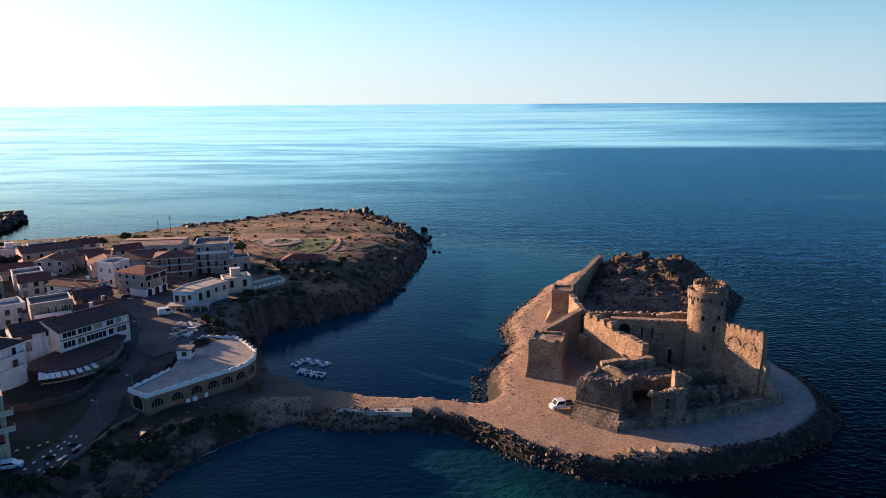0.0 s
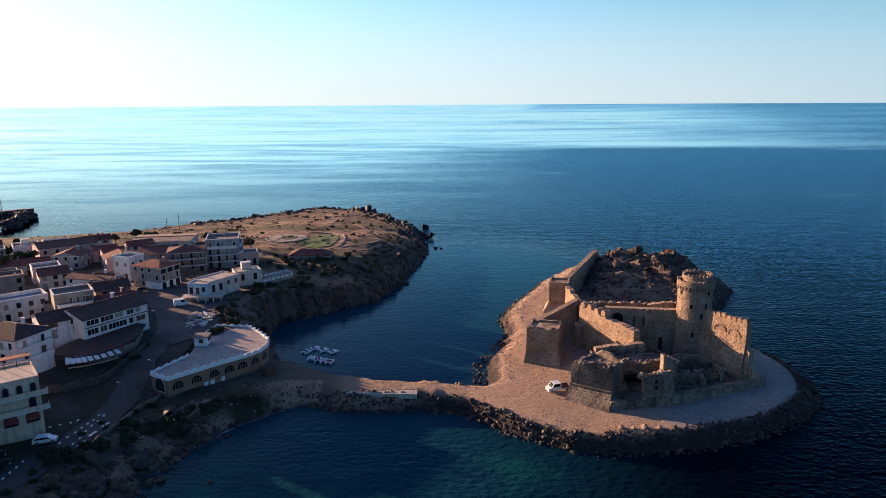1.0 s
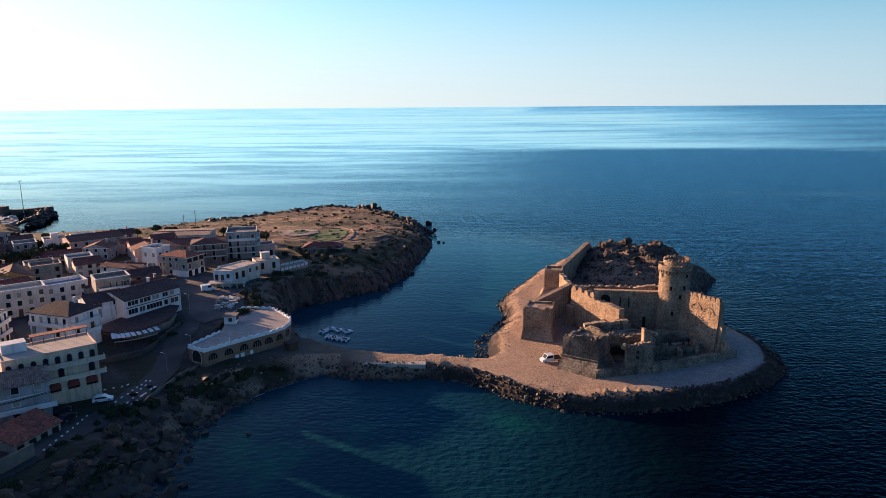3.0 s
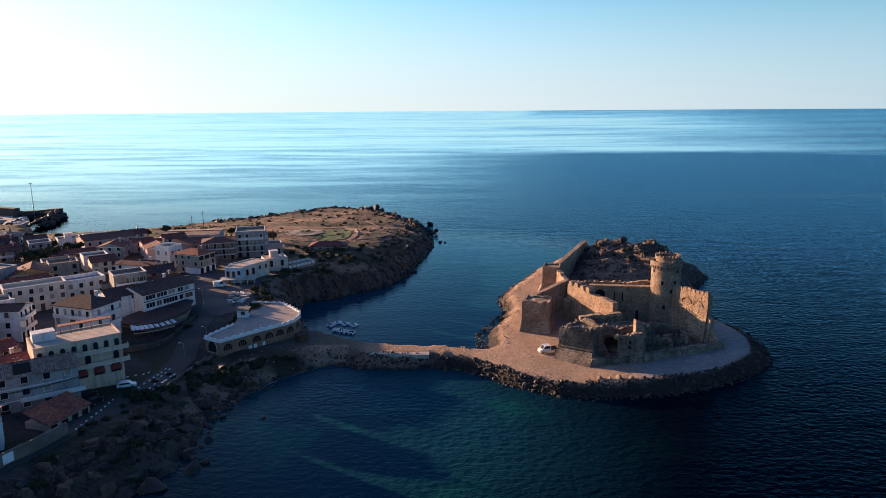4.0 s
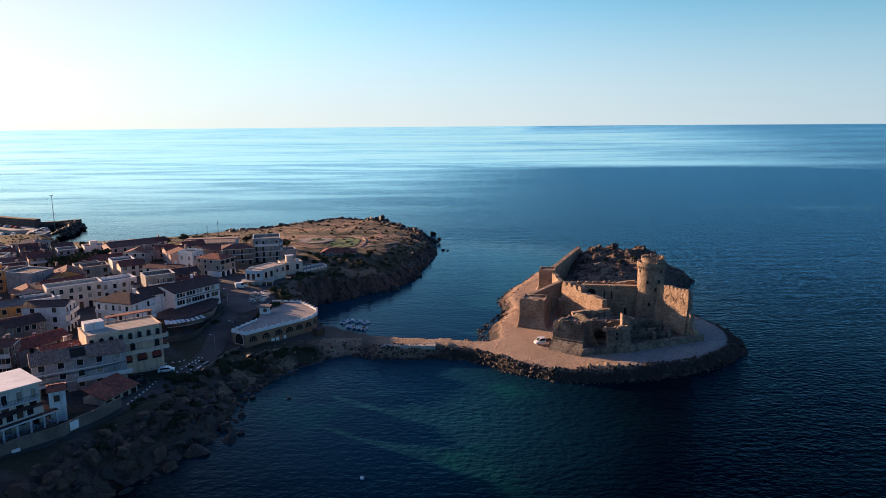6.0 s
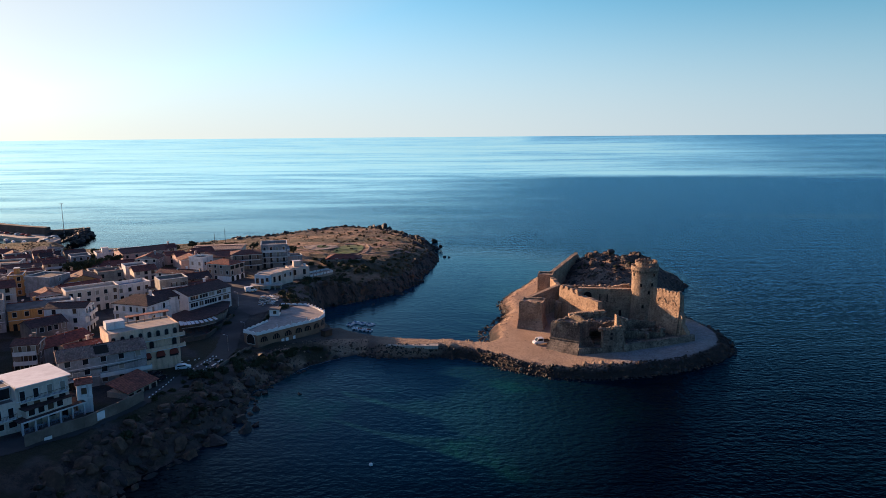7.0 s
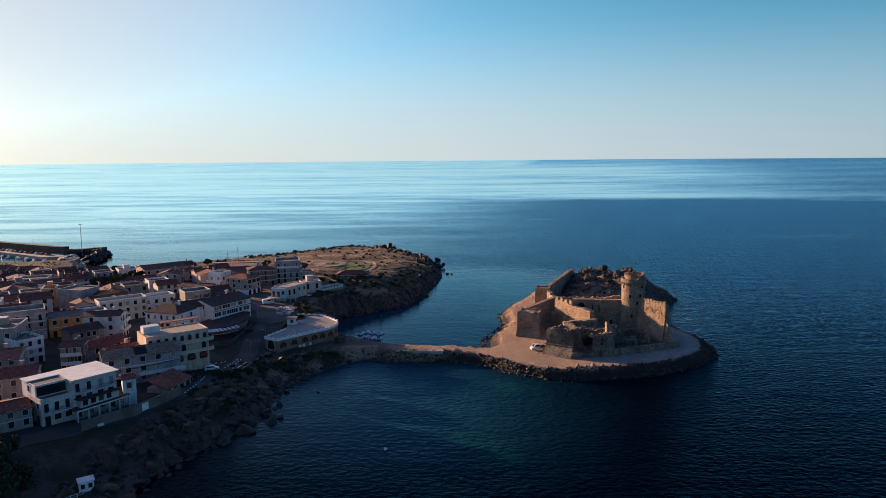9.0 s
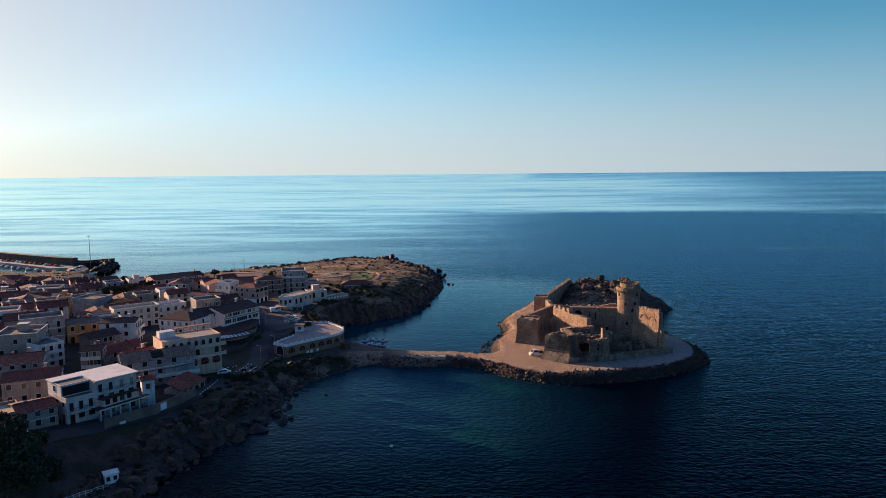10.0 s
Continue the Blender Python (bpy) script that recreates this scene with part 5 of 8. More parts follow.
house("ochre house with a big brown gabled roof", P(-152.32, 177.74), P(-141.12, 183.68), 12.32, 14.11, "ochre", "cross", M_TILE_BROWN, 2, 3, 2, 3, rise=2.2)
house("yellow house with a dark red roof", P(-144.59, 162.96), P(-135.52, 174.5), 8.96, 14.11, "yellow", "gable", M_TILE_RED, 2, 3, 1, 3, rise=1.4)
house("long cream house with a roof terrace", P(-135.63, 148.51), P(-122.53, 158.93), 7.84, 16.35, "cream", "flat", None, 3, 6, 2, 2, parapet=0.8, deck=M_TERRA)
house("ochre house with a weathered grey roof", P(-142.35, 127.34), P(-133.5, 132.72), 10.08, 16.13, "ochre", "gable", M_ROOF_GREY, 2, 3, 2, rise=1.0)
house("grey house under a long pale roof edge", P(-153.78, 118.94), P(-142.46, 126.11), 10.08, 19.04, "grey", "flat", None, 3, 4, 3, parapet=0.9, balconies={("front", 2): None})
house("tan three-storey house with a flat roof", P(-147.28, 95.87), P(-136.08, 99.12), 13.44, 19.26, "tan", "flat", None, 3, 3, 3, balconies={("side", 2): None, ("side", 1): None})
house("pale blue-white house with balconies", P(-132.61, 94.08), P(-128.35, 100.35), 10.08, 16.58, "white", "flat", None, 3, 3, 2, balconies={("front", 1): M_TRIM, ("front", 2): M_TRIM})
house("white block with a dark roof and side balconies", P(-129.92, 125.44), P(-118.05, 127.01), 7.84, 17.14, "white", "gable", M_TILE_DARK, 3, 2, 3, rise=0.9, balconies={("side", 1): M_TRIM, ("side", 2): M_TRIM})
house("brown house with a dark roof and a row of windows", P(-127.23, 113.68), P(-120.96, 121.63), 7.84, 14.34, "brown", "gable", M_TILE_DARK, 2, 5, 2, rise=1.5)
house("small brown house with white shutters", P(-118.16, 90.5), P(-112.34, 92.06), 6.72, 16.35, "brown", "gable", M_TILE_BROWN, 3, 3, 2, style="shutter", balconies={("front", 2): M_TRIM, ("front", 1): M_TRIM}, rise=0.8)
house("low house with a dark red tiled roof", P(-113.68, 96.32), P(-106.96, 109.2), 7.84, 13.66, "grey", "gable", M_TILE_RED, 2, 2, 1, rise=1.4)
house("low house with a weathered red roof", P(-104.72, 92.96), P(-98.56, 99.12), 8.96, 13.44, "cream", "gable", M_TILE_ORANGE, 2, 2, 1, rise=1.2)
grey_house, gc, gg = house("grey apartment house with a pale corrugated roof apron and balcony", P(-101.36, 81.76), P(-84.67, 92.96), 8.96, 14.78, "grey", "gable", M_TILE_PALE, 3, 5, 2, rise=1.7, win=(1.3, 1.4), chimney=False)
gu0, gl0 = unit(gc[0], gc[1])
balcony(grey_house, gc[0], gu0, gl0 * 0.44, gl0 * 1.05, gg + (14.78 - gg) / 3 - 0.1, 1.2, M_TRIM)
balcony(grey_house, gc[0], gu0, gl0 * 0.02, gl0 * 0.3, gg + (14.78 - gg) / 3 - 0.1, 0.9)
# a near-black panel paints the shade inside the garage
bm = bmesh.new()
slab(bm, gc[0], gu0, (gl0 * 0.08, gl0 * 0.34), (-0.02, 0.03), (gg + 0.1, gg + 2.3))
part("garage_opening", bm, M_SHADOW, grey_house)
bm = bmesh.new()
for i in range(int(gl0 / 0.34)):
    c = -0.3 + i * 0.34
    if gl0 * 0.4 < c < gl0 * 0.58:
        continue
    e = 0.55 + 0.12 * math.sin(i * 0.9)
    tube(bm, (gc[0][0] + gu0[0] * c + gu0[1] * e, gc[0][1] + gu0[1] * c - gu0[0] * e, 14.78 - 0.12), (gc[0][0] + gu0[0] * c - gu0[1] * 4.48, gc[0][1] + gu0[1] * c + gu0[0] * 4.48, 14.78 + 1.76), 0.15, n=6)
part("apron_tiles", bm, M_TILE_PALE, grey_house, "pale weathered half-round tiles")
# a near-black slab on the roof paints the shade of a sunken terrace
bm = bmesh.new()
for z0, z1, e0, e1 in ((14.78 + 0.3, 14.78 + 1.5, -0.6, -3.58),):
    vs = [bm.verts.new((gc[0][0] + gu0[0] * c + gu0[1] * e, gc[0][1] + gu0[1] * c - gu0[0] * e, z)) for c, e, z in ((gl0 * 0.41, e0, z0 + 0.1), (gl0 * 0.57, e0, z0 + 0.1), (gl0 * 0.57, e1, z1 + 0.1), (gl0 * 0.41, e1, z1 + 0.1))]
    ws = [bm.verts.new(v.co - Vector((0, 0, 0.3))) for v in vs]
    bm.faces.new(vs)
    bm.faces.new(ws[::-1])
    for i in range(4):
        bm.faces.new((vs[i], ws[i], ws[(i + 1) % 4], vs[(i + 1) % 4]))
part("roof_recess", bm, M_SHADOW, grey_house, "dark roof panel painted as a shaded sunken terrace")
for z in (14.78 - 2.9, 14.78 - 3.1):
    bm = bmesh.new()
    for i in range(6):
        f = lambda k: (gc[0][0] + gu0[0] * (gl0 * k) + gu0[1] * 0.3, gc[0][1] + gu0[1] * (gl0 * k) - gu0[0] * 0.3, z - 0.5 * math.sin(k * math.pi) + 0.4 * k)
        tube(bm, f(i / 6), f((i + 1) / 6), 0.05, n=5)
    part("cable", bm, M_IRON, grey_house, "black cable slung along the facade")
# hotel with arcades
hotel, hc, hg = house("yellow hotel with arched windows and a roof terrace", P(-95.03, 94.62), P(-80.83, 105.90), 9.76, 17.61, "yellow", "flat", None, 3, 0, 2, base=8.29, parapet=0.3, name="hotel", deck=M_CONCRETE)
hu, hl = unit(hc[0], hc[1])
hs = (17.61 - hg) / 3
for fl, n, w, hh in ((2, 8, 0.95, 1.9), (1, 6, 1.15, 2.2), (0, 5, 2.2, 2.3)):
    for i in range(n):
        if fl == 1 and i in (1, 4):
            continue
        c = hl * (i + 0.5) / n
        zz = hg + hs * fl + (0.3 if fl else 0.5)
        aw = arch_window(hotel, hc[0], hu, c, zz, w, hh, M_GLASS, WALLS["tan"])
        if fl == 0:
            bm = bmesh.new()
            spring, m = zz + hh - w / 2, 8
            rows = []
            for e, k in ((0.12, 1.0), (0.5, 0.75), (0.85, 0.0)):
                rows.append([bm.verts.new((hc[0][0] + hu[0] * (c + math.cos(b * math.pi / m) * (w / 2 + 0.05)) + hu[1] * e, hc[0][1] + hu[1] * (c + math.cos(b * math.pi / m) * (w / 2 + 0.05)) - hu[0] * e,
                                           spring - 0.5 + (0.5 + math.sin(b * math.pi / m) * w / 2) * k)) for b in range(m + 1)])
            for p_, q_ in zip(rows, rows[1:]):
                for b in range(m):
                    bm.faces.new((p_[b], p_[b + 1], q_[b + 1], q_[b]))
            part("awning", bm, M_RED_AWNING, aw, "dark red domed canvas awning")
for fl in (1, 2):
    balcony(hotel, hc[0], hu, 0.1, hl + 1.2, hg + hs * fl, 1.3, WALLS["yellow"])
hv = (-hu[1], hu[0])
bm = bmesh.new()
slab(bm, (hc[3][0] - hv[0] * 1.9, hc[3][1] - hv[1] * 1.9), hu, (hl * 0.36, hl * 1.0), (-1.8, 0.3), (17.61 + 2.0, 17.61 + 2.16))
canopy = part("canopy", bm, M_TILE_ORANGE, hotel, "long orange-red canopy along the roof's back")
for k in range(6):
    bm = bmesh.new()
    c = hl * (0.38 + 0.6 * k / 5)
    x, y = hc[3][0] - hv[0] * 1.8 + hu[0] * c, hc[3][1] - hv[1] * 1.8 + hu[1] * c
    tube(bm, (x, y, 17.61), (x, y, 17.61 + 2.0), 0.07, n=6)
    part("post", bm, M_WOOD, canopy)
bm = bmesh.new()
slab(bm, (hc[3][0] - hv[0] * 4.6, hc[3][1] - hv[1] * 4.6), hu, (hl * 0.04, hl * 0.3), (-3.2, 0), (17.61 + 0.06, 17.61 + 2.1))
part("roof_hut", bm, WALLS["white"], hotel)
house("white villa with a dark hipped roof and corner balconies", P(-111.16, 131.26), P(-98.62, 127.19), 9.65, 17.24, "white", "hip", M_TILE_DARK, 2, 5, 2, rise=2.2, base=11.59, win=(2.0, 1.7), balconies={("side", 1): M_TRIM, ("side", 0): M_TRIM, ("front", 1): M_TRIM})
longhouse, lc, lg = house("long white building with a brown roof and glazed front", P(-92.83, 145.62), P(-83.29, 160.95), 12.86, 16.05, "white", "gable", M_TILE_DARK, 2, 0, 3, rise=1.7, win=(1.6, 1.3), base=11.40)
lu, ll = unit(lc[0], lc[1])
for fl, z, hh, bays in ((0, 0.35, 1.45, ((0.04, 0.2), (0.235, 0.33), (0.36, 0.64), (0.68, 0.75), (0.8, 0.95))), (1, 0.55, 1.25, ((0.04, 0.22), (0.25, 0.44), (0.47, 0.6), (0.66, 0.76), (0.8, 0.88)))):
    for a0, a1 in bays:
        w = window(longhouse, lc[0], lu, ll * (a0 + a1) / 2, lg + fl * (16.05 - lg) / 2 + z, ll * (a1 - a0), hh)
        n = max(1, round(ll * (a1 - a0) / 1.1))
        for k in range(1, n):
            bm = bmesh.new()
            c = ll * (a0 + (a1 - a0) * k / n)
            slab(bm, lc[0], lu, (c - 0.04, c + 0.04), (0.022, 0.07), (lg + fl * (16.05 - lg) / 2 + z, lg + fl * (16.05 - lg) / 2 + z + hh))
            part("mullion", bm, M_TRIM, w)
bm = bmesh.new()
slab(bm, lc[0], lu, (0.1, ll - 0.1), (0.012, 0.16), (lg + (16.05 - lg) / 2 - 0.12, lg + (16.05 - lg) / 2 + 0.1))
part("string_course", bm, M_WOOD, longhouse, "dark timber band between the storeys")
house("white wing with a brown roof and a blue-tinted front", P(-102.05, 143.26), P(-94.54, 150.23), 9.65, 15.84, "white", "gable", M_TILE_DARK, 2, 2, 1, rise=1.6, win=(2.2, 1.2), base=11.59)
house("white house with a blue roof terrace", P(-125.78, 164.19), P(-117.04, 172.48), 7.84, 14.56, "white", "flat", None, 2, 4, 2, parapet=1.0, deck=M_BLUE)
house("low grey house with a shed roof", P(-116.7, 170.8), P(-109.09, 187.04), 8.96, 13.22, "grey", "gable", M_TILE_DARK, 1, 4, 2, rise=1.3)
house("white house with an angular roof", P(-125.44, 197.12), P(-109.76, 193.2), 7.84, 13.89, "white", "gable", M_TILE_BROWN, 2, 4, 2, rise=1.0)
corner, cc, cg = house("corner house with an arcaded loggia and red roof", P(-106.18, 203.28), P(-95.2, 198.58), 8.96, 16.35, "tan", "hip", M_TILE_ORANGE, 3, 4, 0, rise=1.5, name="corner_house")
cu, cl = unit(cc[1], cc[2])
cs = (16.35 - cg) / 3
for i in range(3):
    arch_window(corner, cc[1], cu, cl * (i + 0.5) / 3, cg + cs * 2 + 0.5, 2.2, 2.1, M_SHADOW, WALLS["tan"])
    arch_window(corner, cc[1], cu, cl * (i + 0.5) / 3, cg + 0.1, 1.7, 2.4, M_SHADOW, M_WHITE)
    if i != 1:
        window(corner, cc[1], cu, cl * (i + 0.5) / 3, cg + cs + 0.6, 1.0, 1.7)
bm = bmesh.new()
slab(bm, cc[1], cu, (0, cl), (-0.1, 0.05), (cg, cg + cs * 0.97))
part("ground_floor_front", bm, M_WHITE, corner, "white-painted ground floor")
cu2, cl2 = unit(cc[0], cc[1])
bm = bmesh.new()
slab(bm, cc[0], cu2, (cl2 * 0.45, cl2 + 0.05), (-0.1, 0.05), (cg, cg + cs * 0.97))
part("ground_floor_front", bm, M_WHITE, corner, "white-painted ground floor")
house("slim flat-roofed white house", P(-117.38, 213.25), P(-110.54, 210.56), 6.72, 16.8, "white", "flat", None, 2, 2, 2)
house("large hall with a flat tan roof", P(-135.86, 265.33), P(-110.99, 268.91), 16.8, 11.65, "cream", "gable", M_TILE_PALE, 1, 6, 2, rise=0.5)
house("long grey house with a brown roof", P(-116.48, 229.6), P(-103.04, 232.96), 15.68, 14.11, "grey", "gable", M_TILE_BROWN, 2, 4, 2, rise=1.6)
house("big pink house with a red roof", P(-158.59, 239.68), P(-142.8, 253.12), 14.56, 14.34, "pink", "gable", M_TILE_BROWN, 2, 5, 3, rise=1.4)
house("white-gabled house beside the pink one", P(-148.96, 230.72), P(-138.88, 231.84), 10.08, 13.44, "grey", "cross", M_TILE_RED, 2, 3, 2, rise=1.6)
house("wide house with a red tiled roof", P(-163.52, 220.64), P(-147.84, 226.24), 8.96, 11.87, "tan", "gable", M_TILE_RED, 2, 4, 2, rise=1.6)
flats, fc, fg = house("grey block of flats with a flat roof", P(-89.71, 227.36), P(-78.4, 230.16), 12.32, 19.26, "grey", "flat", None, 4, 4, 3, parapet=0.8, name="apartment_block", balconies={("front", 1): None, ("front", 2): None, ("front", 3): M_TRIM, ("side", 2): M_TRIM, ("side", 3): M_TRIM})
house("brown house with open loggias", P(-100.8, 219.52), P(-88.48, 223.44), 10.08, 16.8, "brown", "hip", M_TILE_BROWN, 3, 4, 2, rise=1.4, balconies={("front", 1): None, ("front", 2): None})
house("small flat-roofed pink house", P(-78.85, 232.62), P(-72.58, 234.98), 6.72, 13.22, "pink", "flat", None, 1, 2, 1)
house("low bar with a sun-bleached flat roof", P(-81.61, 186.15), P(-75.33, 185.06), 8.65, 14.50, "blue", "flat", None, 1, 3, 2, parapet=0.3, base=11.18, deck=M_TERRA, name="bar")
house("low cream bar with a flat roof", P(-75.00, 186.69), P(-68.84, 196.96), 7.57, 14.72, "cream", "flat", None, 1, 4, 2, parapet=0.3, base=11.37, deck=M_TERRA, name="bar")
house("low pale flat-roofed outbuilding", P(-71.01, 200.64), P(-63.44, 204.53), 6.49, 14.29, "cream", "flat", None, 1, 2, 1, parapet=0.25, base=11.37, deck=M_TERRA)
house("low dark-red roofed house with a hipped roof", (-62.5, 240.5), (-46.5, 240.8), 8.4, 10.75, "brown", "hip", M_TILE_RED, 1, 5, 2, rise=1.9, chimney=False)
viewing = thing("viewing_terrace", -60, 212, 9.2, "railed terrace with white panels above the cliff", "terrace")
VT = [(-63.4, 205.0), (-55.2, 215.5), (-58.6, 220.5), (-66.6, 211.5)]
vz = max(ground_at(*p) for p in VT) + 0.15
bm = bmesh.new()
prism(bm, ccw(VT), min(ground_at(*p) for p in VT) - 1.0, vz)
part("deck", bm, M_PLAZA_PALE, viewing)
for p, q in zip(VT[:3], VT[1:]):
    u, ln = unit(p, q)
    n = max(2, round(ln / 1.9))
    for k in range(n):
        bm = bmesh.new()
        slab(bm, p, u, (ln * k / n + 0.12, ln * (k + 1) / n - 0.12), (-0.1, -0.02), (vz + 0.12, vz + 0.95))
        part("panel", bm, M_TRIM, viewing)
        bm = bmesh.new()
        slab(bm, p, u, (ln * k / n - 0.06, ln * k / n + 0.06), (-0.14, 0.02), (vz + 0.004, vz + 1.15))
        part("post", bm, M_IRON, viewing)
under = thing("bar_undercroft", -76.6, 183.6, 8.0, "dark open ground floor with posts under the bar terrace", "undercroft")
UA, UB = (-82.4, 183.2), (-70.8, 184.0)
uu, ul = unit(UA, UB)
uz = ground_at(-78, 184) - 0.3
bm = bmesh.new()
slab(bm, UA, uu, (0, ul), (-3.4, -2.4), (uz, 10.8))
part("wall", bm, WALLS["brown"], under)
bm = bmesh.new()
slab(bm, UA, uu, (-0.3, ul + 0.3), (-3.5, 0.4), (10.804, 11.04))
part("roof_slab", bm, M_CONCRETE, under)
for k in range(6):
    bm = bmesh.new()
    slab(bm, UA, uu, (ul * k / 5 - 0.12, ul * k / 5 + 0.12), (-0.12, 0.12), (uz, 10.8))
    part("post", bm, M_TRIM, under)
bm = bmesh.new()
slab(bm, UA, uu, (0, ul), (0.2, 0.26), (11.94, 12.0))
for k in range(24):
    slab(bm, UA, uu, (ul * k / 23 - 0.02, ul * k / 23 + 0.02), (0.21, 0.25), (11.044, 11.94))
part("railing", bm, M_TRIM, under)
GA, GB = P(-101.92, 53.2), P(-90.72, 66.75)
GM = (GA[0] + (GB[0] - GA[0]) * 0.4, GA[1] + (GB[1] - GA[1]) * 0.4)
near, nc, ng = house("large white guest house with a pale sunlit roof slab", GM, GB, 11.2, 16.8, "cream", "flat", None, 3, 4, 2, 0, parapet=0.12, deck=M_CONCRETE, base=7.62, win=(1.4, 1.4), name="guest_house", balconies={("front", 2): None})
house("terraced wing of the white guest house", GA, (GM[0] - 0.02, GM[1] - 0.02), 7.28, 13.89, "cream", "flat", None, 2, 3, 0, 2, parapet=0.3, deck=M_ROOF_GREY, base=7.62, win=(1.5, 1.3), name="guest_house_wing", balconies={("front", 1): None})
gu_, gl_ = unit(GA, GM)
GD = (GA[0] - gu_[1] * 2.91 + gu_[0] * 0.06, GA[1] + gu_[0] * 2.91 + gu_[1] * 0.06)
back, bc_, bg_ = house("tall back wing of the guest house with a white roof", GD, (GD[0] + gu_[0] * (gl_ - 0.12), GD[1] + gu_[1] * (gl_ - 0.12)), 8.18, 16.8, "white", "flat", None, 3, 0, 0, 1, parapet=0.12, deck=M_ROOF_GREY, base=7.62, name="guest_house_wing")
bm = bmesh.new()
slab(bm, GD, gu_, (0.3, gl_ - 0.3), (-0.05, 0.06), (13.89 + 0.3, 16.8 - 0.35))
part("glazed_front", bm, M_GLASS, back, "dark glazed penthouse front")
bm = bmesh.new()
slab(bm, GD, gu_, (-0.3, gl_), (-8.18 - 0.2, -4.4), (16.8 + 0.124, 16.8 + 0.34))
part("roof_slab", bm, M_WHITE, back)
bm = bmesh.new()
slab(bm, GM, gu_, (0.02, math.dist(GM, GB) + 0.5), (-11.2 - 0.3, 0.7), (16.8 + 0.124, 16.8 + 0.34))
part("roof_slab", bm, M_WHITE, near)
house("small tan house with a red roof", P(-110.32, 47.6), P(-104.16, 53.31), 10.08, 12.54, "tan", "gable", M_TILE_RED, 2, 3, 1, 2, rise=1.0)
house("tan house with a sunlit parapet", P(-123.2, 38.64), P(-110.43, 49.84), 10.08, 12.1, "tan", "flat", None, 1, 4, 2, deck=M_TERRA)
house("slim white stair block with tiles", P(-89.82, 68.1), P(-87.14, 69.66), 4.48, 14.11, "white", "gable", M_TILE_ORANGE, 2, 1, 1, rise=0.5, chimney=False)
house("tan apartment house with balconies", P(-136.64, 73.92), P(-123.2, 79.52), 13.44, 16.35, "tan", "gable", M_TILE_ORANGE, 3, 5, 3, rise=1.4)
house("ochre house with a tiled roof", P(-125.44, 64.96), P(-113.12, 70.56), 10.08, 14.78, "tan", "gable", M_TILE_RED, 2, 4, 2, rise=1.4)
house("cream house with a roof terrace", P(-168, 94.08), P(-153.44, 98.56), 13.44, 18.37, "cream", "flat", None, 3, 4, 3)
house("grey house with brown shutters", P(-168, 132.16), P(-155.68, 138.88), 11.2, 16.58, "grey", "gable", M_TILE_BROWN, 2, 4, 2, style="shutter")
house("white house by the back street", P(-187.04, 143.36), P(-173.6, 150.08), 11.2, 16.35, "white", "flat", None, 2, 4, 2)
house("tan house with a long red roof", P(-185.92, 159.04), P(-172.48, 164.64), 10.08, 15.01, "tan", "gable", M_TILE_RED, 2, 4, 2)
house("cream house near the harbour road", P(-219.52, 229.6), P(-204.96, 234.08), 11.2, 10.98, "cream", "flat", None, 2, 4, 2)
house("pink house near the harbour road", P(-219.52, 199.36), P(-204.96, 204.96), 11.2, 12.77, "pink", "gable", M_TILE_RED, 2, 4, 2)

# ---- beach restaurant on the point ----
M_REST_WALL = surface("warm_brown_plaster", (0.3, 0.18, 0.115), (0.22, 0.13, 0.085), 0.3, 1.5, 0.9, 0.02, 0.3)
RB = [(-70.0, 130.0), (-64.9, 126.8), (-55.7, 136.8), (-50.7, 141.6), (-48.6, 144.9), (-47.8, 149.0), (-48.6, 152.9), (-52.8, 158.9), (-57.1, 163.4), (-65.7, 164.0), (-67.2, 156.5), (-65.4, 141.3)]
rest = thing("restaurant", -58.24, 145.6, 2.8, "curved beach restaurant with arched windows and a white-walled roof terrace", "restaurant")
RZ = 7.95  # underside of the terrace floor
bm = bmesh.new()
prism(bm, RB, 2.46, RZ)
part("wall", bm, M_REST_WALL, rest)
bm = bmesh.new()
prism(bm, RB, RZ + 0.004, RZ + 0.16)
part("terrace_floor", bm, M_DECK_TILES, rest, "worn pale square terrace tiles")
for i, (p, q) in enumerate(zip(RB, RB[1:] + RB[:1])):
    u, ln = unit(p, q)
    if i in (10,):
        continue
    bm = bmesh.new()
    slab(bm, p, u, (-0.1, ln), (-0.2, 0.25), (RZ - 0.22, RZ + 0.4))
    low = part("parapet", bm, M_WHITE, rest, "white-painted terrace parapet")
    waves = max(1, round(ln / 2.4))
    for k in range(waves):
        bm = bmesh.new()
        w = ln / waves
        pts = [(k * w, RZ + 0.4)] + [(k * w + w * j / 8, RZ + 0.5 + 0.34 * abs(math.cos(j / 8 * math.pi))) for j in range(9)] + [((k + 1) * w, RZ + 0.4)]
        rows = [[bm.verts.new((p[0] + u[0] * x + u[1] * d, p[1] + u[1] * x - u[0] * d, z)) for x, z in pts] for d in (0.18, -0.12)]
        for j in range(len(pts) - 1):
            bm.faces.new((rows[0][j], rows[0][j + 1], rows[1][j + 1], rows[1][j]))
        bm.faces.new(rows[0][::-1])
        bm.faces.new(rows[1])
        bmesh.ops.recalc_face_normals(bm, faces=bm.faces)
        part("scallop", bm, M_WHITE, low)
        if 5 <= i <= 7:  # the seaward wall has upright piers between the scallops
            bm = bmesh.new()
            slab(bm, p, u, (k * w - 0.12, k * w + 0.12), (-0.26, 0.26), (RZ + 0.16, RZ + 0.95))
            slab(bm, p, u, (k * w - 0.16, k * w + 0.16), (-0.3, 0.3), (RZ + 0.954, RZ + 1.04))
            part("pier", bm, M_WHITE, low)
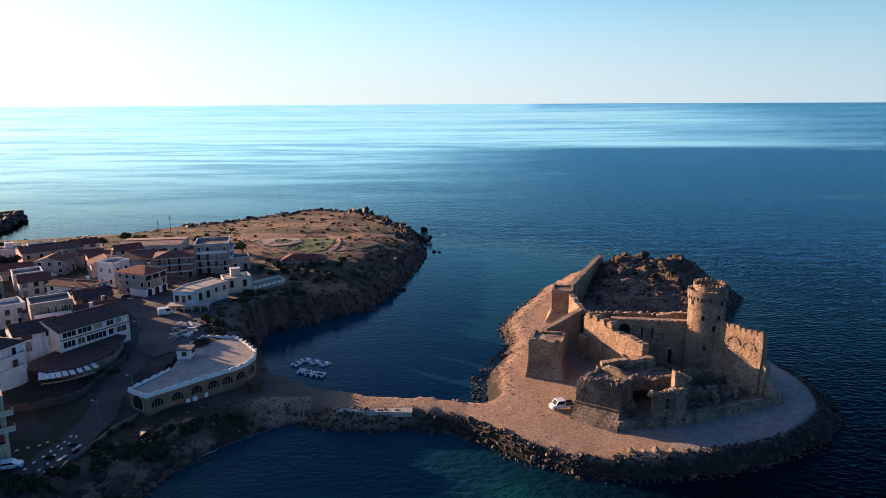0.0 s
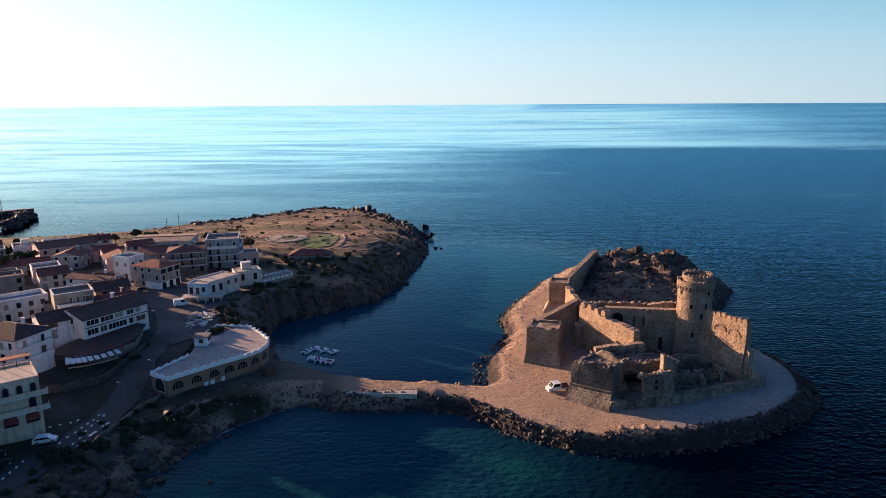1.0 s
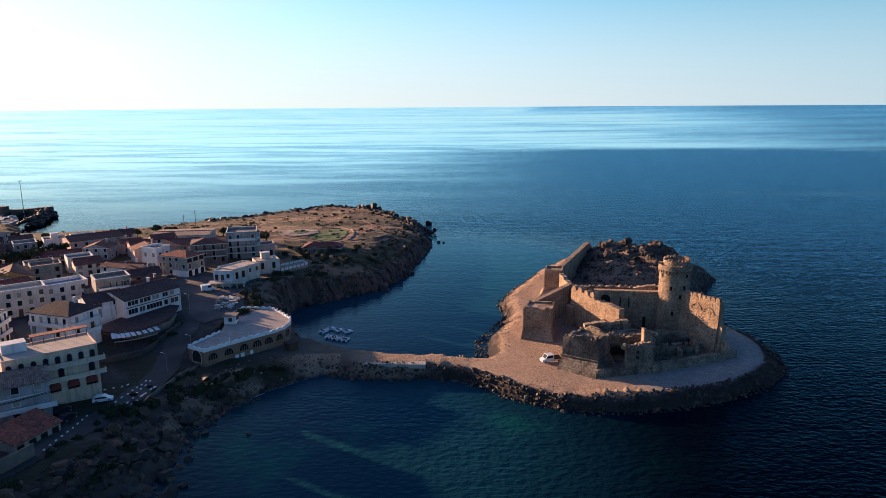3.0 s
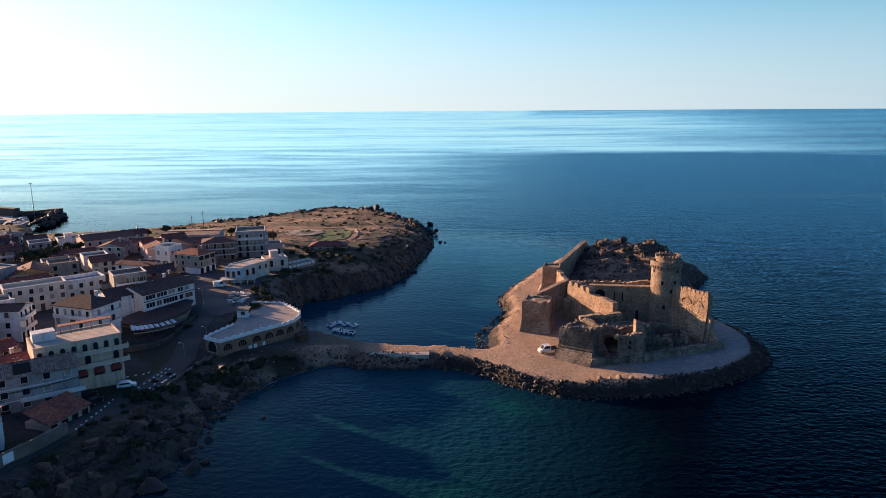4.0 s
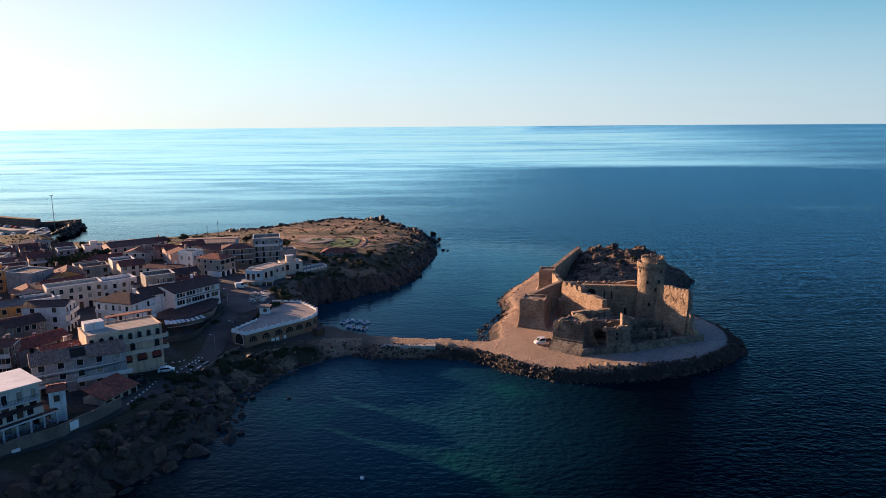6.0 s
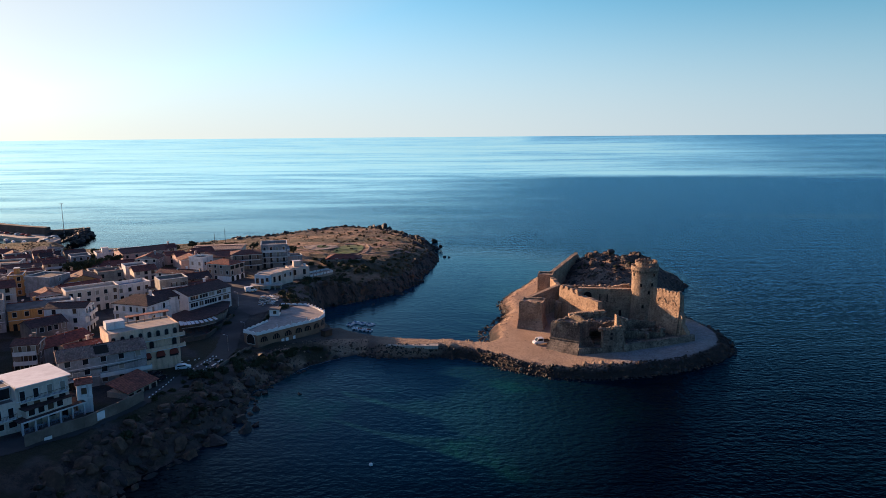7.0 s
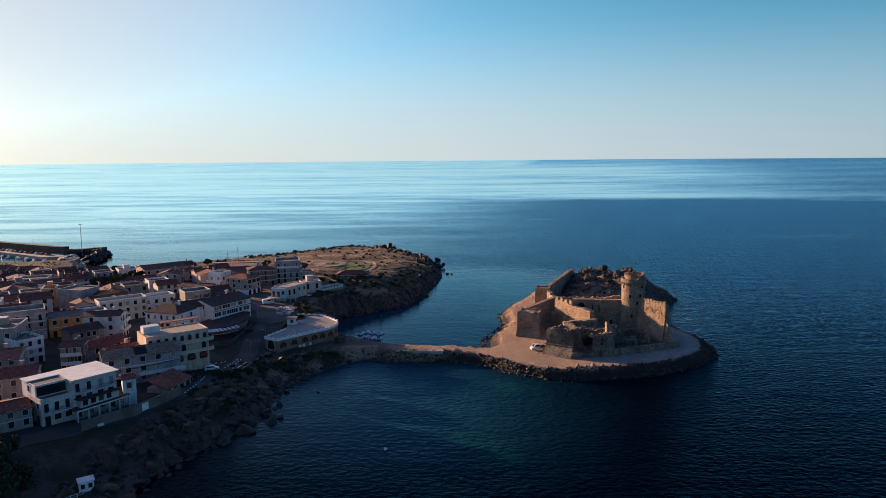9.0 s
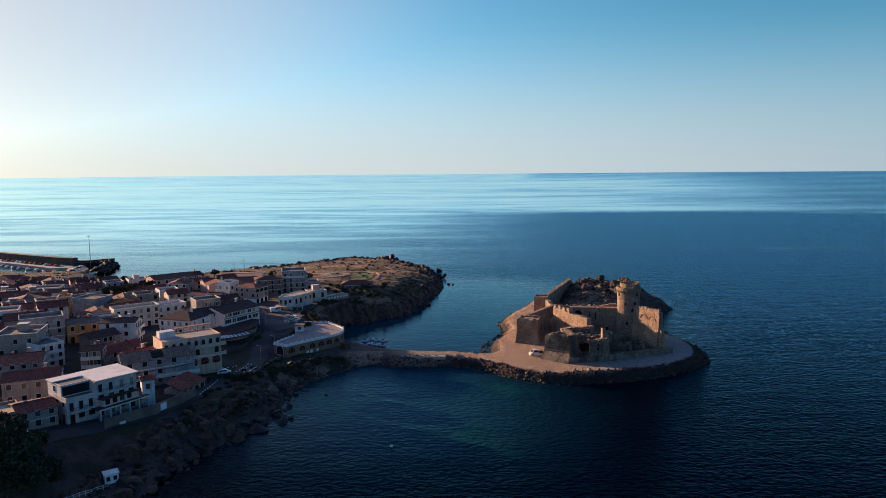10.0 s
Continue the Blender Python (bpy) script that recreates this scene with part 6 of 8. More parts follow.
for f in (0.35, 0.62, 0.9):  # short posts for lamps on the front parapet
    x, y = RB[1][0] + (RB[3][0] - RB[1][0]) * f, RB[1][1] + (RB[3][1] - RB[1][1]) * f
    bm = bmesh.new()
    tube(bm, (x, y, RZ + 0.4), (x, y, RZ + 1.9), 0.09, n=6)
    part("lamp_post", bm, M_WHITE, rest)
bm = bmesh.new()
tube(bm, (-59.8, 162.6, RZ + 0.16), (-59.8, 162.6, RZ + 4.2), 0.06, n=6)
part("flag_pole", bm, M_IRON, rest)
for (p, q), n in (((RB[1], RB[2]), 3), ((RB[2], RB[3]), 2), ((RB[3], RB[4]), 1), ((RB[4], RB[5]), 1)):
    u, ln = unit(p, q)
    for i in range(n):
        c = ln * (i + 0.5) / n
        aw = arch_window(rest, p, u, c, 5.2, 2.5, 1.7, None, M_REST_WALL)
        for k in (-0.65, 0, 0.65):
            bm = bmesh.new()
            slab(bm, p, u, (c + k - 0.07, c + k + 0.07), (0.105, 0.16), (5.2, 5.2 + 1.35 - abs(k) * 0.4))
            part("mullion", bm, M_REST_WALL, aw)
u, ln = unit(RB[1], RB[2])
for c, w in ((0.62, 1.1), (0.74, 1.1), (0.95, 0.9)):
    bm = bmesh.new()
    slab(bm, RB[1], u, (ln * c, ln * c + w), (0.3, 0.36), (3.6, 4.7))
    part("notice_board", bm, M_WHITE, rest, "small pale notice board leaning by the wall")
u3, ln3 = unit(RB[0], RB[1])
arch_window(rest, RB[0], u3, ln3 * 0.5, 4.6, 3.4, 3.1, M_SHADOW)
kiosk = thing("kiosk", -64.9, 149.9, RZ + 0.16, "small white kiosk with a tiled canopy on the terrace", "kiosk")
KZ = RZ + 0.164
bm = bmesh.new()
box(bm, (-64.9, 149.9, KZ + 1.15), (3.2, 3.4, 2.3), 4)
part("wall", bm, M_WHITE, kiosk)
bm = bmesh.new()
box(bm, (-64.9, 149.7, KZ + 2.39), (3.9, 4.1, 0.16), 4)
part("roof", bm, M_ROOF_GREY, kiosk)
for o, u, a in (((-64.9, 148.2), (1, 0), 0.3), ((-63.3, 149.9), (0, 1), 0.0), ((-63.3, 149.9), (0, 1), 1.0)):
    window(kiosk, o, u, a, KZ + 0.9, 0.9, 0.9, "dark")

# ---- shore: causeway, rocks, boats ----
def shared_rocks(count, material, name, seed):
    out = []
    for i in range(count):
        bm = bmesh.new()
        made = bmesh.ops.create_icosphere(bm, subdivisions=2, radius=1.0)["verts"]
        rr = random.Random(seed + i)
        cuts = [(Vector((rr.uniform(-1, 1), rr.uniform(-1, 1), rr.uniform(-0.6, 1))).normalized(), rr.uniform(0.45, 0.8)) for _ in range(8)]
        s = Vector((rr.uniform(0.85, 1.3), rr.uniform(0.7, 1.0), rr.uniform(0.55, 0.85)))
        for v in made:
            p = v.co.copy()
            for n, k in cuts:
                over = p.dot(n) - k
                if over > 0:
                    p -= n * over
            p *= 1 + 0.16 * noise.noise(p * 2.0 + Vector((i * 5.3, seed, 0)))
            v.co = Vector((p.x * s.x, p.y * s.y, p.z * s.z))
        bmesh.ops.dissolve_limit(bm, angle_limit=radians(7), verts=bm.verts, edges=bm.edges)
        me = bpy.data.meshes.new(name)
        bm.to_mesh(me)
        bm.free()
        me.materials.append(material)
        out.append(me)
    return out


ROCKS_DARK = shared_rocks(8, M_DARK_ROCK, "rock", 100)
ROCKS_WARM = shared_rocks(8, M_ROCK, "rock", 200)
ROCKS_PALE = shared_rocks(5, M_PALE_ROCK, "rock", 300)


def lay_rock(mesh, x, y, z, r, parent=None, name="rock"):
    ob = new(name, mesh)
    turn = Euler((RNG.uniform(-0.5, 0.5), RNG.uniform(-0.5, 0.5), RNG.uniform(0, 6.28)))
    if parent:
        ob.parent = parent
        x, y, z = x - parent.location.x, y - parent.location.y, z - parent.location.z
    ob.location, ob.rotation_euler, ob.scale = (x, y, z), turn, (r, r, r)
    return ob


def along_coast(i0, i1, step, rng):
    """Points along a stretch of the shore, with the way inland."""
    out = []
    for p, q in zip(COAST[i0:i1], COAST[i0 + 1:i1 + 1]):
        (ux, uy), ln = unit(p, q)
        k = 0.0
        while k < ln:
            out.append((p[0] + ux * k, p[1] + uy * k, -uy, ux))
            k += step * rng.uniform(0.7, 1.3)
    return out


def rock_fill(name, label, pts, meshes, category="rocks", tall=1.0):
    """Countless stones joined into one mesh."""
    verts, faces, mats = [], [], []
    for (x, y, z, r) in pts:
        me = RNG.choice(meshes)
        m = Matrix.LocRotScale((x, y, z), Euler((RNG.uniform(-0.6, 0.6) / tall, RNG.uniform(-0.6, 0.6) / tall, RNG.uniform(0, 6.28))), (r, r, r * tall))
        base = len(verts)
        verts += [tuple(m @ v.co) for v in me.vertices]
        faces += [[base + k for k in p.vertices] for p in me.polygons]
        mats += [0 if me in ROCKS_DARK else 1 if me in ROCKS_WARM else 2] * len(me.polygons)
    me = bpy.data.meshes.new(name)
    me.from_pydata(verts, [], faces)
    for m in (M_DARK_ROCK, M_ROCK, M_PALE_ROCK):
        me.materials.append(m)
    me.polygons.foreach_set("material_index", mats)
    return tagged(new(name, me), label, category, kind="stuff")


def coast_index(x, y):
    return min(range(len(COAST)), key=lambda i: (COAST[i][0] - x) ** 2 + (COAST[i][1] - y) ** 2)


rr = random.Random(5)
bank = thing("riprap_bank", 33.6, 107.52, 0.5, "bank of dark tumbled boulders along the islet's waterline", "rock bank")
south_a, south_b = coast_index(-33.6, 129.92), coast_index(89.6, 153.44)
line = along_coast(south_a, south_b, 0.7, rr)
singles, fill = 0, []
for (x, y, nx, ny) in line:
    for row in range(9 if x > 30 else 7):
        k = (0.4 if x > -3.36 else -1.0) + row * 0.6 + rr.uniform(-0.5, 0.5)
        r = rr.uniform(0.16, 0.52) * (1.8 if rr.random() < 0.12 else 0.95)
        px, py = x + nx * k + rr.uniform(-0.4, 0.4), y + ny * k + rr.uniform(-0.4, 0.4)
        z = max(-0.1, min(2.7, 0.1 + (k - (1.4 if x > -3.36 else 0)) * 0.42), ground_at(px, py) - 0.05) + rr.uniform(-0.1, 0.25)
        dark = k < 2.2 or rr.random() < (0.72 if x < 42 else 0.93)
        pool = ROCKS_DARK if dark else ROCKS_WARM if rr.random() < 0.75 else ROCKS_PALE
        if 4.48 < x < 44.8 and singles < 290 and r > 0.4:
            lay_rock(rr.choice(pool), px, py, z, r, bank)
            singles += 1
        else:
            fill.append((px, py, z, r))
rock_fill("shore_rocks", "dark tumbled boulders at the waterline", fill, ROCKS_DARK + ROCKS_DARK + ROCKS_WARM)
fill = []
for (x, y, nx, ny) in along_coast(south_b, coast_index(6.83, 139.55), 1.1, rr):
    for row in range(9):
        k = -0.8 + row * 1.05 + rr.uniform(-0.8, 0.8)
        if row > 2 and rr.random() < 0.45:
            continue
        r = rr.uniform(0.25, 0.85) if row < 3 else rr.uniform(0.12, 0.4)
        px, py = x + nx * k, y + ny * k
        fill.append((px, py, max(-0.1, ground_at(px, py) - 0.1), r))
rock_fill("shore_rocks", "jagged brown rocks round the islet's back shore", fill, ROCKS_DARK + ROCKS_WARM)
fill = []
for (x, y, nx, ny) in along_coast(coast_index(-51.18, 166.32), coast_index(-165.76, 333.76), 1.6, rr):
    for row in range(4):
        k = 0.9 + row * 2.0 + rr.uniform(-1, 1)
        r = rr.uniform(0.5, 1.7) * (1.4 if rr.random() < 0.1 else 1)
        fill.append((x + nx * k, y + ny * k, max(-0.2, k * 0.5), r))
rock_fill("shore_rocks", "dark jagged rocks at the headland's foot", fill, ROCKS_DARK + ROCKS_DARK + ROCKS_WARM)
fill = []
for (x, y, nx, ny) in along_coast(3, south_a, 1.5, rr):
    for row in range(6):
        k = -1.0 + row * 2.6 + rr.uniform(-1.3, 1.3)
        r = rr.uniform(0.35, 1.5) * (1.8 if rr.random() < 0.12 else 1)
        if y > 116.48 and (r > 1 or row > 2):
            continue
        px, py = x + nx * k, y + ny * k
        fill.append((px, py, max(-0.2, ground_at(px, py) - 0.1), r))
rock_fill("bluff_rocks", "brown boulders on the bluff below the street", fill, ROCKS_DARK + ROCKS_WARM)
fill = []
for i in range(420):
    px, py = rr.gauss(71.68, 13.44), rr.gauss(221.76, 13.44)
    if hill_at(np.array([px]), np.array([py]))[0] > 2:
        fill.append((px, py, ground_at(px, py) - 0.55, rr.uniform(0.6, 1.9)))
for i in range(900):  # scree down the ramp behind the castle
    px, py = rr.uniform(46, 84), rr.uniform(168, 222)
    if hill_at(np.array([px]), np.array([py]))[0] > 1:
        fill.append((px, py, ground_at(px, py) - 0.1, rr.uniform(0.2, 0.7) * (2.0 if rr.random() < 0.08 else 1)))
rock_fill("hill_rocks", "broken brown rock on the hill behind the castle", fill, ROCKS_WARM + ROCKS_WARM + ROCKS_DARK)
fill = []
for (x, y, nx, ny) in along_coast(coast_index(-10.08, 304.64), coast_index(-146.61, 361.76), 2.2, rr):
    for row in range(4):
        k = 2.0 + row * 3.2 + rr.uniform(-1.6, 1.6)
        if rr.random() < 0.25:
            continue
        r = rr.uniform(0.9, 2.2) * (1.35 if rr.random() < 0.2 else 1)
        px, py = x + nx * k, y + ny * k
        fill.append((px, py, ground_at(px, py) - 0.1, r))
for cx, cy, n in ((-41.44, 388.64, 26), (-49.28, 394.24, 26), (-28, 360.64, 20), (-16.8, 331.52, 22)):
    for _ in range(n):
        px, py = cx + rr.gauss(0, 4.5), cy + rr.gauss(0, 3.5)
        fill.append((px, py, max(0, ground_at(px, py)) + rr.uniform(0.2, 1.6), rr.uniform(1.2, 2.8)))
rock_fill("rock_outcrops", "near-black jagged rock outcrops rimming the headland", [(x, y, z - 0.05, r * 0.98) for x, y, z, r in fill], ROCKS_DARK, tall=0.7)
fill = []
for (x, y, nx, ny) in along_coast(coast_index(-45.81, 155.12), coast_index(-9.52, 293.44), 1.4, rr):
    for row in range(4):
        k = 1.0 + row * 1.5 + rr.uniform(-0.7, 0.7)
        px, py = x + nx * k, y + ny * k
        if rr.random() < 0.7:
            fill.append((px, py, ground_at(px, py) - 0.6, rr.uniform(0.4, 1.2) * (1.9 if rr.random() < 0.2 else 1)))
rock_fill("cliff_rocks", "dark broken rock faces of the cliff over the cove", fill, ROCKS_DARK + ROCKS_WARM + ROCKS_WARM, tall=1.7)
for x, y, r in ((-25.6, 213.2, 2.2), (-22.8, 225.3, 1.6), (-18.6, 238.6, 2.6), (-36.0, 194.5, 0.9), (-6.4, 304.3, 1.4), (-3.5, 303, 0.9), (-55.5, 98.0, 1.3), (-53.8, 74.5, 2.0), (-59.3, 67.8, 2.9), (-56.8, 80.0, 2.2),
                (-46.0, 97.1, 0.8), (69.44, 227.36, 2.4), (-52.5, 77, 1.2), (-63, 62, 1.8)):
    b = lay_rock(RNG.choice(ROCKS_DARK), x, y, 0.15 if y < 310 and x < 0 else ground_at(x, y), r, name="sea_rock")
    tagged(b, "dark wet rock standing in shallow water", "rock", "rocks in the shallows")
for x, y, r in ((-68.4, 104.8, 1.6), (-67.6, 83.3, 3.0), (-72.8, 53.0, 2.6), (-83.2, 45.4, 4.2), (-71.1, 60.4, 3.4), (-69.4, 71.0, 2.8), (-74.0, 45.4, 2.6), (-70.3, 88.3, 2.6), (-64.7, 96.6, 2.4), (-61.2, 93.5, 3.0), (-71.0, 99.4, 1.6),
                (-59.7, 105.1, 2.0), (-63.9, 106.9, 1.3), (-63.7, 89.1, 2.8), (-77, 50, 3.2), (-66.5, 77, 2.4), (-76, 64, 2.2)):
    b = lay_rock(RNG.choice(ROCKS_WARM), x, y, ground_at(x, y) - 0.15 * r, r * 0.85, name="boulder")
    tagged(b, "big weathered brown boulder on the bluff", "boulder", "boulders on the bluff")
for x, y, r in ((1.68, 135.52, 0.8), (0.67, 135.97, 0.6), (2.69, 135.41, 0.5), (15.9, 113.68, 0.7), (34.72, 112.56, 0.9), (36.96, 112.22, 0.7), (39.2, 112.67, 1.0), (42.56, 112, 0.9)):
    b = lay_rock(RNG.choice(ROCKS_PALE), x, y, ground_at(x, y) + 0.1, r, name="stone")
    tagged(b, "loose pale stone lying on the sand", "stone", "loose stones on the islet")
fill = []
for i in range(900):
    px, py = rr.uniform(-33.6, 71.68), rr.uniform(108.64, 212.8)
    d = float(shore_distance(np.array([px]), np.array([py]))[0])
    if 3 < d < 30 and rr.random() < (0.9 if d < 8 else 0.35):
        fill.append((px, py, ground_at(px, py), rr.uniform(0.08, 0.28)))
rock_fill("pebbles", "scattered stones on the sand", fill, ROCKS_WARM + ROCKS_PALE, "stones")

fill = []
for i in range(1500):
    px, py = rr.uniform(-64.96, -31.36), rr.uniform(94.08, 136.64)
    d = float(shore_distance(np.array([px]), np.array([py]))[0])
    if 1 < d < 13:
        fill.append((px, py, ground_at(px, py), rr.uniform(0.1, 0.38)))
rock_fill("beach_debris", "grey stones and debris strewn over the beach", fill, ROCKS_WARM + ROCKS_PALE + ROCKS_DARK, "stones")

def foam_line(i0, i1, width, seed):
    """A thin uneven line of foam where the swell meets the beach."""
    rng = random.Random(seed)
    rows = []
    for x, y, nx, ny in along_coast(i0, i1, 0.7, rng):
        lo, hi = -4.0, 4.0
        for _ in range(18):
            mid = (lo + hi) / 2
            if ground_at(x + nx * mid, y + ny * mid) < 0.02:
                lo = mid
            else:
                hi = mid
        w = width * (0.35 + abs(noise.noise(Vector((x * 0.35, y * 0.35, seed)))) * 2.0)
        k = lo - 0.5 + 0.3 * noise.noise(Vector((x * 0.2, y * 0.2, seed + 5)))
        rows.append(((x + nx * k, y + ny * k), (x + nx * (k - w), y + ny * (k - w))))
    verts = [(px, py, 0.05) for a, b in rows for px, py in (a, b)]
    faces = [(2 * k, 2 * k + 1, 2 * k + 3, 2 * k + 2) for k in range(len(rows) - 1) if math.dist(rows[k][0], rows[k + 1][0]) < 2.5]
    me = bpy.data.meshes.new("foam")
    me.from_pydata(verts, [], faces)
    me.materials.append(M_FOAM)
    return tagged(new("foam", me), "thin pale line of foam along the beach", "foam", kind="stuff")


M_FOAM = surface("sea_foam", (0.4, 0.42, 0.43), (0.12, 0.14, 0.16), 0.6, 3.0, 0.9, 0.0, 0.5)
foam_line(coast_index(-57.79, 98.9), coast_index(-38.98, 127.9), 0.28, 3)

slab_ob = thing("causeway_slab", -16.7, 130.7, 3.0, "pale concrete slabs of the causeway path", "path", kind="structure")
SLAB = [(-25.6, 132.8), (-8.5, 131.5), (-8.5, 128.6), (-25.1, 129.7)]
for i in range(18):
    t0, t1 = i / 18 + 0.0012, (i + 1) / 18 - 0.0012
    q = []
    for t, (a, b) in ((t0, (0, 1)), (t1, (0, 1)), (t1, (3, 2)), (t0, (3, 2))):
        q.append((SLAB[a][0] + (SLAB[b][0] - SLAB[a][0]) * t, SLAB[a][1] + (SLAB[b][1] - SLAB[a][1]) * t))
    bm = bmesh.new()
    prism(bm, ccw(q), 2.2, 3.3 + RNG.uniform(-0.02, 0.02))
    part("concrete_slab", bm, M_CONCRETE, slab_ob)


def pedal_boat(x, y, deg, colour, label, hull):
    b = thing("pedal_boat", x, y, 0.0, label, "pedal boat", "moored pedal boats")
    u = (math.cos(radians(deg)), math.sin(radians(deg)))
    for s in (-0.62, 0.62):
        bm = bmesh.new()
        ox, oy = x - u[1] * s, y + u[0] * s
        pts = [(-1.6, 0.0), (-1.3, 0.26), (1.1, 0.26), (1.75, 0.0), (1.1, -0.26), (-1.3, -0.26)]
        prism(bm, [(ox + u[0] * a - u[1] * c, oy + u[1] * a + u[0] * c) for a, c in pts][::-1], -0.2, 0.38)
        bmesh.ops.recalc_face_normals(bm, faces=bm.faces)
        part("float", bm, hull, b)
    bm = bmesh.new()
    slab(bm, (x, y), u, (-1.2, 1.0), (-0.9, 0.9), (0.384, 0.5))
    part("deck", bm, hull, b)
    for s in (-0.4, 0.4):
        bm = bmesh.new()
        slab(bm, (x, y), u, (-0.5, 0.05), (s - 0.26, s + 0.26), (0.504, 0.7))
        slab(bm, (x, y), u, (-0.62, -0.504), (s - 0.26, s + 0.26), (0.504, 1.05))
        part("seat", bm, colour, b)
    return b


for x, y, deg in ((-41.2, 164.7, 60), (-39.3, 167.3, 25), (-36.6, 165.9, 38), (-33.7, 164.6, 40)):
    pedal_boat(x, y, deg, M_BLUE, "pale pedal boat with blue seats moored in the cove", M_BOAT)
for x, y, deg, c in ((-38.8, 159.6, 80, M_WHITE), (-36.9, 158.5, 95, M_TILE_ORANGE), (-35.0, 157.7, 85, M_WHITE), (-33.3, 157.0, 75, M_RED_AWNING)):
    pedal_boat(x, y, deg, c, "white pedal boat with raised seats near the beach", M_BOAT)


def buoy(x, y):
    b = thing("buoy", x, y, 0, "small white marker buoy on the water", "buoy")
    bm = bmesh.new()
    bmesh.ops.create_uvsphere(bm, u_segments=12, v_segments=8, radius=0.42, matrix=Matrix.Translation((x, y, 0.15)))
    part("float", bm, M_WHITE, b, smooth=True)
    bm = bmesh.new()
    tube(bm, (x, y, 0.5), (x, y, 0.85), 0.06)
    part("ring", bm, M_IRON, b)


buoy(-22.4, 56.6)


def car(x, y, z, deg, paint, label, kind="car", length=4.1):
    """A parked vehicle: body with bonnet and cabin, glass, wheels, lamps."""
    w, h = (1.7, 1.45) if kind == "car" else (1.95, 2.1)
    c = thing("parked_car" if kind == "car" else kind, x, y, z, label, "car" if kind == "car" else "van", "parked vehicles")
    u = (math.cos(radians(deg)), math.sin(radians(deg)))
    L = length

    def profile(pts, half, name, mat, par, inset=0.0):
        bm = bmesh.new()
        rows = []
        for s in (-half, half):
            rows.append([bm.verts.new((x + u[0] * a + u[1] * s, y + u[1] * a - u[0] * s, z + b)) for a, b in pts])
        n = len(pts)
        for j in range(n):
            bm.faces.new((rows[0][j], rows[0][(j + 1) % n], rows[1][(j + 1) % n], rows[1][j]))
        bm.faces.new(rows[0][::-1])
        bm.faces.new(rows[1])
        bmesh.ops.recalc_face_normals(bm, faces=bm.faces)
        return part(name, bm, mat, par)
    f, r = L / 2, -L / 2
    if kind == "pickup_truck":
        body = profile([(f, 0.35), (f, 0.95), (f - 0.75, 1.2), (f - 1.35, 2.1), (f - 3.1, 2.1), (f - 3.2, 0.8), (r, 0.8), (r, 0.5), (f - 0.2, 0.3)], w / 2, "body", paint, c)
        for a0, a1, b0, b1 in ((r, f - 3.25, -w / 2, -w / 2 + 0.06), (r, f - 3.25, w / 2 - 0.06, w / 2), (r, r + 0.06, -w / 2 + 0.06, w / 2 - 0.06)):
            bm = bmesh.new()
            slab(bm, (x, y), u, (a0, a1), (b0, b1), (z + 0.804, z + 1.2))
            part("tailboard", bm, M_WOOD, c)
        bm = bmesh.new()
        slab(bm, (x, y), u, (r + 0.06, f - 3.25), (-w / 2 + 0.06, w / 2 - 0.06), (z + 0.804, z + 0.86))
        part("load_bed", bm, M_WOOD, c, "worn brown wooden load bed")
        profile([(f - 0.83, 1.28), (f - 1.33, 1.98), (f - 2.9, 1.98), (f - 2.95, 1.28)], w / 2 + 0.012, "side_window", M_GLASS, body)
        profile([(f - 0.72, 1.235), (f - 1.3, 2.06), (f - 1.33, 2.0), (f - 0.8, 1.2)], w / 2 - 0.15, "windscreen", M_GLASS, body)
    else:
        if kind == "car":
            pts = [(f, 0.3), (f, 0.7), (f - 0.9, 0.92), (f - 1.6, h), (r + 0.7, h), (r, 0.95), (r, 0.3)]
            win = [(f - 1.08, 0.97), (f - 1.62, h - 0.1), (r + 0.75, h - 0.1), (r + 0.25, 0.97)]
        else:
            pts = [(f, 0.3), (f, 0.95), (f - 0.7, 1.15), (f - 1.3, h), (r, h), (r, 0.3)]
            win = [(f - 0.85, 1.2), (f - 1.3, h - 0.15), (f - 2.2, h - 0.15), (f - 2.2, 1.2)]
        body = profile(pts, w / 2, "body", paint, c)
        profile(win, w / 2 + 0.012, "side_window", M_GLASS, body)
        profile([(win[0][0] + 0.12, win[0][1] - 0.02), (win[1][0] + 0.1, win[1][1] + 0.04), (win[1][0], win[1][1]), (win[0][0], win[0][1])], w / 2 - 0.12, "windscreen", M_GLASS, body)
    for a in (f - 0.8, r + 0.8):
        for s in (-1, 1):
            bm = bmesh.new()
            cx, cy = x + u[0] * a + u[1] * s * (w / 2 - 0.1), y + u[1] * a - u[0] * s * (w / 2 - 0.1)
            tube(bm, (cx - u[1] * s * 0.1, cy + u[0] * s * 0.1, z + 0.32), (cx + u[1] * s * 0.12, cy - u[0] * s * 0.12, z + 0.32), 0.32, n=14)
            wheel = part("wheel", bm, M_RUBBER, c)
            bm = bmesh.new()
            tube(bm, (cx + u[1] * s * 0.12, cy - u[0] * s * 0.12, z + 0.32), (cx + u[1] * s * 0.14, cy - u[0] * s * 0.14, z + 0.32), 0.19, n=10)
            part("rim", bm, M_STEEL, wheel)
    for s in (-1, 1):
        bm = bmesh.new()
        slab(bm, (x, y), u, (f - 0.1, f + 0.02), (s * w * 0.36 - 0.2, s * w * 0.36 + 0.2), (z + 0.6, z + 0.78))
        part("headlight", bm, M_GLASS, c)
    return c


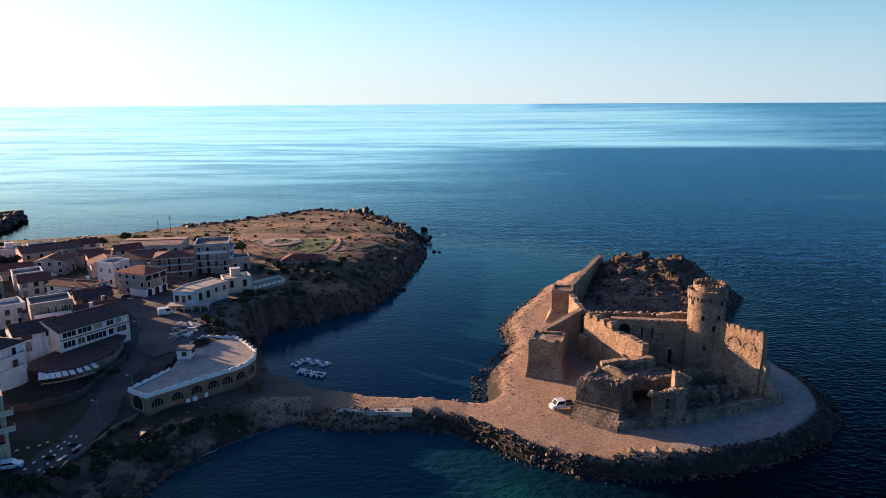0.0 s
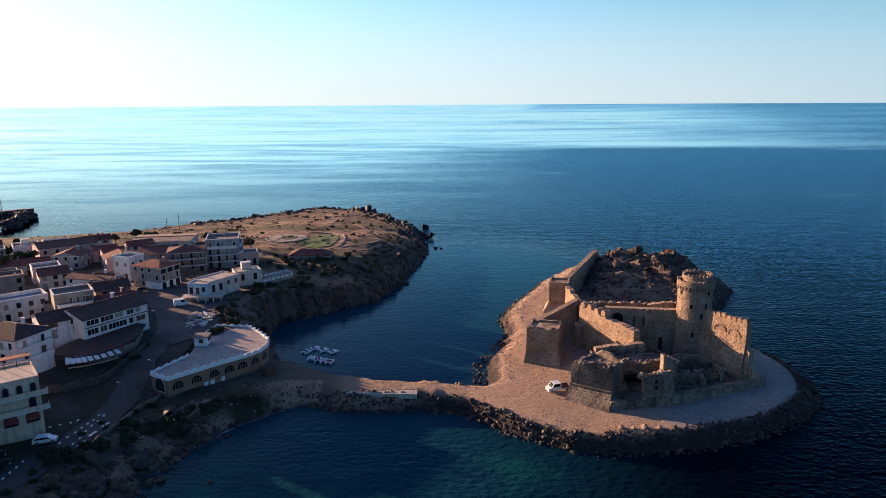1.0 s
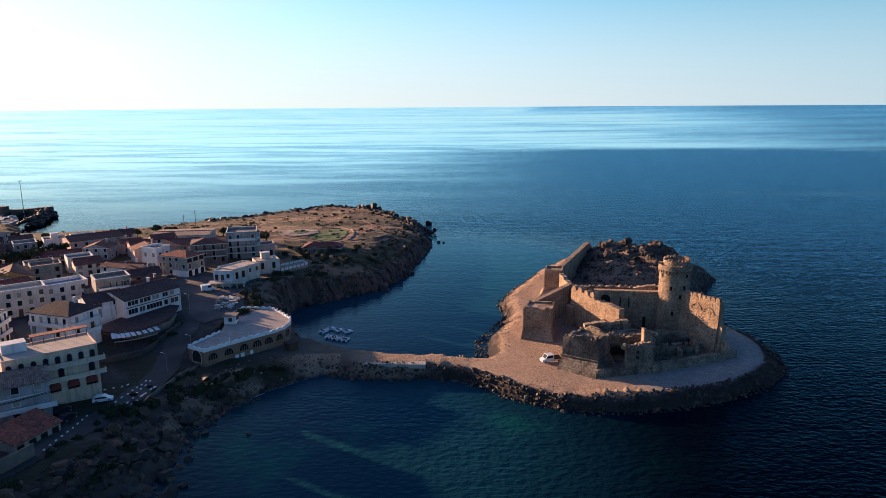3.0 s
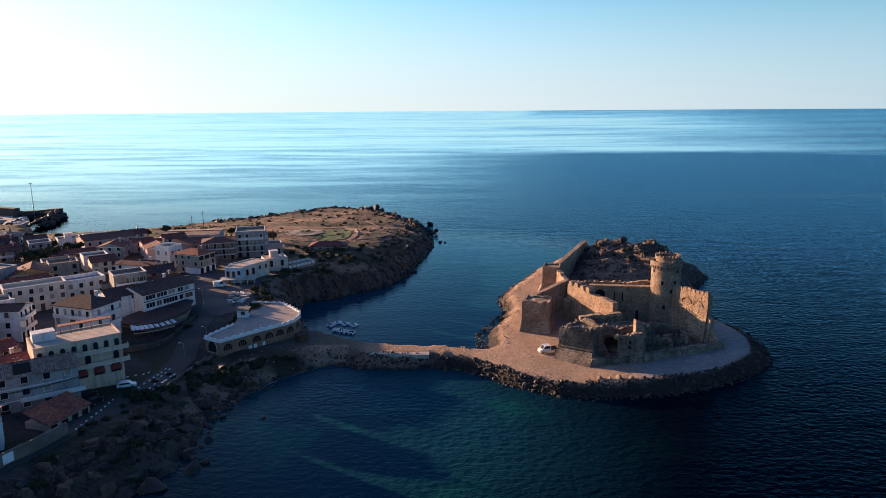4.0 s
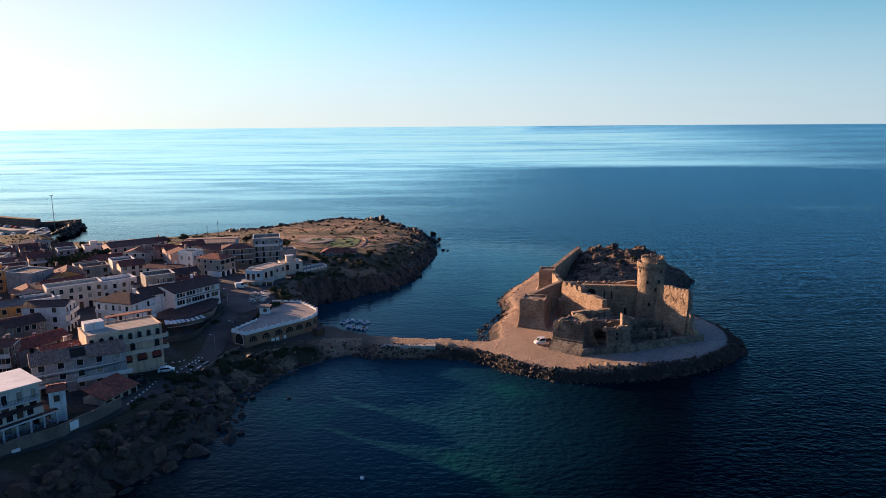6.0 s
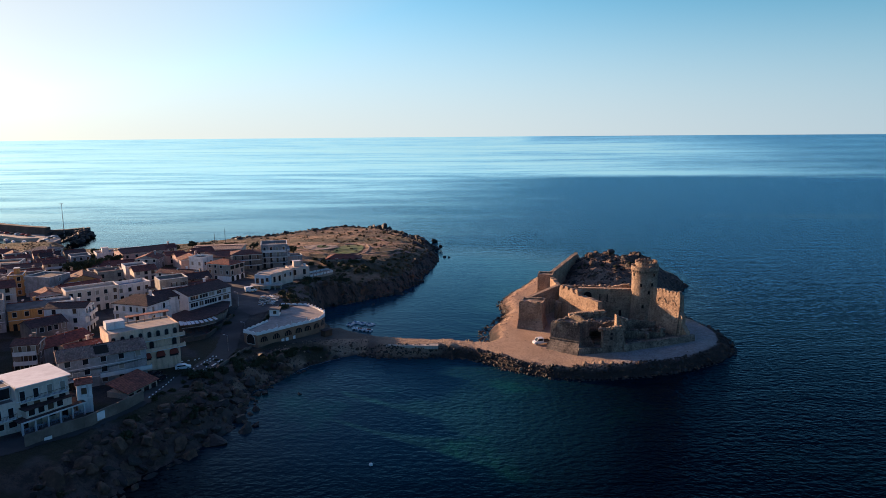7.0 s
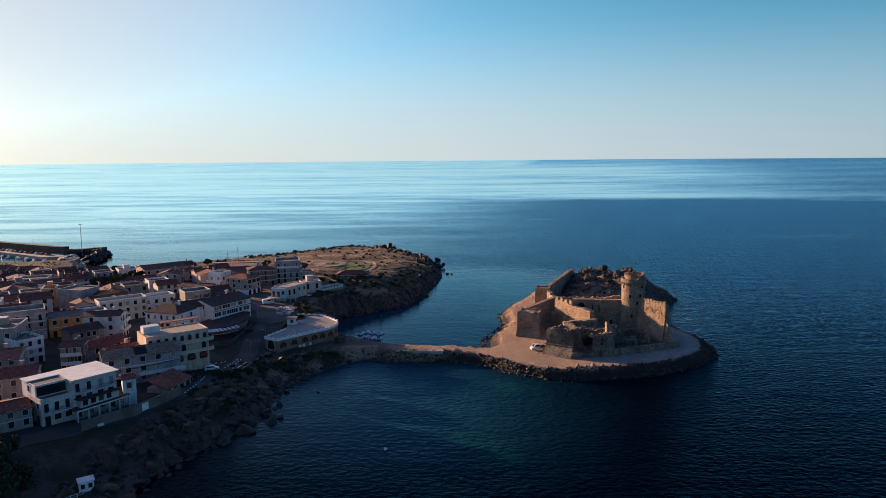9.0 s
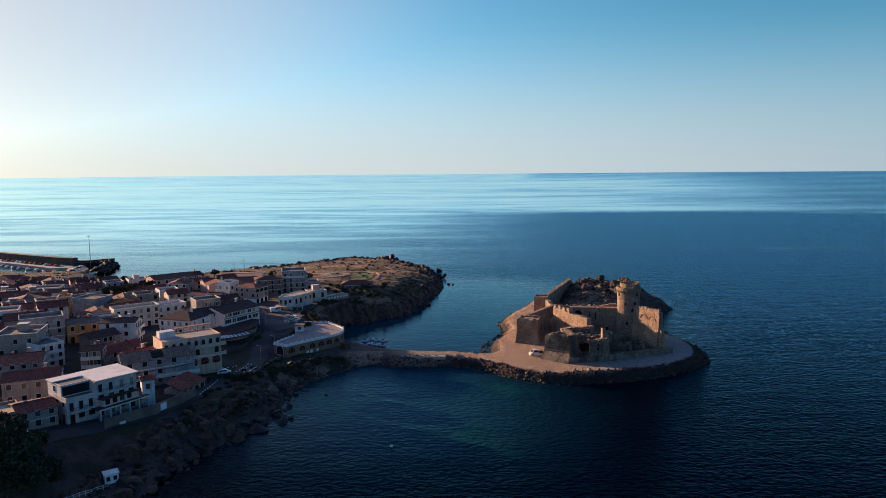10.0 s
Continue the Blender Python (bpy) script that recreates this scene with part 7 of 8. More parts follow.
car(24.42, 131.49, ground_at(24.42, 131.49) + 0.02, 197, M_CAR_WHITE, "white double-cab pickup truck parked on the sand by the bastion", "pickup_truck", 5.5)

# ---- streets, walls and small things in the town ----
def draped(name, poly, lift, material, label, step=0.6, category="road"):
    """A road surface laid on the ground inside a polygon."""
    xs, ys = [p[0] for p in poly], [p[1] for p in poly]
    gx, gy = np.meshgrid(np.arange(min(xs) - step, max(xs) + step, step), np.arange(min(ys) - step, max(ys) + step, step))
    inside = shore_distance(gx, gy, poly)
    gz = land_height(gx, gy) + lift
    ny, nx = gx.shape
    idx = np.arange(ny * nx).reshape(ny, nx)
    keep = np.minimum.reduce([inside[:-1, :-1], inside[1:, :-1], inside[:-1, 1:], inside[1:, 1:]]) > -0.1
    quads = np.stack([idx[:-1, :-1], idx[:-1, 1:], idx[1:, 1:], idx[1:, :-1]], -1)[keep]
    used, remap = np.unique(quads, return_inverse=True)
    me = bpy.data.meshes.new(name)
    me.from_pydata(np.stack([gx.ravel(), gy.ravel(), gz.ravel()], -1)[used].tolist(), [], remap.reshape(-1, 4).tolist())
    me.materials.append(material)
    me.shade_smooth()
    return tagged(new(name, me), label, category, kind="structure")


def ribbon(pts, half):
    left, right = [], []
    for i, p in enumerate(pts):
        a, b = pts[max(0, i - 1)], pts[min(len(pts) - 1, i + 1)]
        (ux, uy), _ = unit(a, b)
        left.append((p[0] - uy * half, p[1] + ux * half))
        right.append((p[0] + uy * half, p[1] - ux * half))
    return right + left[::-1]


ROAD = [(-104, 42), (-94, 52), (-86, 60), (-80.5, 72), (-77.5, 84), (-75.5, 94), (-74, 104), (-73.5, 114), (-74, 124), (-76, 136), (-77, 150), (-77, 165), (-80, 180)]
draped("road", ribbon(ROAD, 3.4), 0.12, M_ASPHALT, "dark asphalt coast road")
draped("plaza", [(-90, 178), (-84, 168), (-80, 156), (-73, 150), (-68, 154), (-66, 168), (-68, 186), (-76, 194), (-90, 200), (-104, 200), (-104, 193)], 0.16, M_PLAZA, "worn paved square above the beach", category="square")
draped("road", ribbon([(-90, 197), (-101, 204), (-118, 214), (-140, 226)], 3), 0.1, M_ASPHALT, "narrow asphalt back street")
draped("road", ribbon([(-88, 104), (-98, 112), (-112, 132), (-128, 152)], 2.2), 0.1, M_ASPHALT, "narrow street between houses")
draped("road", ribbon([(-120, 150), (-140, 176), (-156, 200)], 2.6), 0.1, M_ASPHALT, "narrow street climbing through the town")


def rows_of_blocks(pts, name, label, group, size, material, gap=1.0):
    for (p, q) in zip(pts, pts[1:]):
        (ux, uy), ln = unit(p, q)
        n = max(1, int(ln / gap))
        for k in range(n):
            x, y = p[0] + ux * ln * k / n, p[1] + uy * ln * k / n
            bm = bmesh.new()
            z = ground_at(x, y)
            box(bm, (x, y, z + size[2] / 2 + 0.1), size, math.degrees(math.atan2(uy, ux)))
            part_ob = part(name, bm, material)
            tagged(part_ob, label, "kerb block", group)


rows_of_blocks([(-76.1, 102.0), (-75.4, 106.4), (-75.5, 111.3), (-75.3, 118.0)], "kerb_block", "short white concrete kerb block on asphalt", "kerb blocks on the coast road", (0.6, 0.3, 0.22), M_WHITE, 1.9)
rows_of_blocks([(-73.6, 99.5), (-73.2, 104), (-74.2, 110.3), (-74.3, 118.2)], "kerb_block", "short white concrete kerb block on asphalt", "kerb blocks on the coast road", (0.6, 0.3, 0.22), M_WHITE, 2.2)
rows_of_blocks([(-92, 104.0), (-88.8, 104.7), (-83.2, 107.7), (-79.1, 111.5), (-77.9, 114.8)], "kerb_block", "short white concrete kerb block on asphalt", "kerb blocks on the coast road", (0.55, 0.22, 0.25), M_WHITE, 1.5)
rows_of_blocks([(-78, 78), (-78, 88), (-79, 97)], "kerb_block", "short white concrete kerb block on asphalt", "kerb blocks on the coast road", (0.5, 0.25, 0.22), M_WHITE, 1.9)
for x, y in ((-72.0, 102.0), (-71.8, 106.1), (-71.7, 111.0)):
    bm = bmesh.new()
    z = ground_at(x, y)
    box(bm, (x, y, z + 0.25), (2.2, 0.5, 0.12), 78)
    tagged(part("kerb_stone", bm, M_TRIM), "long white kerb stone at the road's edge", "kerb stone", "kerb stones on the coast road")


def masonry_run(name, pts, thick, height, material, label, kind="structure", drop=1.0, cap=None):
    """A low wall that follows the ground along a line."""
    t = thing(name, pts[0][0], pts[0][1], ground_at(*pts[0]), label, "wall", kind=kind)
    for p, q in zip(pts, pts[1:]):
        u, ln = unit(p, q)
        n = max(1, int(ln / 3))
        for k in range(n):
            a = (p[0] + u[0] * ln * k / n, p[1] + u[1] * ln * k / n)
            z = ground_at(*a)
            bm = bmesh.new()
            slab(bm, a, u, (0, ln / n), (-thick / 2, thick / 2), (z - drop, z + height))
            part("wall_length", bm, material, t)
    return t


M_DARK_EARTH_WALL = surface("earth_stained_wall", (0.1, 0.075, 0.062), (0.055, 0.045, 0.04), 0.3, 2.0, 0.95, 0.05, 0.4)
M_BEIGE_WALL = surface("beige_wall", (0.2, 0.16, 0.13), (0.12, 0.095, 0.078), 0.3, 2.0, 0.92, 0.03, 0.3)
masonry_run("sea_wall", [(-92, 51.5), (-84.5, 60.3), (-81, 68), (-78.5, 76)], 0.3, 2.6, M_BEIGE_WALL, "pale rendered wall along the coast road")
masonry_run("parapet_wall", [(-70.2, 100.5), (-69.3, 110), (-68.5, 120), (-67, 128)], 0.3, 0.7, M_BEIGE_WALL, "low concrete parapet above the beach")
masonry_run("retaining_wall", [(-95, 118), (-88, 124), (-82.5, 131), (-80.5, 142), (-79.5, 150)], 0.4, 1.3, M_DARK_EARTH_WALL, "brown retaining wall under the terrace")

# the brown-roofed terrace restaurant with white awnings
terrace = thing("terrace_restaurant", -89, 145, 7.6, "terrace restaurant under a dark tiled roof with white awnings", "restaurant")
bm = bmesh.new()
prism(bm, ccw([(-97.5, 140.5), (-86.5, 138.5), (-81.5, 147.5), (-83, 156), (-89.5, 158)]), 7.2, [9.6] * 5)
part("wall", bm, WALLS["brown"], terrace)
roof_poly = ccw([(-98, 139.5), (-95.5, 136.3), (-90.6, 135.4), (-86.2, 137.8), (-82.3, 142.6), (-80.6, 149), (-82.4, 157), (-90, 159)])
heights = [9.95 + 0.085 * min(16, math.hypot(x + 88.5, y - 136.5) - 2) for x, y in roof_poly]
mid_roof = (-88.5, 147.5, 11.0)
bm = bmesh.new()
lo = [bm.verts.new((x, y, z - 0.35)) for (x, y), z in zip(roof_poly, heights)]
hi = [bm.verts.new((x, y, z)) for (x, y), z in zip(roof_poly, heights)]
lo_mid, hi_mid = bm.verts.new((mid_roof[0], mid_roof[1], mid_roof[2] - 0.35)), bm.verts.new(mid_roof)
for i in range(len(lo)):
    k = (i + 1) % len(lo)
    bm.faces.new((lo[i], lo[k], hi[k], hi[i]))
    bm.faces.new((hi[i], hi[k], hi_mid))
    bm.faces.new((lo[k], lo[i], lo_mid))
part("roof", bm, M_TILE_DARK, terrace)
for i in range(9):
    t = i / 8
    a = Vector((-91.2 + 8.6 * t, 134.0 + 6.8 * t + math.sin(t * math.pi) * -1.3))
    deg = 30 + 22 * t
    u = (math.cos(radians(deg)), math.sin(radians(deg)))
    bm = bmesh.new()
    slab(bm, (a.x, a.y), u, (-0.52, 0.52), (-2.0, 0.9), (9.5, 9.56))
    for v in bm.verts:
        d = (v.co.x - a.x) * u[1] - (v.co.y - a.y) * u[0]
        v.co.z -= d * 0.25
    part("awning", bm, M_WHITE, terrace, "white canvas awning panel")
    bm = bmesh.new()
    tube(bm, (a.x + u[1] * 0.85, a.y - u[0] * 0.85, ground_at(a.x, a.y) - 0.3), (a.x + u[1] * 0.85, a.y - u[0] * 0.85, 9.3), 0.06)
    part("post", bm, M_WOOD, terrace)
    if i < 8:
        bm = bmesh.new()
        slab(bm, (a.x + u[1] * 0.9, a.y - u[0] * 0.9), u, (-0.1, 1.45), (-0.08, 0.08), (8.2, 8.4))
        part("rail", bm, M_CONCRETE, terrace)

# in front of the guest house: glazed dining terrace
pergola = thing("dining_terrace", -91, 64, 7.2, "covered dining terrace with white posts and pale blue furniture", "terrace")
PA, PB = (-95.3, 56.4), (-88.2, 67.6)
pu, pl = unit(PA, PB)
bm = bmesh.new()
slab(bm, PA, pu, (-0.3, pl + 0.3), (-5, 0.2), (5.6, 7.3))
part("terrace_base", bm, M_BEIGE_WALL, pergola)
bm = bmesh.new()
slab(bm, PA, pu, (-0.5, pl + 0.5), (-5.2, 0.5), (10.1, 10.3))
part("canopy", bm, M_TILE_DARK, pergola)
bm = bmesh.new()
slab(bm, PA, pu, (-0.5, pl + 0.5), (0.42, 0.54), (10.0, 10.32))
part("gutter", bm, M_TRIM, pergola)
for i in range(6):
    bm = bmesh.new()
    slab(bm, PA, pu, (pl * i / 5 - 0.18, pl * i / 5 + 0.18), (-0.2, 0.16), (7.304, 10.09))
    part("post", bm, M_TRIM, pergola)
bm = bmesh.new()
for zz in (7.8, 8.25):
    slab(bm, PA, pu, (0, pl), (0.1, 0.14), (zz, zz + 0.06))
part("railing", bm, M_BLUE, pergola)
M_PALE_BLUE = surface("pale_blue_paint", (0.5, 0.58, 0.68), None, 0.5, 3.0, 0.6, 0.0, 0.1)
for i in range(5):
    for j in (-1.2, -3.2):
        a = pl * (i + 0.5) / 5
        o = (PA[0] + pu[0] * a + pu[1] * j, PA[1] + pu[1] * a - pu[0] * j)
        tb = thing("table", o[0], o[1], 7.304, "pale blue table with chairs pushed in", "table", "tables on the dining terrace")
        bm = bmesh.new()
        slab(bm, o, pu, (-0.5, 0.5), (-0.45, 0.45), (8.0, 8.05))
        part("tabletop", bm, M_PALE_BLUE, tb)
        for sa in (-0.42, 0.42):
            for sb in (-0.38, 0.38):
                bm = bmesh.new()
                slab(bm, o, pu, (sa - 0.03, sa + 0.03), (sb - 0.03, sb + 0.03), (7.304, 7.996))
                part("leg", bm, M_TRIM, tb)
        for s in (-0.85, 0.85):
            ch = thing("chair", o[0] + pu[0] * s, o[1] + pu[1] * s, 7.304, "pale blue chair on the dining terrace", "chair", "chairs on the dining terrace")
            co = (o[0] + pu[0] * s, o[1] + pu[1] * s)
            bm = bmesh.new()
            slab(bm, co, pu, (-0.22, 0.22), (-0.22, 0.22), (7.72, 7.76))
            part("seat", bm, M_PALE_BLUE, ch)
            bm = bmesh.new()
            k = 0.2 if s > 0 else -0.24
            slab(bm, co, pu, (k, k + 0.04), (-0.22, 0.22), (7.764, 8.2))
            part("backrest", bm, M_PALE_BLUE, ch)
            for sa in (-0.18, 0.18):
                for sb in (-0.18, 0.18):
                    bm = bmesh.new()
                    slab(bm, co, pu, (sa - 0.02, sa + 0.02), (sb - 0.02, sb + 0.02), (7.304, 7.716))
                    part("leg", bm, M_PALE_BLUE, ch)
# upper veranda of the guest house and its sign boards
veranda = thing("veranda", -93, 66, 10.3, "dark-roofed glazed veranda on the terrace roof", "veranda")
vo = (PA[0] - pu[1] * 1.0, PA[1] + pu[0] * 1.0)
bm = bmesh.new()
slab(bm, vo, pu, (1.5, pl - 2), (-2.4, 0), (10.304, 12.2))
part("wall", bm, WALLS["cream"], veranda)
bm = bmesh.new()
slab(bm, vo, pu, (1.0, pl - 1.5), (-2.5, 0.7), (12.204, 12.45))
part("roof", bm, M_TILE_DARK, veranda)
for i in range(4):
    window(veranda, vo, pu, 2.6 + i * 2.0, 10.7, 1.3, 1.3)
for (x, y), deg, w, h, z in (((-83.0, 64.2), 68, 2.0, 1.8, 7.6), ((-89.35, 54.7), 50, 1.5, 1.8, 6.2)):
    sb = thing("sign_board", x, y, z, "blank white sign board facing the sea", "sign")
    bm = bmesh.new()
    box(bm, (x + 0.4, y - 0.25, z + h / 2), (w, 0.12, h), deg)
    part("board", bm, M_WHITE, sb)
    for s in (-0.4, 0.4):
        bm = bmesh.new()
        px, py = x + 0.4 + math.cos(radians(deg)) * w * s, y - 0.25 + math.sin(radians(deg)) * w * s
        tube(bm, (px - 0.15, py + 0.1, ground_at(px, py) - 0.3), (px - 0.15, py + 0.1, z + h), 0.05)
        part("post", bm, M_IRON, sb)

# brown lean-to in front of the grey house
lean = thing("lean_to", -82, 83, 6.2, "brown tiled lean-to with dark window openings", "outbuilding")
LA, LB = (-82.8, 77.0), (-79.8, 87.0)
lu, ll = unit(LA, LB)
bm = bmesh.new()
slab(bm, LA, lu, (0, ll), (-6, 0), (5.4, 8.3))
part("wall", bm, WALLS["tan"], lean)
bm = bmesh.new()
slab(bm, LA, lu, (-0.3, ll + 0.3), (-6.0, 0.5), (8.32, 8.5))
for v in bm.verts:
    d = (v.co.x - LA[0]) * lu[1] - (v.co.y - LA[1]) * lu[0]
    v.co.z -= (d - 0.5) * 0.3
part("roof", bm, M_TILE_ORANGE, lean)
for i in range(4):
    window(lean, LA, lu, ll * (i + 0.5) / 4, 6.6, 1.4, 1.2, "dark")

# gazebo and white rail by the water
gaz = thing("pavilion", -82.5, 34.5, 1.6, "small white pavilion at the end of a railed path", "pavilion")
gz0 = ground_at(-82.5, 34.5)
bm = bmesh.new()
box(bm, (-82.5, 34.5, gz0 + 0.9), (2.8, 2.3, 2.2), 35)
part("wall", bm, M_WHITE, gaz)
bm = bmesh.new()
box(bm, (-82.5, 34.5, gz0 + 2.1), (3.2, 2.7, 0.16), 35)
part("roof", bm, M_WHITE, gaz)
gu = (math.cos(radians(35)), math.sin(radians(35)))
for a in (-0.7, 0.7):
    window(gaz, (-82.5 + gu[1] * 1.15, 34.5 - gu[0] * 1.15), gu, a, gz0 + 0.7, 0.6, 0.8, "dark")
fence = thing("railing", -86, 28, 2, "white wooden railing along the waterside path", "railing")
for i in range(10):
    t = i / 9
    x, y = -82.0 - 5.5 * t, 32.4 - 11 * t
    z = ground_at(x, y)
    bm = bmesh.new()
    box(bm, (x, y, z + 0.5), (0.12, 0.12, 1.2))
    part("post", bm, M_TRIM, fence)
    if i < 9:
        x2, y2 = -82.0 - 5.5 * (i + 1) / 9, 32.4 - 11 * (i + 1) / 9
        z2 = ground_at(x2, y2)
        for h in (0.55, 1.0):
            bm = bmesh.new()
            tube(bm, (x, y, z + h), (x2, y2, z2 + h), 0.05, n=6)
            part("rail", bm, M_TRIM, fence)


def street_lamp(x, y, height, label="slim grey street lamp beside the road"):
    z = ground_at(x, y)
    s = thing("street_lamp", x, y, z, label, "street lamp", "street lamps")
    bm = bmesh.new()
    tube(bm, (x, y, z - 0.3), (x, y, z + height), 0.07, 0.04)
    part("pole", bm, M_STEEL, s)
    bm = bmesh.new()
    tube(bm, (x, y, z + height), (x - 1.0, y + 0.3, z + height + 0.2), 0.04)
    part("arm", bm, M_STEEL, s)
    bm = bmesh.new()
    box(bm, (x - 1.2, y + 0.36, z + height + 0.2), (0.6, 0.25, 0.14), 160)
    part("lamp_head", bm, M_TRIM, s)


for x, y, h in ((-72.5, 121.5, 5), (-70.5, 133, 4.5), (-80.5, 160, 5)):
    street_lamp(x, y, h)
for x, y, d, paint, lab, kd, L in ((-79.1, 102.6, 20, M_CAR_WHITE, "white compact car parked by the road", "car", 4.2), (-81.9, 180.7, 30, M_CAR_WHITE, "white van parked on the square", "panel_van", 4.2),
                                   (-100.5, 197.5, 25, M_CAR_GREY, "grey hatchback parked at the corner", "car", 4.0), (-84, 95.5, 70, M_CAR_DARK, "dark car parked by the hotel", "car", 4.0),
                                   (-81, 92, 70, M_CAR_DARK, "dark car parked by the hotel", "car", 4.0), (-142, 228, 20, M_CAR_WHITE, "white car parked in the back street", "car", 4.0),
                                   (-170, 245, 60, M_CAR_GREY, "grey car parked near the harbour", "car", 4.0), (-164, 250, 60, M_CAR_WHITE, "white car parked near the harbour", "car", 4.0)):
    car(x, y, ground_at(x, y) + 0.18, d, paint, lab, kd, L)

# heap of stacked white loungers and crates on the square
for i in range(40):
    x, y = -71.6 + RNG.uniform(-3.0, 3.0), 166.5 + RNG.uniform(-6.5, 6.5)
    z = ground_at(x, y) + 0.16
    st = thing("stacked_lounger", x, y, z, "plastic sun lounger stacked on the square", "sun lounger", "stacked loungers")
    deg = RNG.choice((20, 30, 110))
    for k in range(RNG.randint(1, 3)):
        bm = bmesh.new()
        box(bm, (x, y, z + 0.2 + k * 0.28), (1.7, 0.5, 0.1), deg + RNG.uniform(-25, 25))
        part("lounger_shell", bm, RNG.choice((M_WHITE, M_WHITE, M_CONCRETE, M_PALE_BLUE, M_TERRA, M_WOOD)), st)
hut = thing("dark_hut", -46.2, 141.3, 3.0, "small dark wooden hut beside the restaurant", "hut")
bm = bmesh.new()
box(bm, (-45.9, 141.0, 4.1), (3.0, 2.2, 2.2), 50)
part("wall", bm, M_WOOD, hut)
bm = bmesh.new()
box(bm, (-45.9, 141.0, 5.3), (3.5, 2.7, 0.18), 50)
part("roof", bm, M_TILE_DARK, hut)

# ---- further houses that close the gaps between the streets ----
STREETS = [ROAD, [(-90, 197), (-101, 204), (-118, 214), (-140, 226)], [(-88, 104), (-98, 112), (-112, 132), (-128, 152)], [(-120, 150), (-140, 176), (-156, 200)]]


def street_distance(x, y):
    best = 1e9
    for pts in STREETS:
        for (ax, ay), (bx, by) in zip(pts, pts[1:]):
            ex, ey = bx - ax, by - ay
            k = max(0, min(1, ((x - ax) * ex + (y - ay) * ey) / (ex * ex + ey * ey)))
            best = min(best, math.hypot(x - ax - k * ex, y - ay - k * ey))
    return best


FILLERS = (("plain cream house among close neighbours", "cream", "gable", M_TILE_RED), ("tan house with a brown tiled roof", "tan", "gable", M_TILE_BROWN), ("grey rendered house with a flat roof", "grey", "flat", None),
           ("white house with a small roof terrace", "white", "flat", None), ("pink house with a red tiled roof", "pink", "cross", M_TILE_RED), ("unplastered brown house with a low roof", "brown", "gable", M_TILE_DARK),
           ("pink house with a red tiled roof", "pink", "gable", M_TILE_RED), ("raw concrete house with a flat roof", "raw", "flat", None))
frng = random.Random(17)
fu, fv = (math.cos(radians(36)), math.sin(radians(36))), (-math.sin(radians(36)), math.cos(radians(36)))
for i in range(-6, 24):
    for j in range(0, 26):
        x, y = -225 + fu[0] * i * 12.6 + fv[0] * j * 12.2, 50 + fu[1] * i * 12.6 + fv[1] * j * 12.2
        x, y = x + frng.uniform(-1.5, 1.5), y + frng.uniform(-1.5, 1.5)
        w, dep = frng.uniform(8.5, 11), frng.uniform(7, 9.5)
        if y < 70 or y > 275 or x > -96 or x < -118 - (y + 110) * 0.62 or float(shore_distance(np.array([x]), np.array([y]))[0]) < 22:
            continue
        if (x + 165) ** 2 + (y - 232) ** 2 < 24 ** 2 or street_distance(x, y) < 7.5 or y > 215 and x > -118:
            continue
        if any(math.hypot(x - hx, y - hy) < hr_ * 0.78 + math.hypot(w, dep) * 0.4 for hx, hy, hr_ in HOUSES):
            continue
        lab, wl, rf, tl = frng.choice(FILLERS)
        zg = ground_at(x, y)
        A = (x - fu[0] * w / 2 - fv[0] * dep / 2, y - fu[1] * w / 2 - fv[1] * dep / 2)
        B = (A[0] + fu[0] * w, A[1] + fu[1] * w)
        fl = 2 if y > 170 or frng.random() < 0.6 else 3
        house(lab, A, B, dep, zg + fl * 3.0 * frng.uniform(0.9, 1.05) - (1.0 if y > 200 else 0), wl, rf, tl, fl, frng.randint(2, 3), 1, rise=frng.uniform(1.0, 1.7), style=frng.choice(("plain", "dark", "shutter", "dark")),
              balconies={("front", fl - 1): frng.choice((None, M_TRIM, WALLS[wl]))} if frng.random() < 0.5 else ())

# ---- plants ----
def leaf_cloud(bm, c, r, count, size, rng, flat=0.75):
    """Small leaf sprays over and inside an uneven dome."""
    seed = rng.uniform(0, 50)
    for _ in range(count):
        v = Vector((rng.gauss(0, 1), rng.gauss(0, 1), rng.gauss(0, 1))).normalized()
        lump = 0.72 + 0.55 * noise.noise(v * 1.8 + Vector((seed, 0, 0)))
        k = r * lump * rng.uniform(0.55, 1.0)
        p = Vector(c) + Vector((v.x * k, v.y * k, max(-0.25 * r, v.z * k * flat)))
        q = Euler((rng.uniform(0, 6.28), rng.uniform(0, 6.28), rng.uniform(0, 6.28)))
        s = size * rng.uniform(0.6, 1.4)
        pts = [Vector((-0.5, 0, 0)), Vector((0, -0.32, 0.08)), Vector((0.6, 0, 0)), Vector((0, 0.32, 0.08))]
        vs = []
        for a in pts:
            a = a * s
            a.rotate(q)
            vs.append(bm.verts.new(p + a))
        bm.faces.new(vs)


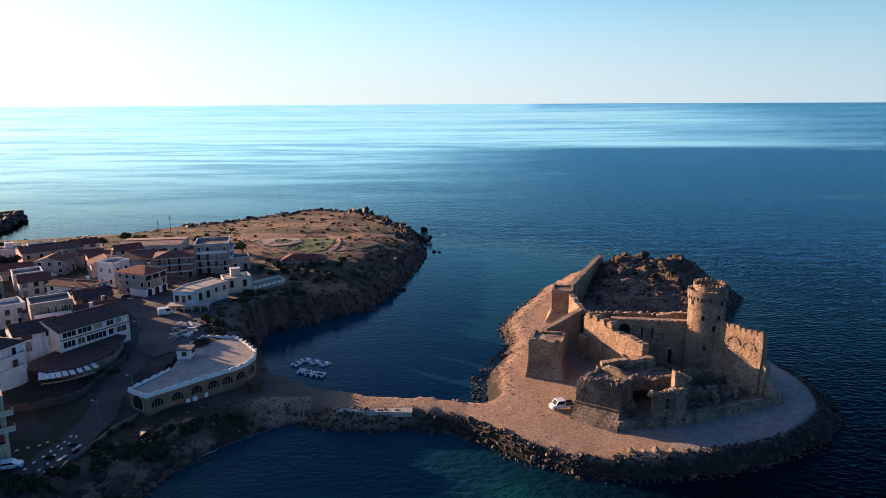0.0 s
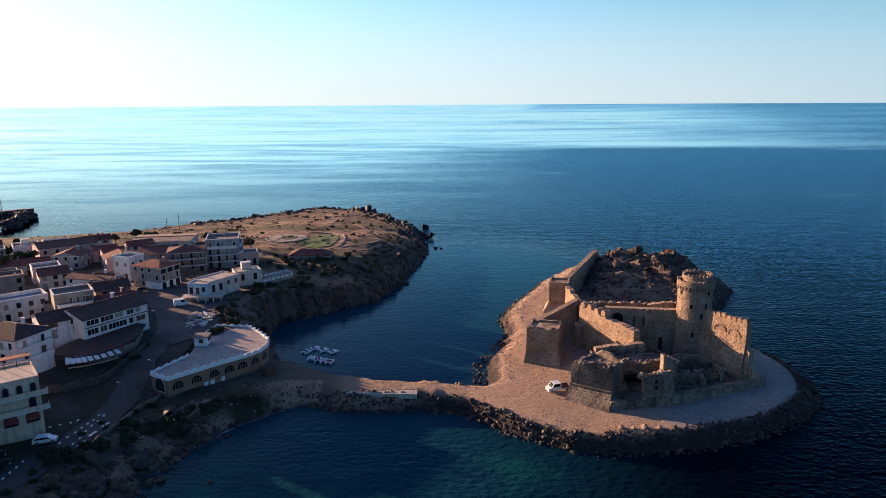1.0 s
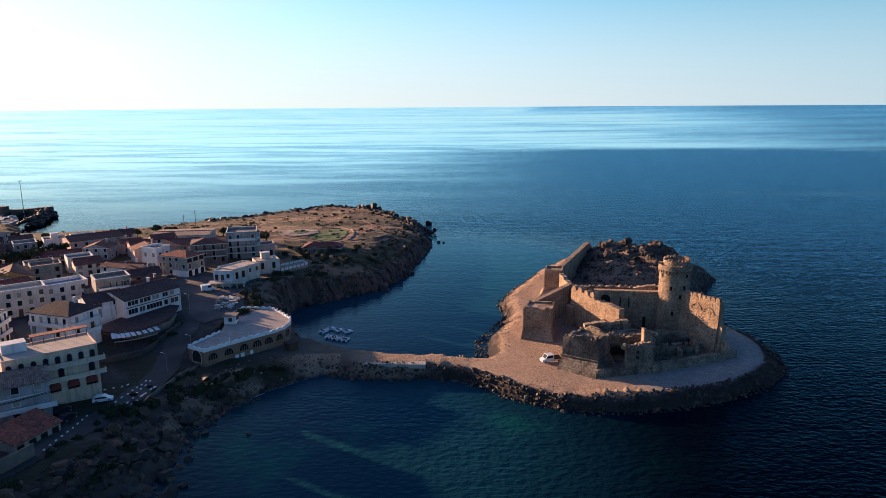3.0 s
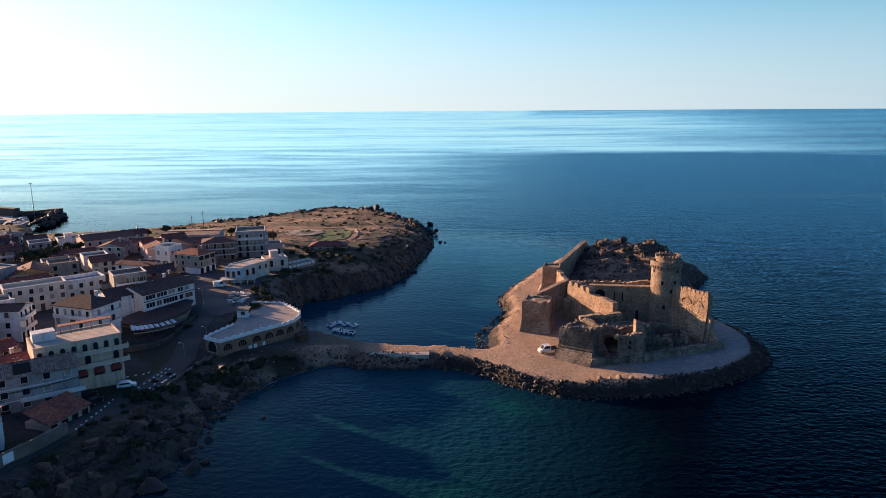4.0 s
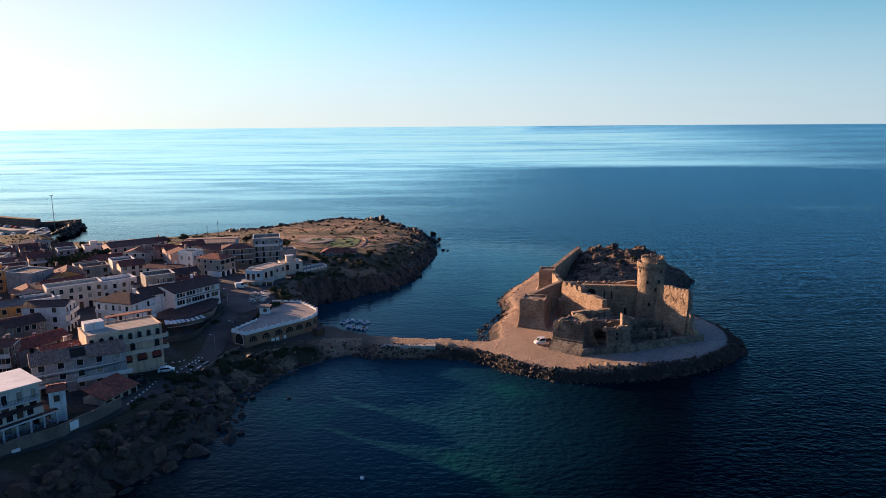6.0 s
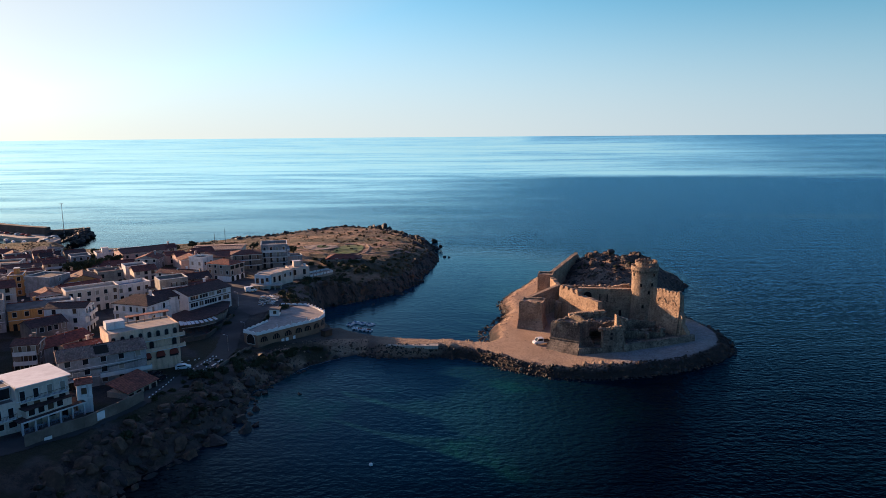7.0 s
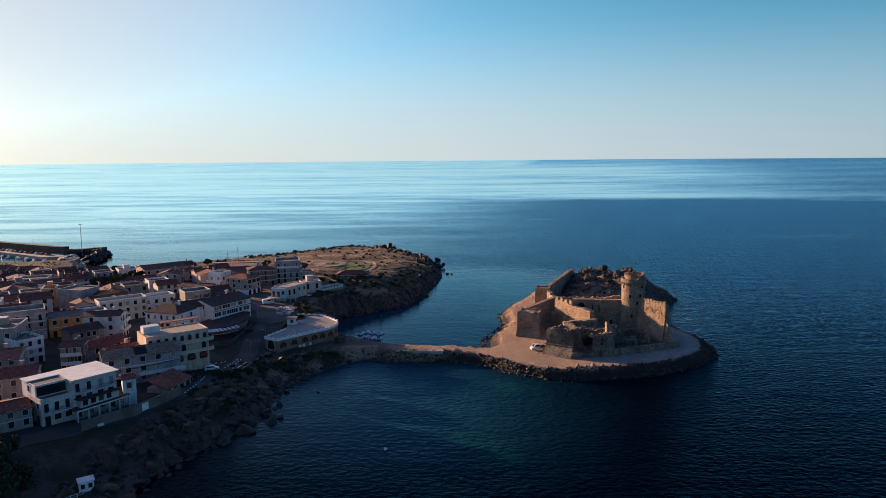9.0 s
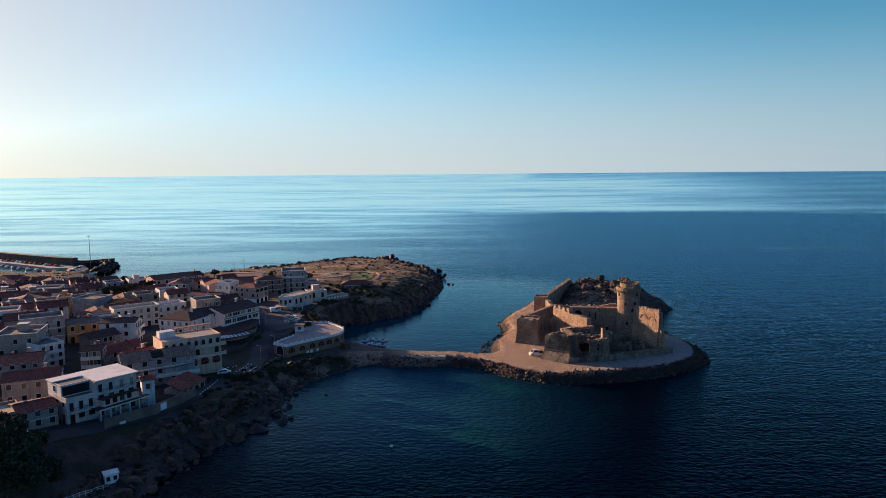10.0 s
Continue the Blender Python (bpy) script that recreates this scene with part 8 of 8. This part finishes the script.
def bush(x, y, r, label="dark green scrub bush on dry ground", group="bushes", dens=1.0, leaf=None):
    rng = random.Random(int(x * 31 + y * 17))
    z = ground_at(x, y)
    b = thing("bush", x, y, z, label, "bush", group)
    bm = bmesh.new()
    for k in range(4):
        tube(bm, (x, y, z - 0.2), (x + rng.uniform(-0.5, 0.5) * r, y + rng.uniform(-0.5, 0.5) * r, z + r * 0.5), 0.06, 0.02, 5)
    part("stem", bm, M_BARK, b)
    bm = bmesh.new()
    for k in range(4):
        leaf_cloud(bm, (x + rng.uniform(-0.55, 0.55) * r, y + rng.uniform(-0.55, 0.55) * r, z + r * rng.uniform(0.15, 0.4)), r * rng.uniform(0.5, 0.75), int(130 * dens), 0.2 + r * 0.17, rng)
    part("crown", bm, leaf or M_LEAF, b)


def tree(x, y, height, r, label):
    rng = random.Random(int(x * 13 + y * 7))
    z = ground_at(x, y)
    t = thing("tree", x, y, z, label, "tree", "trees")
    bm = bmesh.new()
    tube(bm, (x, y, z - 0.3), (x + 0.2, y, z + height * 0.5), 0.28, 0.18, 8)
    for k in range(6):
        a = k * math.tau / 6 + rng.uniform(-0.3, 0.3)
        tube(bm, (x + 0.2, y, z + height * rng.uniform(0.35, 0.5)), (x + math.cos(a) * r * 0.6, y + math.sin(a) * r * 0.6, z + height * rng.uniform(0.6, 0.85)), 0.12, 0.04, 6)
    part("trunk", bm, M_BARK, t)
    bm = bmesh.new()
    for k in range(11 if r < 5 else 20):
        a = rng.uniform(0, 6.28)
        d = r * rng.uniform(0.1, 0.7)
        leaf_cloud(bm, (x + math.cos(a) * d, y + math.sin(a) * d, z + height * rng.uniform(0.3 if r > 5 else 0.5, 0.85)), r * rng.uniform(0.35, 0.55), 190, 0.3 + r * 0.09, rng)
    part("crown", bm, M_LEAF, t)


for x, y, h, r in ((-158, 282, 4.5, 4), (-151, 285, 4, 3), (-147, 297, 3.5, 3.2), (-95, 24, 8, 6), (-100, 29, 9, 7), (-106, 34, 8.5, 7), (-92, 28, 6, 4.5), (-112, 37, 8, 6.5), (-101, 35, 6, 5), (-166, 226, 7, 6), (-160, 232, 7, 5.5), (-172, 220, 6, 5), (-82, 258, 4, 3.5),
                   (-186, 262, 5, 4), (-90, 252, 4, 3.5), (-92, 262, 4, 3.2), (-125, 290, 4, 3.5), (-136, 288, 4.5, 3.6), (-176, 282, 4, 3.5), (-196, 286, 4, 3.5), (-110, 286, 3.5, 3), (-215, 292, 4, 3.5)):
    tree(x, y, h, r, "dark rounded evergreen tree among the houses" if y < 270 else "dark shrubby tree near the far shore")
brng = random.Random(11)
for x, y, r in ((-60.7, 113.8, 1.6), (-58.5, 117, 1.5), (-57.2, 119.1, 1.7), (-55, 121.5, 1.5), (-52.9, 123.1, 1.6), (-50, 124.8, 1.3), (-47.5, 126, 1.4), (-45.7, 126.8, 1.1), (-63.9, 104.7, 1.8), (-66.6, 122, 1.4), (-68.8, 117, 1.2), (-75.4, 97.5, 2.0),
                (-72.5, 98.4, 2.2), (-70.5, 96, 2.0), (-73, 94.5, 2.0), (-68, 112, 1.3)) + ((-63.8, 201.3, 2.2), (-60.1, 205.5, 2.0), (-54.9, 232, 2.0), (-41, 242.1, 1.5), (-32.4, 241.1, 1.6), (-58.8, 232.2, 2.4), (-51, 229, 1.8), (-49.4, 206.6, 1.6),
                (-42.4, 223.3, 1.8), (-27.1, 261.4, 1.7), (-33.3, 233.5, 1.5), (-68, 176, 2.2), (-64, 172, 2.4), (-62, 166, 2.2), (-64, 158, 2.0), (-66, 150, 2.0), (-67, 146, 1.8), (-62, 190, 1.8), (-82, 138, 1.6), (-80, 150, 1.4), (-79, 142, 1.5)):
    bush(x, y, r)
for x, y in [(-66 + 13 * k / 9 + 0.6 * (k % 3), 108 + 14 * k / 9) for k in range(10)] + [(-69.5, 100.5), (-71, 98), (-68, 102), (-73, 95.5)]:
    bush(x, y, 1.7, "dark scrub thicket on the bank above the beach", "bank scrub", 0.8)
for i in range(90):
    x, y = brng.uniform(-80, -58), brng.uniform(40, 112)
    if float(shore_distance(np.array([x]), np.array([y]))[0]) > 4 and x > -79 + (y - 48) * 0.08:
        bush(x, y, brng.uniform(0.7, 1.6), "low dark scrub on the brown bluff", "bluff scrub", 0.7)
for i in range(70):
    x, y = brng.uniform(-130, -16), brng.uniform(225, 395)
    d = float(shore_distance(np.array([x]), np.array([y]))[0])
    if d > 5 and ((x + 64) / 22) ** 2 + ((y - 279) / 25) ** 2 > 1:
        bush(x, y, brng.uniform(0.7, 1.7), "low dry scrub on the headland", "headland scrub", 0.5, M_SCRUB)
for x, y in ((67.2, 208.32), (62.72, 212.8), (56, 216.16), (73.92, 209.44), (52.64, 215.04)):
    bush(x, y, 1.3, "green scrub growing on the rocky hill", "hill scrub", 0.7)

trng = random.Random(31)
for k in range(34):
    x, y = trng.uniform(-69, -40), trng.uniform(198, 248)
    d = float(shore_distance(np.array([x]), np.array([y]))[0])
    if d > 3 and not (-68 < x < -54 and 203 < y < 222):
        bush(x, y, trng.uniform(1.0, 2.4), "dark thicket on the slope above the cove", "slope thickets", 0.9)

# round garden on the headland
garden = thing("garden", -64, 278, 9.8, "round garden with pale kerbs, a lawn and a paved circle", "garden", kind="structure")
draped("paved_circle", [(-72 + math.cos(k * math.tau / 40) * 9.0, 281.5 + math.sin(k * math.tau / 40) * 11.5) for k in range(40)], 0.16, M_PLAZA_PALE, "pale paved circle in the garden", 0.7, "paving")
draped("flower_bed", [(-71 + math.cos(k * math.tau / 24) * 3.3, 280 + math.sin(k * math.tau / 24) * 4.2) for k in range(24)], 0.34, M_GRASS, "round green bed in the paved circle", 0.5, "bed")
LAWN = [(-64, 266), (-63.2, 276), (-62, 287), (-56, 297.5), (-50.5, 291), (-49, 282), (-49.2, 271), (-50, 263.5), (-56.4, 259.5)]
draped("lawn", LAWN, 0.2, M_GRASS, "green watered lawn in the garden", 0.7, "lawn")
for pts, half in (([(-47.5, 262), (-46, 276), (-41, 289), (-31, 284), (-24, 276)], 1.6), ([(-48, 290), (-52, 300), (-62, 303), (-74, 299)], 1.5), ([(-41, 289), (-38, 305), (-46, 322), (-62, 340)], 1.3),
                  ([(-84, 283), (-96, 290), (-112, 300), (-130, 304)], 1.4), ([(-66, 262), (-76, 266), (-86, 274), (-84, 285)], 1.6), ([(-46, 262), (-40, 256), (-33, 262), (-29, 274)], 1.2)):
    draped("footpath", ribbon(pts, half), 0.12, M_PATH, "trodden pinkish earth path across the headland", 0.8, "path")


def kerb_ring(pts, h=0.22):
    for p, q in zip(pts, pts[1:]):
        u, ln = unit(p, q)
        z = ground_at(*p)
        bm = bmesh.new()
        slab(bm, p, u, (0, ln), (-0.22, 0.22), (z - 0.4, z + h))
        part("kerb_length", bm, M_PLAZA_PALE, garden)


kerb_ring([(-72 + math.cos(k * math.tau / 36) * 9.2, 281.5 + math.sin(k * math.tau / 36) * 11.7) for k in range(4, 37)])
kerb_ring([(-71 + math.cos(k * math.tau / 16) * 3.4, 280 + math.sin(k * math.tau / 16) * 4.3) for k in range(17)], 0.3)
kerb_ring([(-64.5, 262), (-57, 257.5), (-50, 259), (-46.5, 264), (-45.8, 273), (-46.3, 283), (-49, 293), (-55.5, 300), (-62, 298)])
kerb_ring([(-46, 262), (-40, 266), (-34, 272), (-30, 280), (-33, 287)], 0.2)
for x, y in ((-71, 280), (-70.2, 281.5), (-62, 270), (-55, 275), (-52, 268), (-58, 285), (-53, 288)):
    bush(x, y, 0.9, "low green shrub in the round garden", "garden shrubs", 0.7)

# countless low tufts that mottle the dry headland
srng = random.Random(23)
verts, faces = [], []
sites = np.array([(srng.uniform(-290, -14), srng.uniform(165, 408)) for _ in range(8000)])
inlands = shore_distance(sites[:, 0], sites[:, 1])
kept = []
for (x, y), inland in zip(sites.tolist(), inlands.tolist()):
    if x < -150 and y < 285 or inland < 4:
        continue
    edge = inland < 17 and x > -75 and y < 300
    if not (edge and srng.random() < 0.9) and srng.random() > 0.25 + 1.9 * noise.noise(Vector((x * 0.07, y * 0.07, 4.0))) + 0.5 * noise.noise(Vector((x * 0.3, y * 0.3, 1.0))):
        continue
    if ((x + 64) / 21) ** 2 + ((y - 279) / 24) ** 2 < 1 or any(math.hypot(x - hx, y - hy) < hr_ * 0.85 for hx, hy, hr_ in HOUSES) or (y < 235 and x < -66 and not edge):
        continue
    kept.append((x, y, edge))
grounds = land_height(np.array([k[0] for k in kept]), np.array([k[1] for k in kept]))
for (x, y, edge), z in zip(kept, grounds.tolist()):
    r = srng.uniform(0.22, 0.75) * (1.7 if edge else 1)
    for k in range(9):
        a, e = srng.uniform(0, 6.28), srng.uniform(0.1, 1.3)
        px, py, pz = x + math.cos(a) * math.cos(e) * r * 0.8, y + math.sin(a) * math.cos(e) * r * 0.8, z + math.sin(e) * r * 0.35
        q = Euler((srng.uniform(0, 6.28), srng.uniform(0, 6.28), 0))
        b = len(verts)
        for c in ((-0.5, -0.3, 0), (0.5, -0.3, 0), (0.3, 0.4, 0), (-0.3, 0.4, 0)):
            v = Vector(c) * r * 0.9
            v.rotate(q)
            verts.append((px + v.x, py + v.y, pz + v.z))
        faces.append((b, b + 1, b + 2, b + 3))
me = bpy.data.meshes.new("dry_scrub")
me.from_pydata(verts, [], faces)
me.materials.append(M_SCRUB)
tagged(new("dry_scrub", me), "low dry scrub tufts scattered over the headland", "scrub", kind="stuff")

# ---- harbour mole ----
M_DARK_WALL = surface("weathered_concrete", (0.12, 0.095, 0.08), (0.07, 0.055, 0.048), 0.2, 1.5, 0.95, 0.05, 0.5)
mole = thing("mole", -300, 415, 1.0, "long concrete harbour mole with a rock-armoured end", "mole", kind="structure")
OUT = [(-440, 474), (-362.6, 430), (-328.5, 411.5), (-297.7, 396), (-283.8, 391)]
bm = bmesh.new()
prism(bm, ccw(OUT + [(-276, 378), (-290.6, 375), (-316.6, 391.2), (-350.1, 410.4), (-440, 462)]), -2.5, 2.2)
part("quay", bm, M_CONCRETE, mole)
for p, q in zip(OUT, OUT[1:]):
    u, ln = unit(p, q)
    bm = bmesh.new()
    slab(bm, p, u, (0, ln), (-5.0, -0.2), (-2.5, 7.2))
    part("crown_wall", bm, M_DARK_WALL, mole)
bm = bmesh.new()
prism(bm, ccw([(-283.8, 389), (-276, 392), (-262, 372), (-258, 352), (-268, 352), (-276, 370)]), -2.5, 2.1)
part("spur", bm, M_CONCRETE, mole)
for p, q in zip([(-283.8, 391), (-272, 394), (-262, 404)], [(-272, 394), (-262, 404), (-260, 404)]):
    u, ln = unit(p, q)
    bm = bmesh.new()
    slab(bm, p, u, (0, ln), (-3.0, 0), (-2.5, 5.2))
    part("crown_wall", bm, M_DARK_WALL, mole)
hr = random.Random(21)
fill = []
for p, q, wide in zip(OUT + [(-272, 398), (-262, 404), (-256, 392), (-250, 372)], OUT[1:] + [(-262, 404), (-256, 392), (-250, 372), (-248, 352)], (10, 10, 10, 10, 8, 5, 5, 6, 6)):
    (ux, uy), ln = unit(p, q)
    for _ in range(int(ln * 2.2)):
        t, o = hr.uniform(0, ln), hr.uniform(5 if wide == 10 else -4, wide)
        fill.append((p[0] + ux * t - uy * o, p[1] + uy * t + ux * o, max(-0.3, (6.0 if wide == 10 else 4.2) - abs(o) * 0.5), hr.uniform(0.9, 2.2)))
rock_fill("armour_rocks", "dark armour rocks along the mole", fill, ROCKS_DARK)
lx, ly = -271.71, 393.68
lamp = thing("harbour_light", lx, ly, 2.3, "tall slim lighting mast on the mole", "light mast")
bm = bmesh.new()
tube(bm, (lx, ly, 0.5), (lx, ly, 23.18), 0.28, 0.14, 10)
part("pole", bm, M_STEEL, lamp)
bm = bmesh.new()
box(bm, (lx, ly, 23.41), (2.2, 0.5, 0.4), 20)
part("lamp_head", bm, M_STEEL, lamp)


for x, y, h in ((-137.6, 326.1, 8.5), (-144.7, 328.1, 6.0)):
    mz = ground_at(x, y)
    mast_ob = thing("mast", x, y, mz, "slim bare mast standing on the headland", "mast", "masts on the headland")
    bm = bmesh.new()
    tube(bm, (x, y, mz - 0.3), (x, y, mz + h), 0.16, 0.1, 8)
    part("pole", bm, M_IRON, mast_ob)
    bm = bmesh.new()
    slab(bm, (x, y), (1, 0), (-0.7, 0.7), (-0.06, 0.06), (mz + h * 0.8, mz + h * 0.8 + 0.12))
    part("crossbar", bm, M_IRON, mast_ob)


def small_boat(x, y, deg, length, paint):
    b = thing("motor_boat", x, y, 0.0, "small white motor boat moored at the quay", "boat", "boats in the harbour")
    u = (math.cos(radians(deg)), math.sin(radians(deg)))
    w = length * 0.17
    bm = bmesh.new()
    pts = [(-0.5, -1), (0.15, -1), (0.38, -0.6), (0.5, 0), (0.38, 0.6), (0.15, 1), (-0.5, 1)]
    up = [(x + u[0] * a * length - u[1] * c * w, y + u[1] * a * length + u[0] * c * w) for a, c in pts]
    lo = [(x + u[0] * a * length * 0.9 - u[1] * c * w * 0.6, y + u[1] * a * length * 0.9 + u[0] * c * w * 0.6) for a, c in pts]
    prism(bm, lo, -0.3, 0.9, up)
    part("hull", bm, paint, b)
    bm = bmesh.new()
    slab(bm, (x, y), u, (-length * 0.15, length * 0.15), (-w * 0.6, w * 0.6), (0.904, 1.7))
    part("cabin", bm, M_WHITE, b)


for i in range(9):
    t = i / 8
    small_boat(-276 - 70 * t + hr.uniform(-2, 2), 362 + 40 * t + hr.uniform(-2, 2), 130 + hr.uniform(-20, 20), hr.uniform(5, 8), M_BOAT if i % 3 else M_BLUE)
for i in range(12):
    t = i / 11
    car(-292 - 60 * t, 386 + 33 * t + hr.uniform(-1.0, 1.0), 2.22, 60 + hr.uniform(-10, 10), hr.choice((M_CAR_WHITE, M_CAR_GREY, M_CAR_DARK, M_CAR_RED)), "parked car on the harbour quay", "car", 4.1)
for i in range(4):
    car(-270 + i * 1.2, 378 - i * 6.5, 2.12, 45, hr.choice((M_CAR_WHITE, M_CAR_GREY)), "parked car at the end of the quay", "car", 4.1)
far_cape = thing("cape", -1490, 2120, 0, "faint low cape on the far horizon", "cape", kind="structure")
bm = bmesh.new()
tube(bm, (-2300, 2150, 2), (-1560, 2400, 2), 26, 4, 12)
for v in bm.verts:
    v.co.z = 6 + v.co.z * 0.5
part("cape_ridge", bm, M_ROCK, far_cape)
